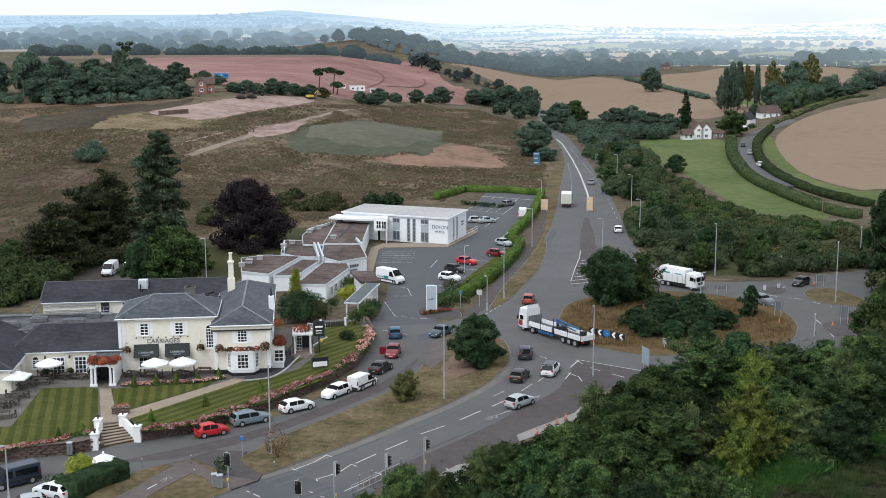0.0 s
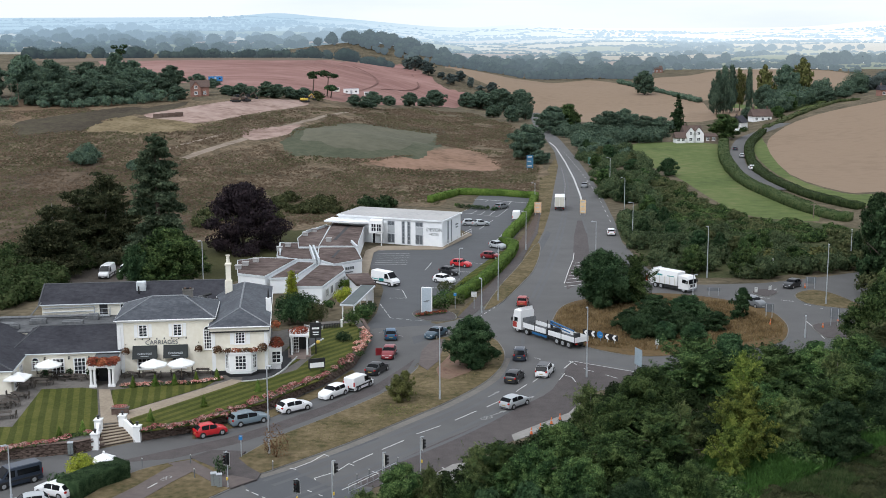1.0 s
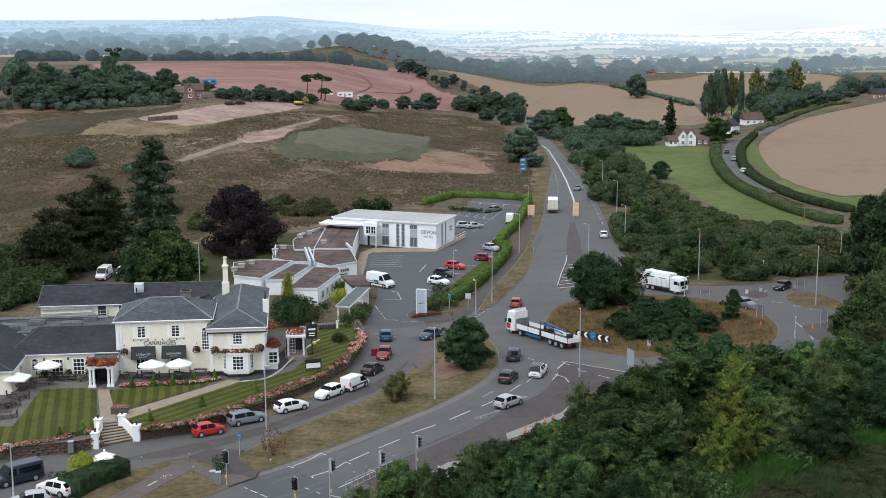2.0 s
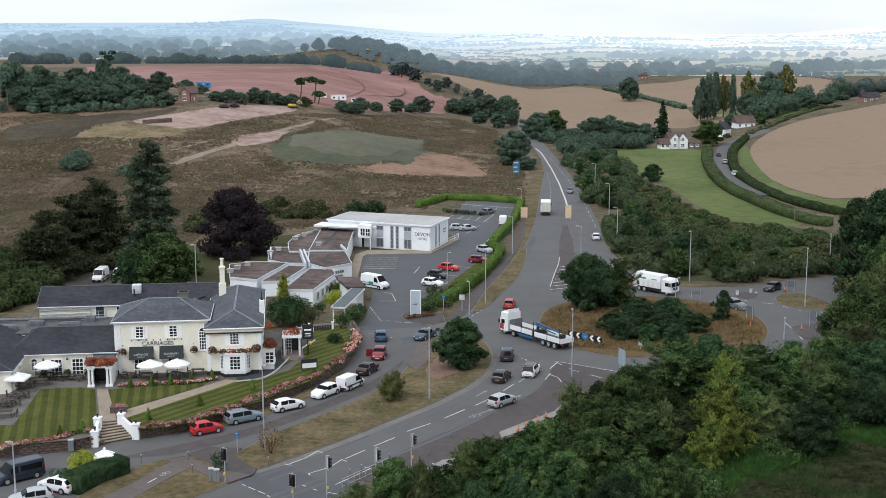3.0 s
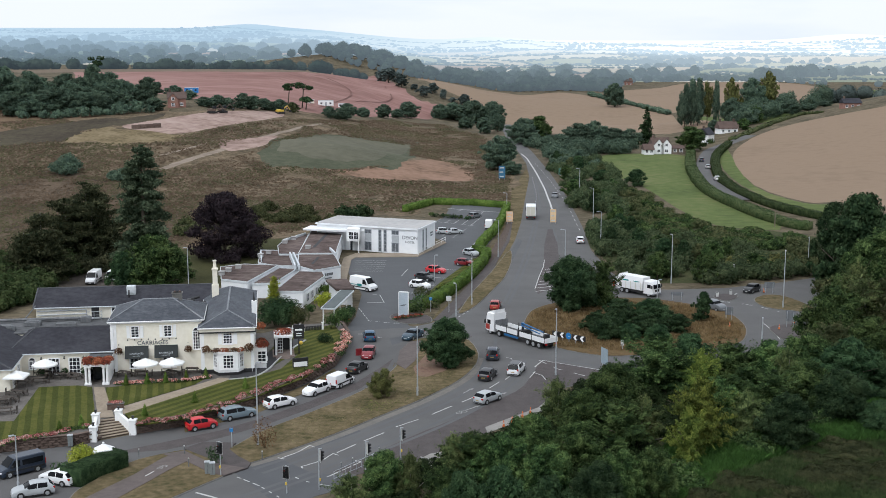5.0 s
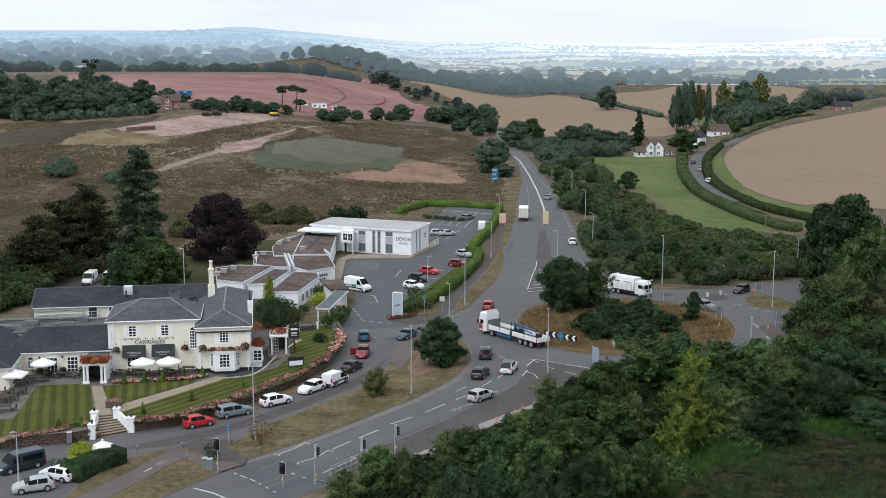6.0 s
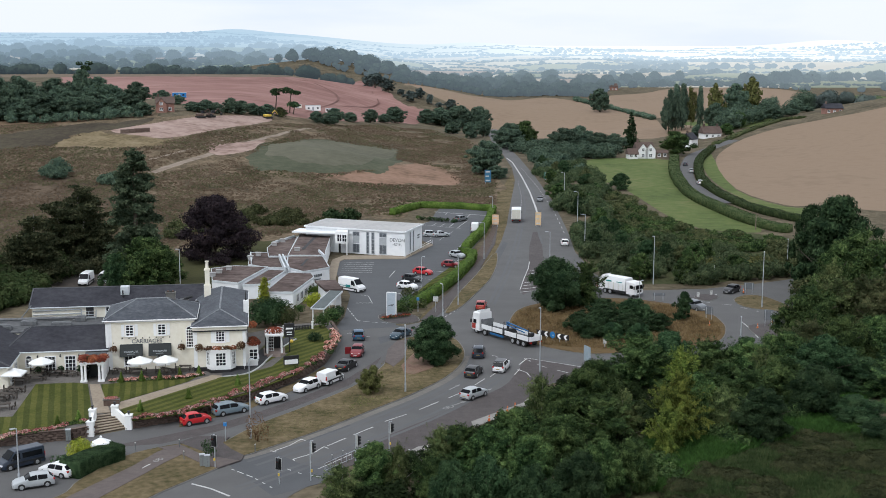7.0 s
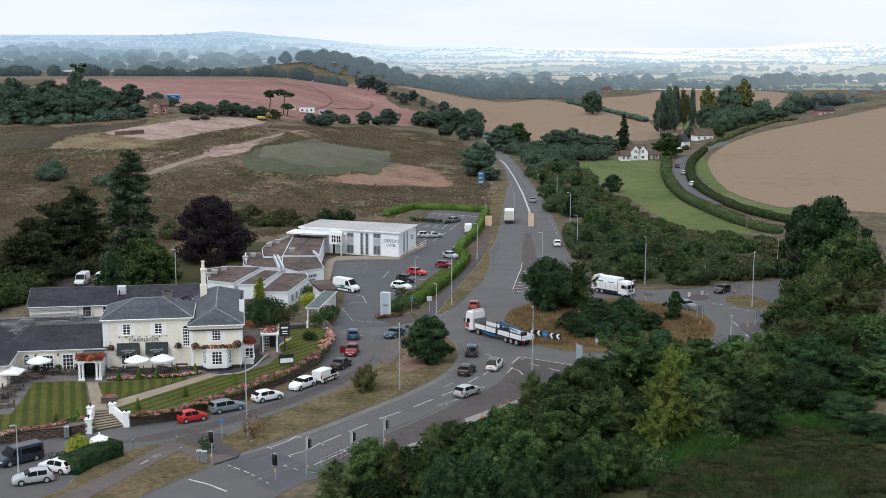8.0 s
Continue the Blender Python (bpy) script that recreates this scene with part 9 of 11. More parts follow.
def parasol(x, y, r, h, square=False):
    t = thing("parasol", "open white canvas parasol", "parasol", pose(x, y, TZ), "parasols")
    part("pole", Shape().tube((0, 0, 0.1), (0, 0, h), 0.04, n=8), WOOD, t)
    part("base", Shape().box(-0.35, 0.35, -0.35, 0.35, 0, 0.12, 0.03), BLACK, t)
    n = 4 if square else 8
    ring = [(math.cos(2 * math.pi * (i + 0.5) / n) * r, math.sin(2 * math.pi * (i + 0.5) / n) * r) for i in range(n)]
    s = Shape().add([(0, 0, h + 0.1)] + [(u, v, h - 0.62) for u, v in ring] + [(u, v, h - 0.8) for u, v in ring], [(0, 1 + i, 1 + (i + 1) % n) for i in range(n)] + [(1 + i, n + 1 + i, n + 1 + (i + 1) % n, 1 + (i + 1) % n) for i in range(n)])
    c = part("canopy", s, CANVAS, t, "white canvas canopy")
    for u, v in ring:
        part("rib", Shape().tube((0, 0, h + 0.04), (u, v, h - 0.66), 0.02, n=4), WOOD, c)


for a in ((-38.8, 155.2, 1.75, 2.7), (-35.4, 155.7, 1.75, 2.7), (-52.2, 155.2, 1.7, 2.6), (-54.0, 149.4, 1.9, 2.6, True)):
    parasol(*a)


def bench_table(m):
    t = thing("picnic_table", "weathered wooden picnic table with benches", "table", m, "picnic tables")
    for i in range(5):
        part("slat", Shape().box(-0.85, 0.85, -0.36 + i * 0.15, -0.24 + i * 0.15, 0.7, 0.75, 0.01), DARKWOOD, t)
    for v in (-0.75, 0.62):
        part("bench", Shape().box(-0.85, 0.85, v, v + 0.24, 0.4, 0.45, 0.01), DARKWOOD, t)
    for u in (-0.65, 0.65):
        part("leg", Shape().tube((u, -0.7, 0), (u, -0.2, 0.7), 0.04, n=4).tube((u, 0.7, 0), (u, 0.2, 0.7), 0.04, n=4).box(u - 0.04, u + 0.04, -0.75, 0.8, 0.34, 0.4), DARKWOOD, t)
    return t


def garden_chair(m):
    t = thing("garden_chair", "dark wooden garden chair", "chair", m, "garden chairs")
    part("seat", Shape().box(-0.24, 0.24, -0.22, 0.22, 0.42, 0.46, 0.01), DARKWOOD, t)
    part("backrest", Shape().box(-0.24, 0.24, 0.2, 0.24, 0.46, 0.95, 0.01), DARKWOOD, t)
    for u in (-0.21, 0.21):
        for v in (-0.19, 0.21):
            part("leg", Shape().box(u - 0.025, u + 0.025, v - 0.025, v + 0.025, 0, 0.44), DARKWOOD, t)
    return t


tab = chair = None
for x, y in [(-39.6, 156.2), (-35.6, 156.5), (-33.2, 157.9), (-52.7, 156.2), (-50.2, 155.2), (-48.3, 155.2), (-54.2, 151.7), (-52.4, 153.0), (-53.3, 147.1), (-53.4, 144.2), (-54.0, 143.1), (-52.1, 139.6), (-41.9, 156.2)]:
    m = pose(x, y, TZ, 0, 0, (x * 37) % 60 - 30)
    tab = copy_thing(tab, m) if tab else bench_table(m)
    for k in range(2):
        m = pose(x + 1.2 * (-1 if k else 1), y + 0.3 * k, TZ, 0, 0, 90 if k else -90)
        chair = copy_thing(chair, m) if chair else garden_chair(m)


def bed(name, label, pts, width, z, seed, leaf, height=0.4, patches=True):
    """A flower bed: foliage with clumps of bloom along a line."""
    rng = np.random.default_rng(seed)
    t = thing(name, label, "flower bed")
    green, bloom = [], []
    for p, d in along(pts, 0.55):
        k = rng.normal(0, width * 0.25)
        blob = (p.x - d.y * k, p.y + d.x * k, z + height * 0.4, 0.5, 0.5, height * 0.6)
        green.append(blob)
        if noise.noise(Vector((p.x * 0.4, p.y * 0.4, seed))) > -0.25:
            bloom.append((blob[0], blob[1], blob[2] + 0.08, 0.5, 0.45, height * 0.65))
    g = new("foliage", quads_mesh("foliage", blob_leaves(rng, green, 30, 0.14, -0.2), L_MID))
    g.parent = t
    f = new("bloom", quads_mesh("bloom", blob_leaves(rng, bloom, 55, 0.12, 0.0), leaf))
    f.parent = t
    tagged(f, "pink, red and white bedding flowers", kind="stuff")
    tagged(g, kind="stuff")


bed("flower_bed", "long bed of pink and white bedding flowers on the wall", rounded([(-34.9, 135.2), (-30.1, 137.6), (-26.3, 142.5), (-23.1, 148.3), (-17.3, 157.8), (-14.6, 166.4)], n=3, closed=False), 1.7, TZ, 4, L_PINK)
bed("flower_bed", "bed of pink flowers where the wall curves", rounded([(-14.2, 167.1), (-13.8, 173.9), (-14.5, 181.0)], n=4, closed=False), 1.9, TZ, 5, L_PINK, 0.6)
bed("flower_bed", "bed of pink flowers above the road wall", [(-49.6, 127.5), (-45.5, 129.9), (-40.6, 133.8)], 1.0, TZ, 6, L_PINK)
bed("flower_bed", "bed of red and pink flowers before the inn", [(-41.8, 152.2), (-37.7, 153.0), (-33.4, 153.5), (-30.8, 155.7)], 0.9, TZ, 7, L_PINK)
bed("flower_bed", "bed of red flowers round the totem sign", [(-7.1, 195.5), (-5.1, 196.7), (-2.7, 197.1)], 1.2, 0.2, 8, L_RED)
bed("flower_bed", "red flowers beside the entrance canopy", [(-17.2, 194.6), (-16.0, 195.5), (-14.7, 193.8)], 1.2, 0.1, 9, L_RED)


def planter():
    x, y = -39.2, 141.2
    t = thing("brick_planter", "low red brick planter with flowers", "planter", pose(x, y, TZ, 0, 0, 8))
    part("wall", Shape().box(-0.95, 0.95, -0.35, 0.35, 0, 0.75, 0.03), BRICK, t, "red brick sides")
    part("coping", Shape().box(-1.05, 1.05, -0.42, 0.42, 0.75, 0.83, 0.02), KERB, t)
    flowers(t, 0, 0, 0.95, 0.9, 0.3, 0.22, 71, L_PINK, name="bloom")


planter()


def pavilion():
    x, y = -36.2, 124.6
    t = thing("lych_ornament", "small white ornamental well-house with a peaked roof", "ornament", pose(x, y, 0.05, 0, 0, 10))
    part("roof", Shape().add([(-1.1, -0.8, 1.7), (1.1, -0.8, 1.7), (1.1, 0.8, 1.7), (-1.1, 0.8, 1.7), (0, 0, 2.4), (-1.1, -0.8, 1.58), (1.1, -0.8, 1.58), (1.1, 0.8, 1.58), (-1.1, 0.8, 1.58)],
         [(0, 1, 4), (1, 2, 4), (2, 3, 4), (3, 0, 4), (5, 6, 1, 0), (6, 7, 2, 1), (7, 8, 3, 2), (8, 5, 0, 3), (8, 7, 6, 5)]), WHITE, t, "white peaked roof")
    part("body", Shape().box(-0.6, 0.6, -0.45, 0.45, 0, 1.6, 0.03), WHITE, t)
    part("finial", Shape().ball((0, 0, 2.45), 0.14, 8, 5), WHITE, t)


pavilion()


def garden_fence():
    """A low dark slatted fence between white posts by the side garden, with white handrails down its steps."""
    a, b = Vector((-21.3, 182.0)), Vector((-17.8, 183.4))
    t = thing("garden_fence", "low dark slatted garden fence between white posts", "fence")
    for k in range(15):
        p = a.lerp(b, (k + 0.5) / 15)
        part("slat", Shape().box(-0.09, 0.09, -0.02, 0.02, 0.5, 1.75).moved(pose(p.x, p.y, 0.2)), BLACK, t)
    for p in (a, b):
        part("post", Shape().box(p.x - 0.14, p.x + 0.14, p.y - 0.14, p.y + 0.14, 0, 2.3, 0.02).box(p.x - 0.2, p.x + 0.2, p.y - 0.2, p.y + 0.2, 2.3, 2.42, 0.02), WHITE, t, "white painted post")
    part("rail", Shape().tube((a.x, a.y, 1.85), (b.x, b.y, 1.85), 0.04, n=5), BLACK, t)
    for px in (0.0, 1.2):
        h = thing("handrail", "white tubular handrail beside the garden steps", "railing", pose(-23.3, 182.6, 0.8, 0, 0, -40), "handrails")
        for u in (0, 1.3, 2.6):
            part("post", Shape().tube((u, px, 0), (u, px, 1.0), 0.035, n=6), WHITE, h)
        part("rail", Shape().tube((0, px, 1.0), (2.6, px, 0.95), 0.04, n=6), WHITE, h)


garden_fence()

# ---- trees and shrubs ----
def stock(leaf, seed, density, size, count=18, base=2.0, bark=None, stretch=1.0, plumes=None):
    """A ten-metre tree to be copied; kept at its first place."""
    return dict(leaf=leaf, seed=seed, density=density, size=size, count=count, base=base, bark=bark, stretch=stretch, plumes=plumes, ob=None)


KINDS = {
    "near_mid": stock(L_MID, 1, 36, 0.15, 84, 0.4, None, 1.1), "near_mid2": stock(L_MID, 11, 0, 0, 0, 0.4, plumes=(62, 7, 64, 0.155, 0.24, 0.36)),
    "near_dark": stock(L_DARK, 2, 36, 0.15, 88, 0.4), "near_dark2": stock(L_DARK, 12, 36, 0.15, 80, 0.4, None, 1.35),
    "near_light": stock(L_LIGHT, 3, 0, 0, 0, 0.5, PALEBARK, plumes=(56, 7, 60, 0.125, 0.5, 0.27)), "near_yellow": stock(L_YELLOW, 4, 0, 0, 0, 0.5, plumes=(54, 6, 66, 0.145, 0.3, 0.27)),
    "near_apple": stock(L_AUTUMN, 14, 35, 0.129, 56, 0.9), "near_olive": stock(L_OLIVE, 13, 0, 0, 0, 0.4, plumes=(50, 6, 72, 0.145, 0.2, 0.33)),
    "mid_dark": stock(L_DARK, 5, 24, 0.19, 60, 0.6), "mid_mid": stock(L_MID, 6, 24, 0.19, 60, 0.6), "mid_olive": stock(L_OLIVE, 7, 24, 0.19, 50, 0.5),
    "dist": stock(L_DIST_HAZED, 15, 21, 0.24, 60, 0.6), "poplar": stock(L_DIST_HAZED, 16, 21, 0.26, 40, 0.3),
    "far_dark": stock(L_FAR_HAZED, 8, 3, 0.7, 26, 0.6), "far_mid": stock(L_DARK, 9, 3, 0.7, 26, 0.8), "far_olive": stock(L_AUTUMN, 10, 6, 0.45, 30, 0.6),
}


def tree(kind, label, x, y, h, r, group="", spin=0):
    k = KINDS[kind]
    m = pose(x, y, H(x, y) - 0.15, 0, 0, (x * 57 + y * 31 + spin) % 360) @ Matrix.Diagonal((r / 4.5, r / 4.5, h / 10, 1))
    if k["ob"] is None:
        k["ob"] = broad_tree("tree", label, 10, 4.5, k["leaf"], k["seed"], k["base"], k["count"], k["density"], k["size"], k["bark"], stretch=k["stretch"], plumes=k["plumes"])
        k["ob"].matrix_basis = m
        ob = k["ob"]
    else:
        ob = copy_thing(k["ob"], Matrix.Identity(4))
        ob.matrix_basis = m
    return tagged(ob, label, "tree", group)


# belt of trees between the road and the scrub
for kind, *v in (
    ("near_mid", -5.1, 113.0, 5.7, 3.1), ("near_light", -2.7, 112.0, 6.2, 1.8), ("near_light", -8.4, 108.0, 5.3, 2.5), ("near_mid2", 0.8, 107.0, 6.3, 2.2), ("near_light", 1.6, 119.0, 5.7, 1.9),
    ("near_mid2", 3.8, 119.0, 5.6, 3.0), ("near_mid", 6.8, 116.0, 6.5, 3.2), ("near_mid", 10.4, 126.0, 5.5, 3.2), ("near_light", 14.1, 136.0, 6.9, 2.5),
    ("near_mid", 16.7, 131.0, 6.8, 3.6), ("near_mid", 21.8, 142.0, 6.8, 4.3), ("near_mid2", 28.7, 152.0, 7.7, 4.9), ("near_yellow", 33.8, 148.0, 7.2, 2.4), ("near_dark", 33.5, 156.0, 7.1, 4.3),
    ("near_mid2", 38.5, 152.0, 6.9, 4.2), ("near_mid", 43.6, 152.0, 7.3, 4.2), ("near_light", 44.9, 149.0, 7.3, 2.4), ("near_mid", 50.2, 157.0, 7.0, 4.4), ("near_mid", 58.3, 172.0, 10.6, 5.2), ("near_olive", 54.5, 160.0, 7.9, 4.1),
    ("near_light", 63.7, 175.0, 12.0, 6.2), ("near_mid", 10.9, 112.0, 6.8, 3.1), ("near_mid", 15.0, 121.0, 6.1, 3.4), ("near_mid2", 20.5, 127.0, 6.4, 3.8), ("near_yellow", 29.6, 129.0, 8.8, 3.4),
    ("near_light", 23.3, 129.0, 6.8, 2.7), ("near_mid", 33.0, 136.0, 6.7, 3.8), ("near_light", 35.8, 133.0, 6.3, 2.5), ("near_mid2", 40.3, 140.0, 6.3, 3.9), ("near_mid", 46.2, 144.0, 6.6, 4.0), ("near_dark", 53.4, 150.0, 8.0, 4.5),
    ("near_dark", 5.9, 104.0, 7.2, 2.9), ("near_dark2", 15.1, 107.0, 6.5, 3.2), ("near_dark2", 2.3, 101.0, 7.5, 2.6), ("near_mid", 21.4, 113.0, 6.2, 2.6), ("near_dark", 10.1, 101.0, 7.6, 2.8),
    ("near_yellow", 27.2, 124.0, 7.0, 2.3), ("near_mid", 18.2, 112.0, 6.3, 2.3), ("near_dark", 39.7, 130.0, 6.5, 3.6), ("near_dark2", 48.7, 140.0, 6.3, 4.2), ("near_mid", 59.0, 158.0, 9.1, 4.4), ("near_olive", 67.1, 170.0, 12.4, 5.9), ("near_mid", 65.9, 162.0, 8.2, 5.3), ("near_dark", 58.6, 150.0, 5.0, 4.5), ("near_mid2", 62.1, 148.0, 4.8, 4.8), ("near_dark2", 53.1, 136.0, 3.4, 4.1), ("near_dark", 68.3, 158.0, 6.0, 5.5), ("near_dark2", 55.0, 130.0, 2.6, 3.9), ("near_light", 64.9, 182.0, 12.9, 3.8)):
    words = {"near_mid": "mid-green broadleaved tree in the roadside belt", "near_mid2": "dense green broadleaved tree in the roadside belt", "near_dark": "dark green broadleaved tree in the roadside belt", "near_dark2": "dark dense broadleaved tree in the roadside belt",
             "near_light": "light green birch-like tree in the roadside belt", "near_yellow": "yellow-green turning tree in the roadside belt", "near_olive": "olive-brown shrubby tree in the roadside belt"}[kind]
    tree(kind, words, *v, "roadside belt")

# trees that stand alone
for kind, label, *v in (
    ("near_dark", "round dark green maple on the verge", 1.5, 166.0, 7.1, 4.0), ("near_apple", "small sparse apple tree on the verge", -7.1, 150.0, 4.1, 1.9),
    ("near_dark2", "large dark green tree on the roundabout", 23.7, 203.0, 9.1, 5.3), ("near_mid2", "slender birch tree on the roundabout", 28.9, 206.0, 8.3, 3.3),
    ("mid_dark", "small round dark tree on the roundabout", 43.8, 194.0, 5.3, 1.7),
    ("near_mid", "broad green tree behind the inn", -50.8, 213.0, 11.8, 6.9), ("mid_dark", "dark tree at the edge of the yard", -55.3, 210.0, 9.4, 3.4),
    ("dist", "large dark oak beside the main road", 22.6, 440.0, 12.9, 7.4), ("dist", "dark tree beside the main road", 26.3, 425.0, 5.0, 4.1),
    ("dist", "dark tree at the bend of the road", 32.2, 640.0, 10.3, 4.5),
    ("dist", "large dark tree beyond the main road", 39.9, 560.0, 12.3, 8.1), ("mid_mid", "green tree beyond the main road", 47.7, 570.0, 12.5, 7.4), ("dist", "dark tree beyond the main road", 53.2, 520.0, 7.7, 6.3), ("dist", "dark tree beyond the main road", 62.7, 540.0, 11.3, 8.0), ("dist", "dark tree beyond the main road", 71.5, 550.0, 11.7, 6.4),
    ("dist", "dark tree beside the cottage", 79.2, 545.0, 8.9, 6.3), ("dist", "dark tree beside the cottage", 86.8, 545.0, 8.4, 5.8), ("mid_mid", "broad green tree beside the cottage", 109.7, 520.0, 10.8, 8.0),
    ("mid_dark", "round dark bush in the pasture", 65.0, 390.0, 5.8, 3.6), ("dist", "lone dark tree in the stubble field", 137.9, 941.0, 18.5, 8.6),
    ("mid_dark", "tall dark tree beside the lane end", 75.9, 215.0, 19.3, 7.5), ("mid_dark", "dark tree beside the lane end", 75.3, 225.0, 16.5, 4.2), ("near_mid", "broad green tree near the east road", 77.6, 205.0, 14.2, 7.1), ("mid_mid", "shrubby tree near the east road", 71.6, 200.0, 12.5, 4.2)):
    tree(kind, label, *v)

conifer_tree("fir_tree", "tall blue-green fir with open uneven boughs", 27.6, 4.6, L_BLUE, 1, 34, 0.32, 0.32, 0.06, 0.26, 0.3, pose(-54.5, 222, -0.2), 150)
conifer_tree("fir_tree", "dark spruce tree behind the cottage", 17, 4.5, L_DARK, 2, 16, 0.8, 0.8, 0.25, 0.05, 0.15, pose(97, 560, 0), 14)


def cedar(x, y, h, r, seed, label, low=0.12):
    """A broad old cypress: several leaders with level, sweeping plates of dark foliage."""
    rng = np.random.default_rng(seed)
    t = thing("cypress_tree", label, "tree", pose(x, y, H(x, y) - 0.2))
    s, out = Shape(), []
    for i in range(5):
        a = i * 1.3 + rng.uniform(-0.3, 0.3)
        top = Vector((math.cos(a) * r * (0.08 if i == 0 else 0.42), math.sin(a) * r * (0.08 if i == 0 else 0.42), h * (1.0 if i == 0 else rng.uniform(0.62, 0.86))))
        s.tube((math.cos(a) * 0.4, math.sin(a) * 0.4, 0), top, 0.35, 0.06, 7)
        for k in range(34):
            u = rng.uniform(low, 1.0)
            p = Vector((math.cos(a) * 0.4, math.sin(a) * 0.4, 0)).lerp(top, u)
            b = rng.uniform(0, 6.28)
            l = r * (1.12 - 1.0 * u) * rng.uniform(0.5, 1.0)
            q = p + Vector((math.cos(b) * l, math.sin(b) * l, l * rng.uniform(-0.1, 0.35)))
            s.tube(p, q, 0.09, 0.02, 5, False)
            n = int(420 * l / 3)
            w = rng.uniform(0.2, 1.05, (n, 1))
            c = np.array(p) * (1 - w) + np.array(q) * w + rng.normal(0, 1, (n, 3)) * np.array([0.75, 0.75, 0.2])
            out.append(sprays(rng, c, np.tile([math.cos(b) * 0.9, math.sin(b) * 0.9, 0.45], (n, 1)), 0.32, 0.3, 0.8))
    part("trunk", s, PALEBARK, t, "pale multi-stemmed trunk")
    c = new("crown", quads_mesh("crown", np.concatenate(out), L_CEDAR))
    c.parent = t


cedar(-73.5, 248.7, 17.2, 12.0, 3, "broad dark brown-green cypress with sweeping boughs", 0.1)
cedar(-76.4, 228.7, 13.8, 7.0, 4, "dark cypress with bare pale stems below")


def beech():
    """A copper beech whose skirts sweep to the ground."""
    x, y, h, r = -45.4, 256.0, 14.0, 7.9
    rng = np.random.default_rng(31)
    t = thing("copper_beech", "broad dark purple copper beech", "tree", pose(x, y, H(x, y) - 0.2))
    part("trunk", trunk_shape(rng, h, r, 1.5, 8), BARK, t, "dark trunk")
    blobs = []
    for i in range(170):
        u = rng.uniform(0.03, 1.0)
        a = rng.uniform(0, 6.28)
        k = r * max(0.02, 1 - abs(u - 0.3) ** 2.2 * 2.1) ** 0.6 * math.sqrt(rng.uniform(0.1, 1.0)) * (1 + 0.12 * math.sin(3 * a + 5 * u))
        s = r * rng.uniform(0.1, 0.22)
        blobs.append((math.cos(a) * k, math.sin(a) * k, 0.4 + u * (h - 1.0), s * 1.15, s * 1.15, s * 0.75))
    c = new("crown", quads_mesh("crown", blob_leaves(rng, blobs, 9, 0.26, -0.9), L_PURPLE))
    c.parent = t


beech()


def umbrella_pine(x, y, h, seed):
    rng = np.random.default_rng(seed)
    t = thing("pine_tree", "tall bare-stemmed pine with a flat crown", "tree", pose(x, y, H(x, y) - 0.3), "hilltop pines")
    s = Shape().tube((0, 0, 0), (0.8, 0, h * 0.75), 0.35, 0.2, 7)
    blobs = []
    for i in range(6):
        a = rng.uniform(0, 6.28)
        k = rng.uniform(1, 3.4)
        c = (0.8 + math.cos(a) * k, math.sin(a) * k, h * rng.uniform(0.78, 0.97))
        s.tube((0.8, 0, h * 0.72), c, 0.13, 0.05, 5)
        blobs.append((*c, 1.8, 1.8, 0.9))
    part("trunk", s, BARK, t, "bare tall trunk")
    c = new("crown", quads_mesh("crown", blob_leaves(rng, blobs, 3, 0.6, -0.8), L_DARK))
    c.parent = t


for i, v in enumerate(((-72.9, 600.0, 10.7, 0.3), (-66.3, 603.0, 12.8, 0.3), (-64.2, 600.0, 5.8, 0.3), (-166.5, 600.0, 19.5, 0.3))):
    umbrella_pine(v[0], v[1], v[2], 40 + i)


def belt(pts, step, wide, h, seed, jitter=0.3):
    """Spots (x, y, radius, height) of a tree belt along a line."""
    rng = np.random.default_rng(seed)
    out = []
    for p, d in along(pts, step):
        k = rng.uniform(-0.5, 0.5) * wide
        hh = h * rng.uniform(1 - jitter, 1 + jitter)
        r = max(step * rng.uniform(0.5, 0.85), hh * rng.uniform(0.32, 0.5))
        out.append((p.x - d.y * k, p.y + d.x * k, r, hh))
    return out


# wooded hills and hedgerows, far off
def far_wood(label, spots, leaf, seed, size=0.7, per=1.3, category="woodland"):
    """A mass of rounded crowns far off at (x, y, radius, height): lumpy bodies under loose leaf sprays."""
    rng = np.random.default_rng(seed)
    s, q = Shape(), []
    for x, y, r, h in spots:
        g = hills(x, y) if y > 1250 else H(x, y)
        lump(s, rng, x, y, g - 0.5, r * 0.92, h * 0.97, 9, 6)
        for k in range(4):
            a, d = rng.uniform(0, 6.28), r * rng.uniform(0.35, 0.75)
            lump(s, rng, x + math.cos(a) * d, y + math.sin(a) * d, g + h * rng.uniform(0.15, 0.5), r * rng.uniform(0.3, 0.5), h * rng.uniform(0.3, 0.45), 7, 4)
        q.append(blob_leaves(rng, [(x, y, g + h * 0.48, r * 0.95, r * 0.95, h * 0.52)], per * 1.4, size * 0.85, -0.5))
    ob = new("woodland", quads_mesh("woodland", np.concatenate(q), leaf, s))
    return tagged(ob, label, category, "", "stuff")


def row_of(pts, step, wide, h, seed, jitter=0.35, fat=0.62, keep=0.9):
    """Spots of a loose line of trees, with gaps."""
    rng = np.random.default_rng(seed)
    out = []
    for p, d in along(pts, step):
        if rng.random() < keep:
            k, hh = rng.uniform(-0.5, 0.5) * wide, h * rng.uniform(1 - jitter, 1 + jitter)
            out.append((p.x - d.y * k, p.y + d.x * k, hh * fat * rng.uniform(0.8, 1.2), hh))
    return out


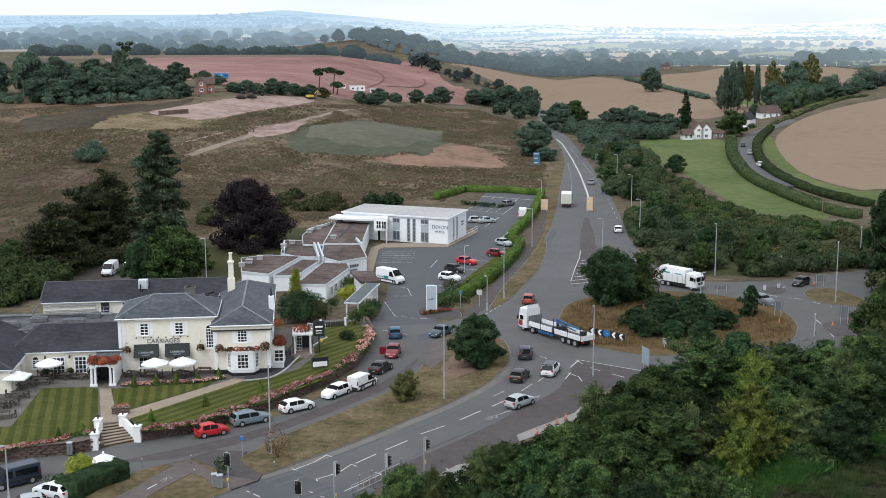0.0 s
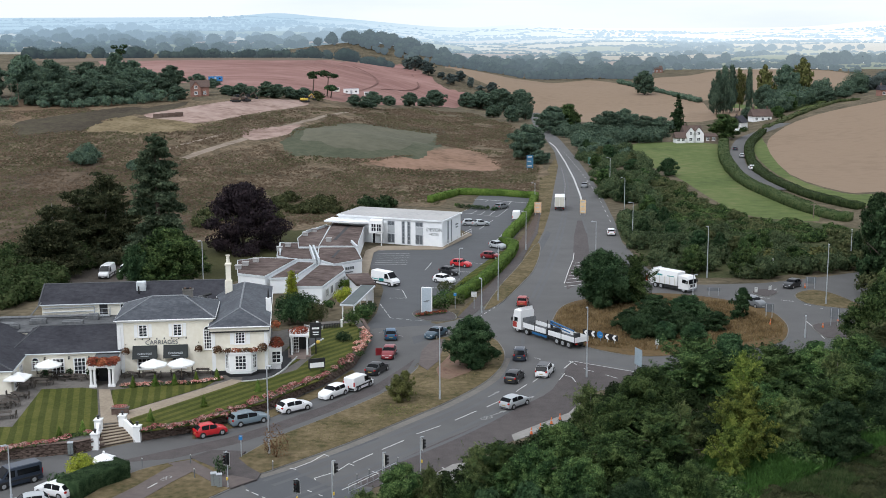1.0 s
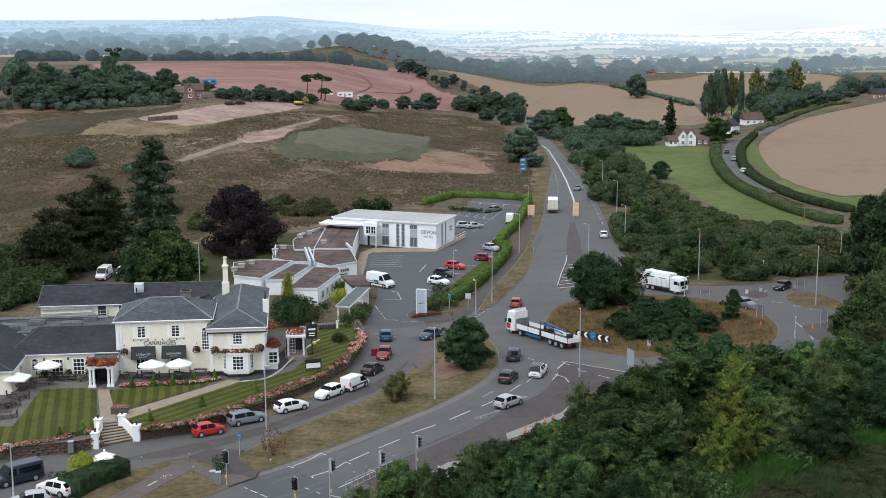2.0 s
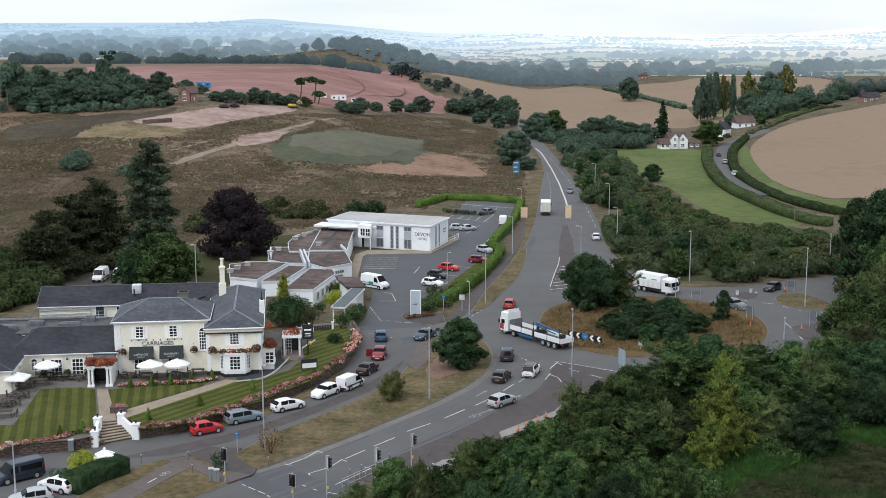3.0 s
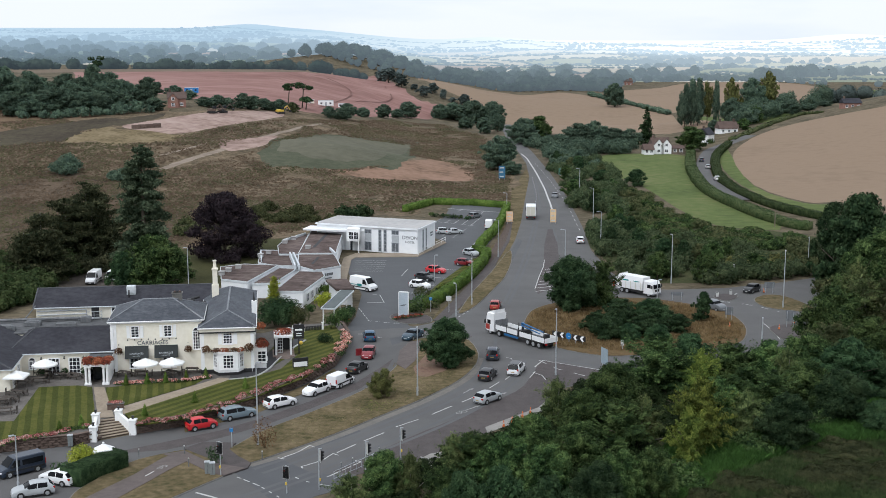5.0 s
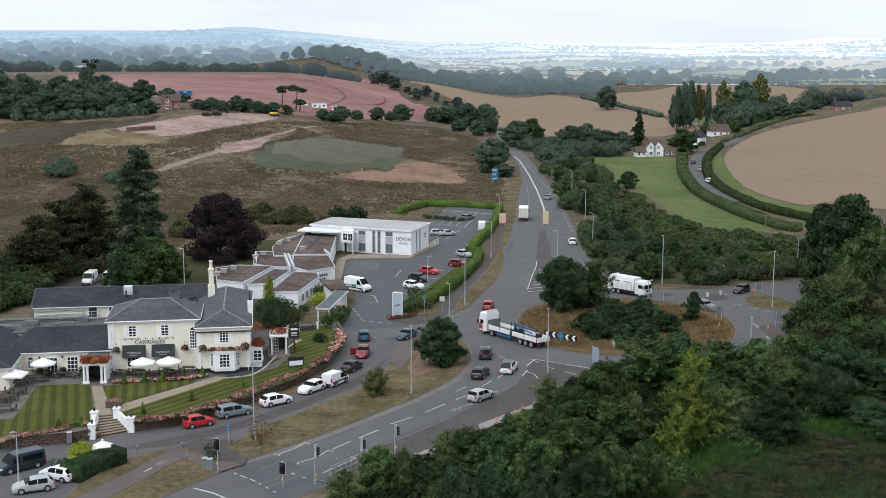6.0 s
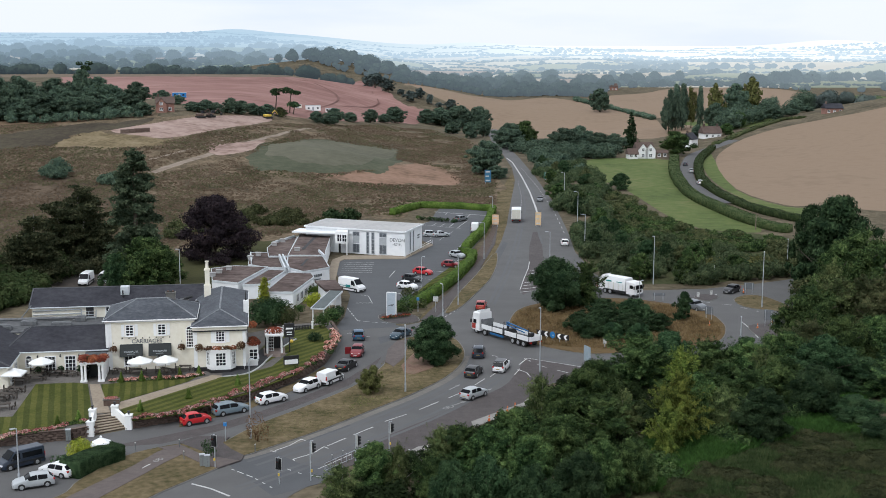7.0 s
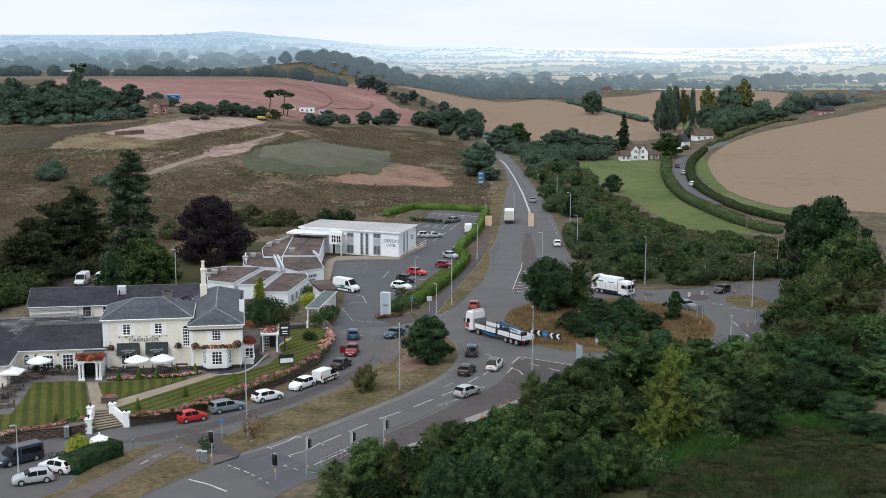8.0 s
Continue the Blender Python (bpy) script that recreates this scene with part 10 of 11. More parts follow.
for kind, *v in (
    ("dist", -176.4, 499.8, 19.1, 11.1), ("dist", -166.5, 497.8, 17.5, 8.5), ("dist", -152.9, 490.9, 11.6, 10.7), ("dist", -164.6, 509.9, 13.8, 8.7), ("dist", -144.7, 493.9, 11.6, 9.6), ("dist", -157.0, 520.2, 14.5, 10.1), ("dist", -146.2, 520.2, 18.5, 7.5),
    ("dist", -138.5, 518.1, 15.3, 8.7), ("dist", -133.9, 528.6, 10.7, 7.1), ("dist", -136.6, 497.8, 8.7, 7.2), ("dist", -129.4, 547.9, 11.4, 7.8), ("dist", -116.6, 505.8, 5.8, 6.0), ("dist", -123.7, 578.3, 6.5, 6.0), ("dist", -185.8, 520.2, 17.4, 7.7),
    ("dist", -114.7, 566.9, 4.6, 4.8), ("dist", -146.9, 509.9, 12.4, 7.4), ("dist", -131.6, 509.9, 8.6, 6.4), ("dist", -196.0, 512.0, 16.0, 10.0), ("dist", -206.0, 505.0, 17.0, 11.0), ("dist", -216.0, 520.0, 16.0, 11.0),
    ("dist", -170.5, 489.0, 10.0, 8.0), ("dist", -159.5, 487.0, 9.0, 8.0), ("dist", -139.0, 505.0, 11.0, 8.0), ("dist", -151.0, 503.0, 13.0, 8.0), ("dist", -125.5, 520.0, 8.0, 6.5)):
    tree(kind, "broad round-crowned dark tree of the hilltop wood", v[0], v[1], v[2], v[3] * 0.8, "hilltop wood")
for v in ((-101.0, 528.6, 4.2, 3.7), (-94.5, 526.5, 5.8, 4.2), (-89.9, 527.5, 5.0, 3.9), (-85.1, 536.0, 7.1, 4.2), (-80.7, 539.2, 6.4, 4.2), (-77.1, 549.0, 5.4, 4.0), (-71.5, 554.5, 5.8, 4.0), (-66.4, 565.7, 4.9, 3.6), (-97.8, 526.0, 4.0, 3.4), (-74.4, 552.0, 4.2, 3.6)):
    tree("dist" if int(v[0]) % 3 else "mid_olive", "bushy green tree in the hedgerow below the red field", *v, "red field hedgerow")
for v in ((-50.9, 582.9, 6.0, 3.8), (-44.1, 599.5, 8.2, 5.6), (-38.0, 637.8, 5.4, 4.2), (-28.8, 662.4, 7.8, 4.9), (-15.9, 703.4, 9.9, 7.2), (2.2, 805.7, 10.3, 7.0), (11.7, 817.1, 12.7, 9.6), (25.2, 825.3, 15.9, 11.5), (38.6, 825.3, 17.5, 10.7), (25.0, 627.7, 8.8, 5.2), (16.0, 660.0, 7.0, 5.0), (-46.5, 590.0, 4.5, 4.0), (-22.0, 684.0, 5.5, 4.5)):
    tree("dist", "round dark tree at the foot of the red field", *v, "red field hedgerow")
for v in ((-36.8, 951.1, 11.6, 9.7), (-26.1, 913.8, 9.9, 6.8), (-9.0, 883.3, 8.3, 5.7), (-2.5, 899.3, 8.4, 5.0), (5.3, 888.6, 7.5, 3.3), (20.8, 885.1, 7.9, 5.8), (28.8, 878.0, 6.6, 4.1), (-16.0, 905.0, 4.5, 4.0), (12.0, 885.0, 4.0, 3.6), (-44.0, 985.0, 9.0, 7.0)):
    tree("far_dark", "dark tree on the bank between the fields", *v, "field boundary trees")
thicket("woodland", "undergrowth at the edge of the hilltop wood", belt([(-212, 492), (-180, 487), (-150, 482), (-132, 490), (-118, 500)], 4, 6, 4.5, 60, 0.4), L_DIST_HAZED, 61, 0.5, 3.0)
far_wood("dark trees along the top of the red field", row_of([(-330, 945), (-200, 950), (-130, 950), (-60, 985)], 7, 10, 7, 3, 0.5, 0.75, 0.85) + row_of([(-300, 985), (-150, 995), (-60, 1010)], 10, 20, 6, 4, 0.4, 0.7), FARLEAF_HAZED, 2, 0.5, 2.0)
far_wood("dark wooded ridge beyond the red field", row_of([(-125, 1165), (-60, 1150), (10, 1120)], 5, 30, 7.5, 5) + row_of([(-140, 1195), (-70, 1190), (25, 1150)], 5, 20, 8, 6) + row_of([(-90, 1130), (-40, 1110), (15, 1105)], 6, 18, 6, 7), FARLEAF_HAZED, 3, 0.6, 1.8)
far_wood("belt of dark trees in the valley", row_of([(15, 1120), (60, 1085), (110, 1125), (150, 1110)], 5, 10, 8, 8) + row_of([(10, 1165), (170, 1155)], 6, 26, 9, 9, 0.45) + row_of([(0, 1220), (190, 1215)], 6, 30, 9, 10, 0.45) + row_of([(0, 1300), (200, 1300)], 8, 40, 9, 11, 0.45, 0.62, 0.75) + row_of([(-20, 1390), (170, 1400)], 9, 50, 9, 12, 0.45, 0.62, 0.55), FARLEAF_HAZED, 8, 0.6, 1.6)
far_wood("trees and tall hedges round the far fields", row_of([(215, 1240), (290, 1285), (345, 1275)], 5, 10, 6, 13) + row_of([(195, 1290), (255, 1390), (300, 1405)], 7, 16, 9, 14, 0.4, 0.62, 0.7) + row_of([(345, 1300), (420, 1375)], 6, 14, 11, 15) + row_of([(290, 1265), (350, 1262), (380, 1200)], 5, 6, 4.5, 16) + row_of([(420, 1360), (500, 1440), (600, 1500)], 8, 40, 9, 17, 0.4, 0.62, 0.7) + row_of([(380, 1190), (480, 1200), (560, 1250)], 9, 40, 7, 18, 0.4, 0.62, 0.5) + row_of([(250, 1960), (420, 1930), (620, 1960)], 9, 30, 8, 19, 0.4, 0.7, 0.8), FARLEAF_HAZED, 9, 0.6, 1.5)
far_wood("hazy woods on the rising ground beyond the hill", row_of([(-560, 1330), (-420, 1340), (-200, 1330)], 7, 40, 7, 20, 0.45, 0.7, 0.6) + row_of([(-600, 1480), (-420, 1500), (-180, 1480)], 7, 50, 8, 25, 0.45, 0.7, 0.7) + row_of([(-640, 1680), (-420, 1700), (-150, 1660)], 7, 60, 9, 21, 0.45, 0.7, 0.8) + row_of([(-720, 1980), (-430, 2000), (-150, 1960)], 8, 80, 12, 22, 0.5, 0.7, 0.8) + row_of([(-260, 2050), (-120, 2100)], 8, 90, 15, 23, 0.4, 0.7, 0.8) + row_of([(-820, 2350), (-600, 2400)], 9, 100, 12, 24, 0.4, 0.7, 0.7) + row_of([(-420, 2350), (-200, 2380)], 9, 60, 10, 26, 0.4, 0.7, 0.7), FARLEAF_HAZED, 10, 0.8, 1.2)
for kind, label, *v in (("poplar", "tall slender dark poplar behind the lane houses", 132.8, 650.0, 22.4, 4.8), ("poplar", "tall slender dark poplar behind the lane houses", 137.4, 655.0, 24.2, 4.9), ("poplar", "tall slender dark poplar behind the lane houses", 139.9, 650.0, 24.3, 4.8),
        ("far_olive", "tall yellowing tree behind the lane houses", 147.0, 660.0, 22.2, 4.3), ("poplar", "tall slender dark poplar behind the lane houses", 150.7, 655.0, 21.8, 3.0), ("dist", "dark round tree behind the lane houses", 155.8, 640.0, 13.8, 6.5),
        ("far_olive", "yellowing tall tree behind the lane houses", 167.1, 690.0, 22.1, 6.4), ("dist", "broad tree behind the lane houses", 178.2, 690.0, 21.5, 8.0), ("far_olive", "yellowing broad tree behind the lane houses", 190.3, 700.0, 23.8, 8.4), ("dist", "broad tree above the wheat field", 187.4, 660.0, 10.6, 6.1),
        ("mid_mid", "green tree above the wheat field", 161.9, 620.0, 9.6, 5.8), ("dist", "dark tree above the wheat field", 187.7, 640.0, 7.5, 5.3), ("mid_mid", "green tree beside the red-roofed house", 148.9, 590.0, 5.8, 4.1), ("dist", "dark tree beside the red-roofed house", 137.0, 600.0, 6.4, 3.6), ("dist", "dark tree above the wheat field", 198.2, 650.0, 4.2, 4.8), ("dist", "dark tree above the wheat field", 210.4, 660.0, 3.4, 5.2)):
    tree(kind, label, *v)
thicket("woodland", "wooded bank above the lane", belt([(152, 606), (165, 630), (185, 655), (215, 690)], 5, 12, 9, 15, 0.4) + belt([(200, 700), (260, 740), (320, 800)], 7, 30, 12, 16), L_DIST_HAZED, 12, 0.55, 3.0)
far_wood("hedges and copses beyond the hill field", row_of([(225, 690), (290, 760), (360, 880)], 7, 24, 9, 17) + row_of([(330, 900), (420, 960)], 8, 30, 10, 18), L_FAR_HAZED, 13, 0.6, 1.8)
far_wood("field hedge across the stubble", row_of([(132.8, 1063.7), (147.7, 982.0), (161.4, 917.5), (170.4, 897.5)], 3, 2, 3.2, 19, 0.3, 0.8), L_DIST_HAZED, 14, 0.5, 2.0, "hedgerow")

# scrub beside the main road and round the east road
rng_s = np.random.default_rng(77)


def scatter(poly, n, r0, r1, h0, h1):
    """Spots (x, y, radius, height) spread inside a plan outline."""
    poly = ccw(poly)
    xs, ys = [p[0] for p in poly], [p[1] for p in poly]
    out = []
    while len(out) < n:
        x, y = rng_s.uniform(min(xs), max(xs)), rng_s.uniform(min(ys), max(ys))
        inside = False
        for (ax, ay), (bx, by) in zip(poly, poly[1:] + poly[:1]):
            if (ay > y) != (by > y) and x < (bx - ax) * (y - ay) / (by - ay) + ax:
                inside = not inside
        if inside:
            out.append((x, y, rng_s.uniform(r0, r1), rng_s.uniform(h0, h1)))
    return out


thicket("scrub", "dense green scrub beside the main road", scatter([(43.7, 467.2), (60.0, 467.3), (63.3, 416.7), (48.6, 299.2), (38.3, 265.6), (36.5, 273.3), (37.9, 304.0), (40.7, 361.7)], 70, 2.0, 3.8, 2.5, 6), L_BANK, 21, 0.3, 4.2, "scrub")
thicket("scrub", "mixed green scrub above the east road", scatter([(36.4, 265.6), (45.8, 281.4), (58.3, 265.6), (73.0, 251.4), (87.2, 258.3), (85.2, 238.6), (67.4, 231.5), (55.2, 225.9), (44.2, 224.3), (39.0, 225.4), (36.1, 241.7)], 80, 1.8, 3.4, 2.5, 5), L_BANK, 22, 0.28, 4.2, "scrub")
thicket("scrub", "olive and bracken scrub on the bank", scatter([(57.0, 399.4), (63.0, 368.7), (67.1, 307.0), (77.1, 290.1), (88.1, 281.4), (80.0, 254.8), (58.3, 265.6), (45.8, 281.4), (42.3, 299.2)], 110, 1.6, 3.0, 0.9, 2.4), L_OLIVE, 23, 0.28, 4.0, "scrub")
thicket("scrub", "green bushes scattered on the bank", scatter([(56.6, 383.4), (61.9, 361.7), (66.5, 304.0), (81.5, 281.4), (80.0, 254.8), (56.7, 258.3), (44.5, 273.3), (42.3, 299.2)], 34, 1.5, 2.8, 1.5, 3.6), L_MID, 24, 0.36, 2.2, "scrub")
thicket("scrub", "yellowing bushes above the east road", scatter([(58.5, 244.8), (72.7, 250.1), (75.8, 244.8), (68.7, 236.2), (56.2, 230.4)], 14, 1.6, 2.8, 2.5, 4.5), L_AUTUMN, 37, 0.36, 2.2, "scrub")
thicket("scrub", "light green bramble on the bank", scatter([(55.7, 324.8), (70.6, 297.3), (87.8, 284.8), (80.9, 261.9), (64.5, 265.6), (43.8, 277.3)], 64, 1.5, 2.6, 1.0, 2.2), L_MID, 38, 0.24, 4.4, "scrub")
thicket("scrub", "lush growth beneath the roadside trees", scatter([(39.5, 604.2), (57.0, 568.8), (72.6, 537.3), (87.3, 543.3), (82.7, 514.5), (62.7, 488.5), (49.2, 514.5), (37.7, 555.8)], 60, 3, 5, 4, 7.5), L_DIST_HAZED, 41, 0.5, 3.0, "scrub")
thicket("scrub", "bushes where the far road narrows", scatter([(46.6, 525.7), (53.1, 517.2), (60.9, 474.1), (58.0, 435.6), (43.8, 435.6)], 16, 3, 5, 4, 7), L_DIST_HAZED, 25, 0.6, 1.7, "scrub")
thicket("scrub", "tall olive bushes beside the east road", scatter([(71.2, 244.8), (81.5, 248.1), (88.4, 238.6), (80.1, 206.8), (69.5, 204.5), (70.4, 216.5)], 16, 2.2, 3.6, 4, 6.5), L_OLIVE, 26, 0.42, 2.2, "scrub")
for i, v in enumerate(((26.5, 182.0, 3.6, 2.9), (29.5, 188.5, 4.4, 3.3), (33.0, 184.0, 3.9, 3.1), (35.5, 190.5, 4.6, 3.4), (31.0, 194.5, 4.0, 3.2), (38.0, 186.0, 3.3, 2.6), (29.5, 180.5, 2.8, 2.4), (25.5, 186.5, 3.4, 2.7), (35.0, 196.0, 3.3, 2.7), (34.0, 180.5, 2.7, 2.2))):
    tree("mid_dark" if i % 3 else "near_dark2", "rounded dark green bush on the traffic island", *v, "island bushes", 40 * i)
thicket("scrub", "lush green bramble patches", scatter([(21.0, 117.8), (34.4, 137.9), (49.3, 147.0), (47.7, 137.9), (33.0, 124.4), (25.0, 114.8)], 16, 1.6, 2.4, 1.4, 2.2), L_MID, 29, 0.24, 4.5, "scrub")
thicket("scrub", "low brown-green heathy scrub", scatter([(24.7, 113.4), (32.4, 121.9), (44.1, 130.9), (54.1, 133.8), (50.8, 113.5), (41.3, 102.7), (23.5, 102.3)], 60, 1.6, 2.6, 0.5, 1.1), L_BRACKEN, 30, 0.13, 10, "scrub")
thicket("scrub", "undergrowth beneath the roadside trees", scatter([(-8.0, 113.2), (-1.4, 121.0), (7.3, 129.9), (13.1, 137.9), (16.2, 149.4), (23.8, 157.2), (36.4, 162.8), (48.9, 165.8), (65.0, 175.3), (57.6, 154.5), (38.6, 147.0), (17.0, 117.8), (6.2, 109.1), (-4.4, 106.3)], 110, 1.6, 2.8, 1.6, 3.2), L_UNDER_SHADE, 31, 0.24, 5.0, "scrub")
thicket("scrub", "dark shrubs at the yard edge", scatter([(-79.4, 198.0), (-71.1, 206.8), (-74.5, 227.0), (-70.8, 232.7), (-75.6, 244.8), (-89.5, 241.7), (-90.6, 227.0)], 60, 2.0, 3.8, 2.5, 5.5), L_SCRUB, 32, 0.36, 2.4, "scrub")
thicket("scrub", "dark undergrowth beneath the cypress", scatter([(-83.7, 244.8), (-64.8, 252.7), (-61.7, 242.3), (-71.1, 237.4), (-79.6, 232.7)], 34, 2.2, 3.6, 3.0, 5.0), L_CEDAR, 39, 0.36, 2.6, "scrub")
thicket("scrub", "dark shrubs on the heath", scatter([(-119.1, 376.5), (-111.4, 383.6), (-107.7, 376.5), (-115.5, 367.8)], 5, 2.5, 4.5, 4, 6) + scatter([(-104.4, 367.9), (-94.6, 373.4), (-91.9, 362.4), (-101.3, 359.6)], 6, 2.5, 4, 2.5, 4), L_DIST_HAZED, 33, 0.36, 3.2, "scrub")
thicket("scrub", "green bramble along the heath edge", scatter([(-49.4, 306.0), (-46.4, 326.0), (-33.7, 321.0), (-23.5, 305.8), (-25.8, 298.4), (-37.4, 302.3), (-45.4, 289.3)], 22, 1.8, 3.2, 1.6, 3), L_OLIVE, 34, 0.32, 3.6, "scrub")
thicket("scrub", "dark bush behind the hotel", scatter([(-25.0, 315.2), (-17.7, 317.8), (-17.4, 311.9), (-24.1, 309.5)], 6, 2.2, 3.2, 3, 4.6), L_DARK, 35, 0.4, 2.2, "scrub")
thicket("scrub", "heath bushes below the fir", scatter([(-68.8, 296.9), (-63.6, 305.2), (-50.8, 297.5), (-60.0, 281.1)], 8, 1.6, 2.6, 1.5, 3), L_OLIVE, 36, 0.4, 2.0, "scrub")


for i, (x, y, rr, hh) in enumerate(scatter([(42.7, 456.2), (58.6, 456.2), (60.1, 383.4), (48.5, 290.1), (38.3, 265.6), (37.0, 277.3), (37.9, 304.0), (40.7, 361.7)], 16, 1.8, 3.4, 4, 7.5) + scatter([(36.5, 261.9), (45.1, 277.3), (57.5, 261.9), (72.1, 248.1), (86.0, 254.8), (85.1, 241.7), (55.4, 227.0), (39.3, 227.0)], 22, 1.6, 3.0, 3.5, 6.5)):
    tree(("mid_mid", "mid_dark", "mid_olive", "mid_mid", "mid_dark")[i % 5], ("leafy green bush in the roadside scrub", "dark green bush in the roadside scrub", "olive bush in the roadside scrub")[(0, 1, 2, 0, 1)[i % 5]], x, y, hh, rr, "roadside bushes")


def tufts(name, label, poly, n, leaf, seed, size, keep=0.0, spread=0.8, bare=()):
    """Tussocks over open ground, in drifts."""
    rng = np.random.default_rng(seed)
    pts = np.array([(x, y, H(x, y) + 0.1) for x, y, _, _ in scatter(poly, n, 1, 1, 1, 1) if noise.noise(Vector((x * 0.05, y * 0.03, seed))) + 0.5 * noise.noise(Vector((x * 0.21, y * 0.12, seed))) > keep and not any(within(x, y, b) for b in bare)])
    c = np.repeat(pts, 3, 0) + rng.normal(0, 1, (len(pts) * 3, 3)) * np.array([spread, spread, 0.06])
    n = len(c)
    lean = rng.normal(0, 0.22, (n, 3)) + np.array([0, -0.45, 0.85])
    lean /= np.linalg.norm(lean, axis=1)[:, None]
    u = np.cross(lean, rng.normal(0, 1, (n, 3)))
    u /= np.linalg.norm(u, axis=1)[:, None]
    w = np.cross(lean, u)
    k = size * rng.uniform(0.5, 1.4, (n, 1))
    q = np.stack([c - u * k, c - w * k * 0.7, c + u * k, c + w * k * 0.7], 1)
    tagged(new(name, quads_mesh(name, q, leaf)), label, "grass", kind="stuff")


HEATH_AREA = [(-101.4, 254.8), (-85.5, 265.6), (-58.0, 271.7), (-38.1, 285.3), (-21.4, 317.5), (-7.5, 325.0), (-1.5, 351.4), (20.5, 347.3), (25.4, 416.4), (22.4, 610.0), (4.0, 690.0), (-25.0, 660.1), (-47.0, 580.1), (-92.9, 441.7), (-108.4, 438.1), (-147.5, 480.5), (-171.0, 471.5), (-182.4, 467.2)]
BARE = [[(-131.0, 425.1), (-130.5, 444.2), (-127.7, 456.8), (-116.5, 454.1), (-98.3, 447.8), (-92.5, 434.6), (-103.6, 426.0), (-119.4, 426.0)], [(-160.7, 442.5), (-153.7, 458.7), (-138.9, 473.6), (-120.2, 487.0), (-113.2, 468.9), (-129.9, 453.2), (-131.0, 432.0), (-152.5, 419.2)], [(-90.2, 389.9), (-78.8, 420.2), (-64.7, 472.0), (-58.5, 529.3), (-55.1, 498.0), (-62.1, 425.7), (-85.6, 379.8)], [(-64.2, 413.3), (-45.8, 509.3), (-10.8, 527.9), (-11.1, 424.0), (-34.6, 403.8), (-54.9, 401.4)], [(-35.8, 396.2), (-18.2, 415.8), (-9.8, 477.4), (5.6, 463.7), (14.3, 402.2), (-26.4, 392.8)]]
tufts("heath_tufts", "dry pale brown tussocks over the heath", HEATH_AREA, 26000, L_HEATHER, 51, 0.4, -0.25, 0.9, BARE)
tufts("heath_tufts", "dull green tussocks over the heath", HEATH_AREA, 22000, L_GORSE, 52, 0.42, -0.1, 0.9, BARE)
tufts("verge_tufts", "uneven dry grass on the verge", [(-21.6, 125.9), (-12.1, 135.8), (-1.7, 150.4), (5.3, 166.4), (5.7, 175.3), (1.4, 181.6), (-4.6, 177.0), (-6.5, 160.5), (-15.4, 142.8), (-22.4, 130.9)], 6000, L_VERGE, 54, 0.1, 0.0, 0.25, [[(-5.8, 164.3), (-5.4, 176.0), (-4.0, 180.9), (-2.1, 181.6), (-2.3, 173.7), (-2.9, 167.3), (-4.2, 162.8), (-5.5, 158.6)], [(-3.6, 162.8), (-1.6, 172.7), (1.7, 173.7), (2.9, 168.2), (1.2, 161.4), (-2.6, 158.6)]])
tufts("verge_tufts", "green weedy grass on the verge", [(-6.4, 159.4), (-4.2, 162.8), (1.3, 168.9), (5.2, 165.8), (2.7, 157.7), (-1.7, 150.9), (-5.9, 145.1), (-9.9, 142.3)], 3500, L_AUTUMN, 56, 0.09, 0.05, 0.25)
tufts("verge_tufts", "rough grass on the scrub field", [(24.7, 113.4), (32.4, 121.9), (44.1, 130.9), (54.1, 133.8), (50.8, 113.5), (41.3, 102.7), (23.5, 102.3)], 8000, L_GORSE, 55, 0.2, -0.3, 0.4)

# hedges and garden shrubs
hedge("hedge", "neatly clipped bright green hedge round the car park", [(-8.6, 327.0), (-1.0, 344.0), (10.6, 342.3), (19.9, 336.5), (17.6, 314.4), (14.5, 292.0), (11.2, 276.0), (9.5, 266.0)], 1.9, 1.9, L_HEDGE, 61, 0.2, 10, 0.06)
hedge("hedge", "neatly clipped bright green hedge beside the footway", [(8.6, 262.4), (10.9, 257.6), (9.9, 248.4), (6.5, 232.0), (2.9, 218.5), (-0.1, 208.4), (-1.8, 204.5)], 2.0, 1.8, L_HEDGE, 62, 0.2, 10, 0.08)
for i, p in enumerate([(-1.2, 319.0), (0.0, 318.0), (1.3, 317.0), (2.5, 317.0), (3.7, 316.0), (4.9, 315.0), (6.0, 314.0), (8.2, 313.0)]):
    shrub("shrub", "small rounded shrub in the car park bed", *p, 1.1, 1.1, L_DARK if i % 3 else L_MID, 630 + i, 0.18, 8, group="car park shrubs")
hedge("hedge", "rounded clipped dark green hedge beside the parked cars", [(-37.9, 118.1), (-36.6, 121.4), (-34.3, 124.4)], 3.0, 1.9, L_DARK, 64, 0.08, 40, 0.05)
shrub("shrub", "clipped dark green round bush", -39.1, 120.7, 1.5, 1.7, L_DARK, 1, 0.16, 12)
shrub("shrub", "bright yellow-green clipped shrub", -38.0, 123.6, 2.1, 2.3, L_GOLD, 2, 0.1, 50)
shrub("shrub", "small round evergreen beside the cabinet", -24.2, 124.1, 0.85, 2.4, L_DARK, 3, 0.14, 14)
shrub("shrub", "sparse bronze-leaved sapling on the dry verge", -19.5, 129.9, 1.5, 3.8, L_BRONZE, 4, 0.13, 7)
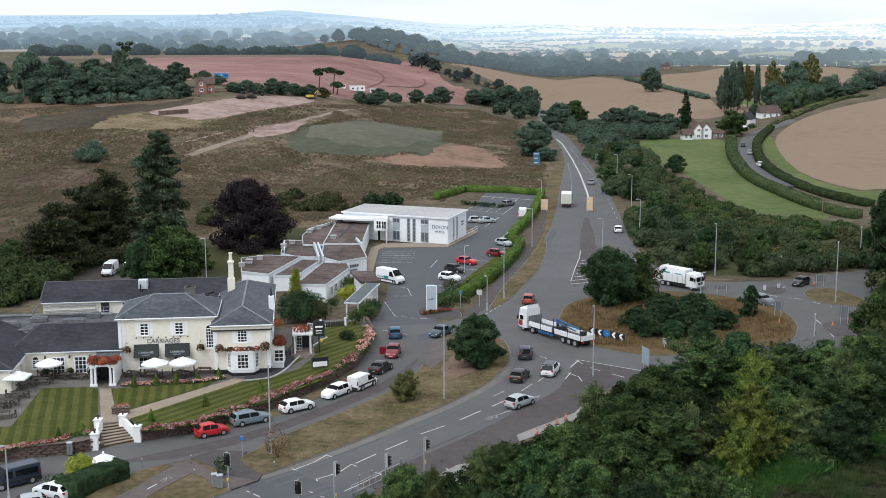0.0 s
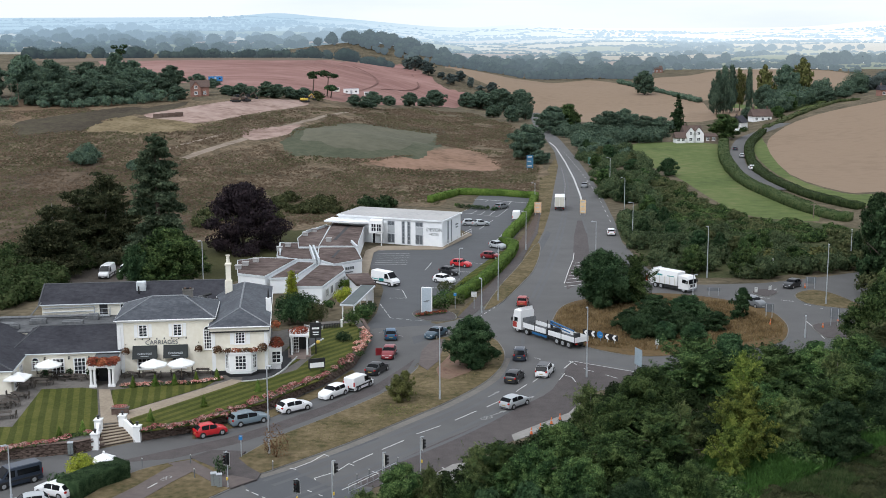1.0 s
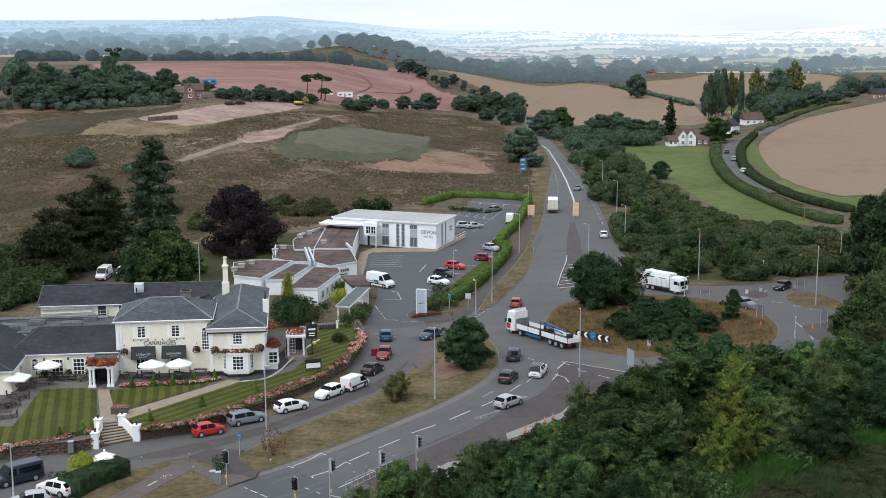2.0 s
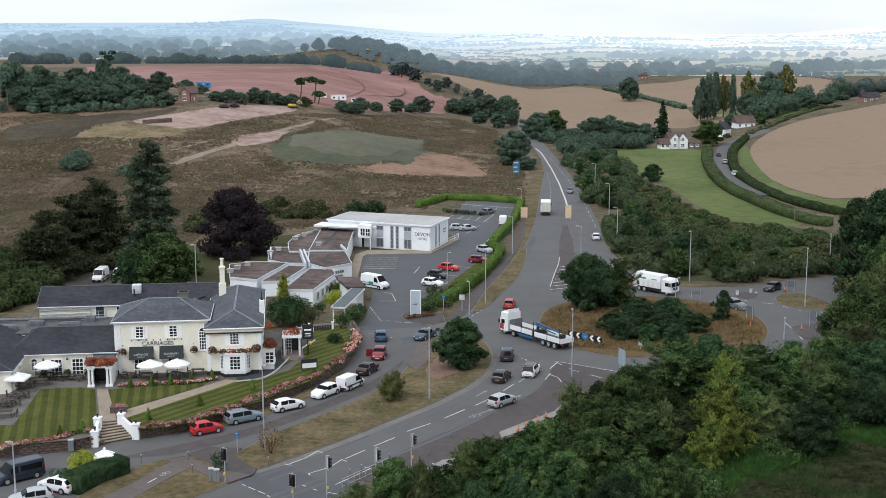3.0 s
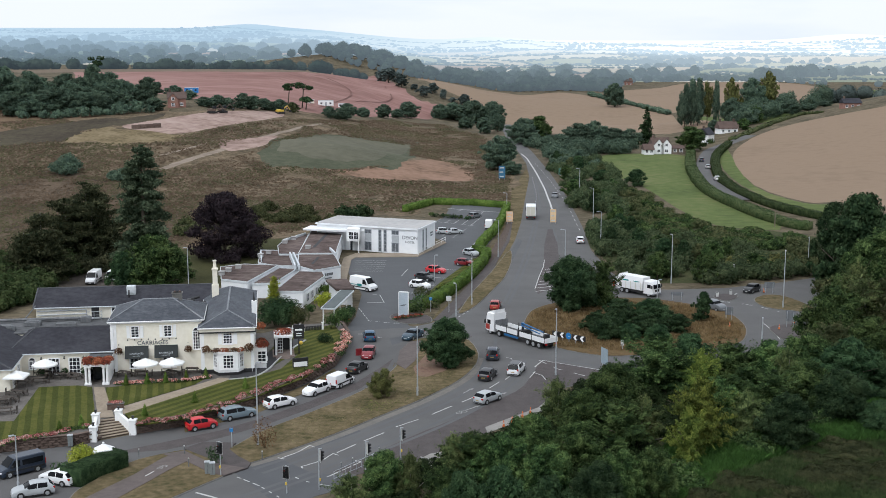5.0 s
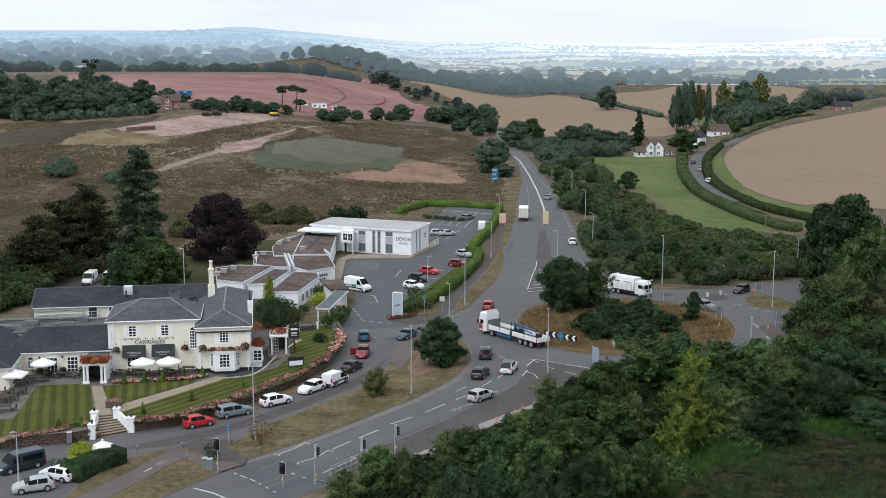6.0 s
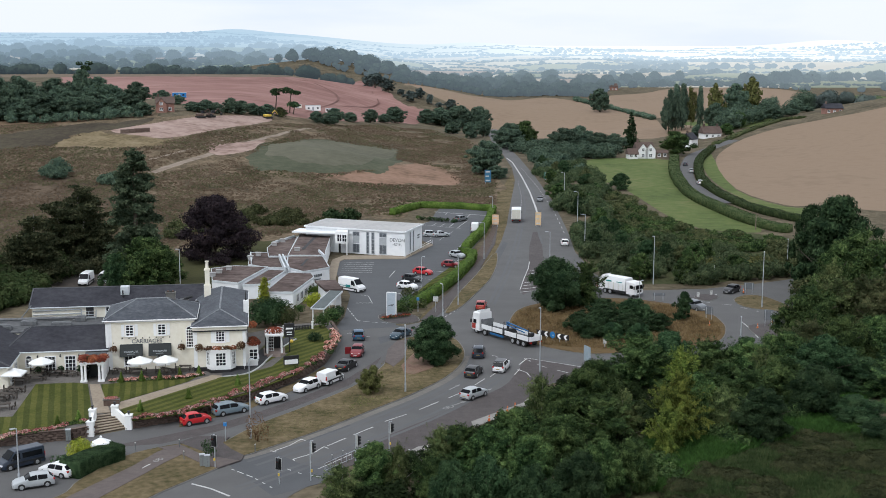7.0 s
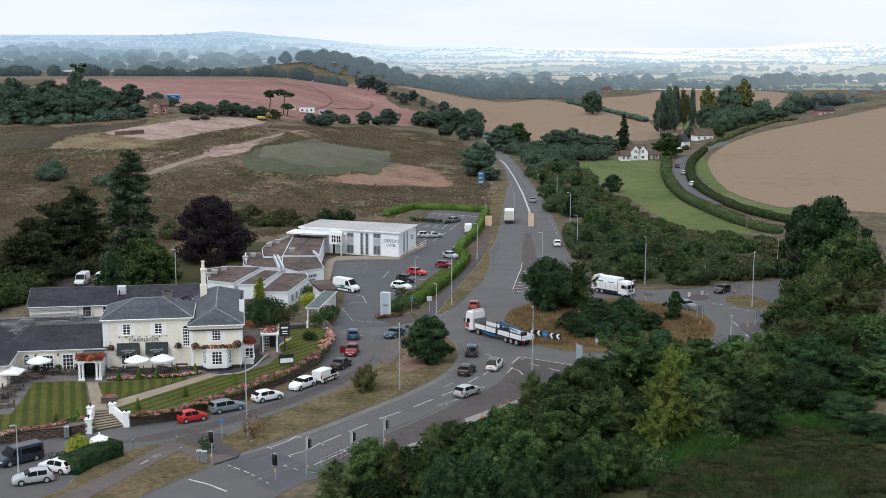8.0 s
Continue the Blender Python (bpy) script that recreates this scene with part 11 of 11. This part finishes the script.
for i, (px, leaf, r, h) in enumerate((([(-27.3, 189.8)][0], L_DARK, 1.9, 3.4), ([(-26.2, 189.8)][0], L_DARK, 2.2, 3.6), ([(-24.8, 189.8)][0], L_DARK, 2.2, 3.5), ([(-23.4, 190.6)][0], L_MID, 2.0, 3.0), ([(-27.3, 193.8)][0], L_DARK, 2.2, 3.6), ([(-25.9, 194.6)][0], L_DARK, 2.3, 3.4), ([(-24.3, 193.8)][0], L_DARK, 2.1, 3.2), ([(-22.6, 189.8)][0], L_OLIVE, 1.9, 3.2), ([(-21.7, 190.6)][0], L_OLIVE, 1.5, 2.6),
        ([(-20.2, 204.1)][0], L_GOLD, 1.5, 2.1), ([(-19.4, 208.7)][0], L_GOLD, 1.0, 1.7), ([(-21.6, 215.0)][0], L_HEDGE, 1.2, 1.6), ([(-20.4, 215.5)][0], L_HEDGE, 1.2, 1.6), ([(-21.3, 199.7)][0], L_MID, 1.2, 1.2),
        ([(-15.2, 191.8)][0], L_MID, 2.2, 2.2), ([(-16.6, 184.1)][0], L_MID, 1.6, 2.6), ([(-16.7, 175.3)][0], L_DARK, 1.3, 1.4), ([(-14.8, 195.9)][0], L_DARK, 1.6, 1.8))):
    shrub("shrub", {L_DARK: "dense dark evergreen shrub in the garden", L_MID: "leafy mid-green shrub in the garden", L_OLIVE: "dull olive-green shrub in the garden", L_GOLD: "golden yellow rounded shrub in the garden", L_HEDGE: "clipped green topiary shrub by the annexe"}[leaf], *px, r, h, leaf, 70 + i, 0.15, 18, z=0.5 if px[1] > 185 else TZ)
for i, p in enumerate([(-2.4, 206.8), (-0.9, 204.5), (0.6, 211.5), (-3.7, 201.4), (1.6, 216.5), (-2.4, 214.0), (-4.7, 203.2)]):
    shrub("shrub", "low mixed green shrub in the car park bed", *p, 2.0, 1.8, (L_MID, L_OLIVE, L_DARK, L_MID, L_YELLOW, L_OLIVE, L_MID)[i], 90 + i, 0.18, 8)
cones = None
for i, p in enumerate([(-40.6, 151.9), (-38.0, 152.5), (-35.7, 153.0), (-33.2, 154.1), (-30.8, 155.2), (-43.3, 132.2), (-35.0, 138.5), (-30.1, 144.0), (-24.8, 150.4), (-41.4, 134.3)]):
    m = pose(*p, TZ, 0, 0, i * 70)
    if cones is None:
        q = blob_leaves(np.random.default_rng(8), [(0, 0, 0.1 + 0.16 * k, 0.52 - 0.052 * k, 0.52 - 0.052 * k, 0.2) for k in range(9)], 40, 0.09, -1)
        cones = new("conical_shrub", quads_mesh("conical_shrub", q, L_HEDGE, Shape().tube((0, 0, 0), (0, 0, 1.5), 0.4, 0.03, 8)))
        tagged(cones, "small clipped conical evergreen in the flower bed", "shrub", "conical evergreens")
        cones.matrix_basis = m
    else:
        copy_thing(cones, m)
conifer_tree("cypress", "slim golden-green columnar conifer", 5.4, 0.95, L_GOLD, 5, 26, 0.2, 0.5, -0.3, 0.02, 0.0, pose(-28.1, 204.1, 0.3), 30)


def blades(name, label, poly, n, leaf, seed, length, width):
    """Long arching grass blades over a bank."""
    rng = np.random.default_rng(seed)
    pts = np.array([(x, y, H(x, y)) for x, y, _, _ in scatter(poly, n, 1, 1, 1, 1)])
    c = np.repeat(pts, 3, 0) + rng.normal(0, 0.22, (n * 3, 3)) * np.array([1, 1, 0])
    k = length * rng.uniform(0.5, 1.2, (len(c), 1))
    lean = rng.normal(0, 0.35, (len(c), 3)) * k
    lean[:, 2] = 0
    side = rng.normal(0, 1, (len(c), 3)) * np.array([1, 1, 0])
    side = side / (np.linalg.norm(side, axis=1)[:, None] + 1e-9) * width
    up = np.array([0, 0, 1]) * k
    q = np.stack([c - side, c + side, c + up * 0.6 + lean * 0.5 + side * 0.8, c + up + lean], 1)
    tagged(new(name, quads_mesh(name, q, leaf)), label, "grass", kind="stuff")


blades("bank_grass", "long lush dark green grass on the bank", [(16.6, 114.8), (26.2, 129.9), (38.6, 147.0), (51.7, 154.5), (59.6, 151.9), (52.1, 131.8), (44.4, 131.8), (32.6, 122.7), (24.7, 113.4)], 30000, L_GRASS, 81, 1.1, 0.05)
blades("bank_grass", "shorter dull brown-green grass beyond the bank", [(24.7, 113.4), (32.4, 121.9), (44.1, 130.9), (54.1, 133.8), (50.8, 113.5), (41.3, 102.7), (23.5, 102.3)], 26000, L_SCRUB, 82, 0.6, 0.045)
blades("island_grass", "tall dry golden grass on the traffic island", [(13.8, 186.0), (16.8, 201.4), (27.6, 210.6), (43.7, 206.4), (49.5, 190.6), (47.5, 182.3), (30.3, 173.0), (19.1, 176.7)], 14000, L_STRAW, 83, 0.55, 0.05)
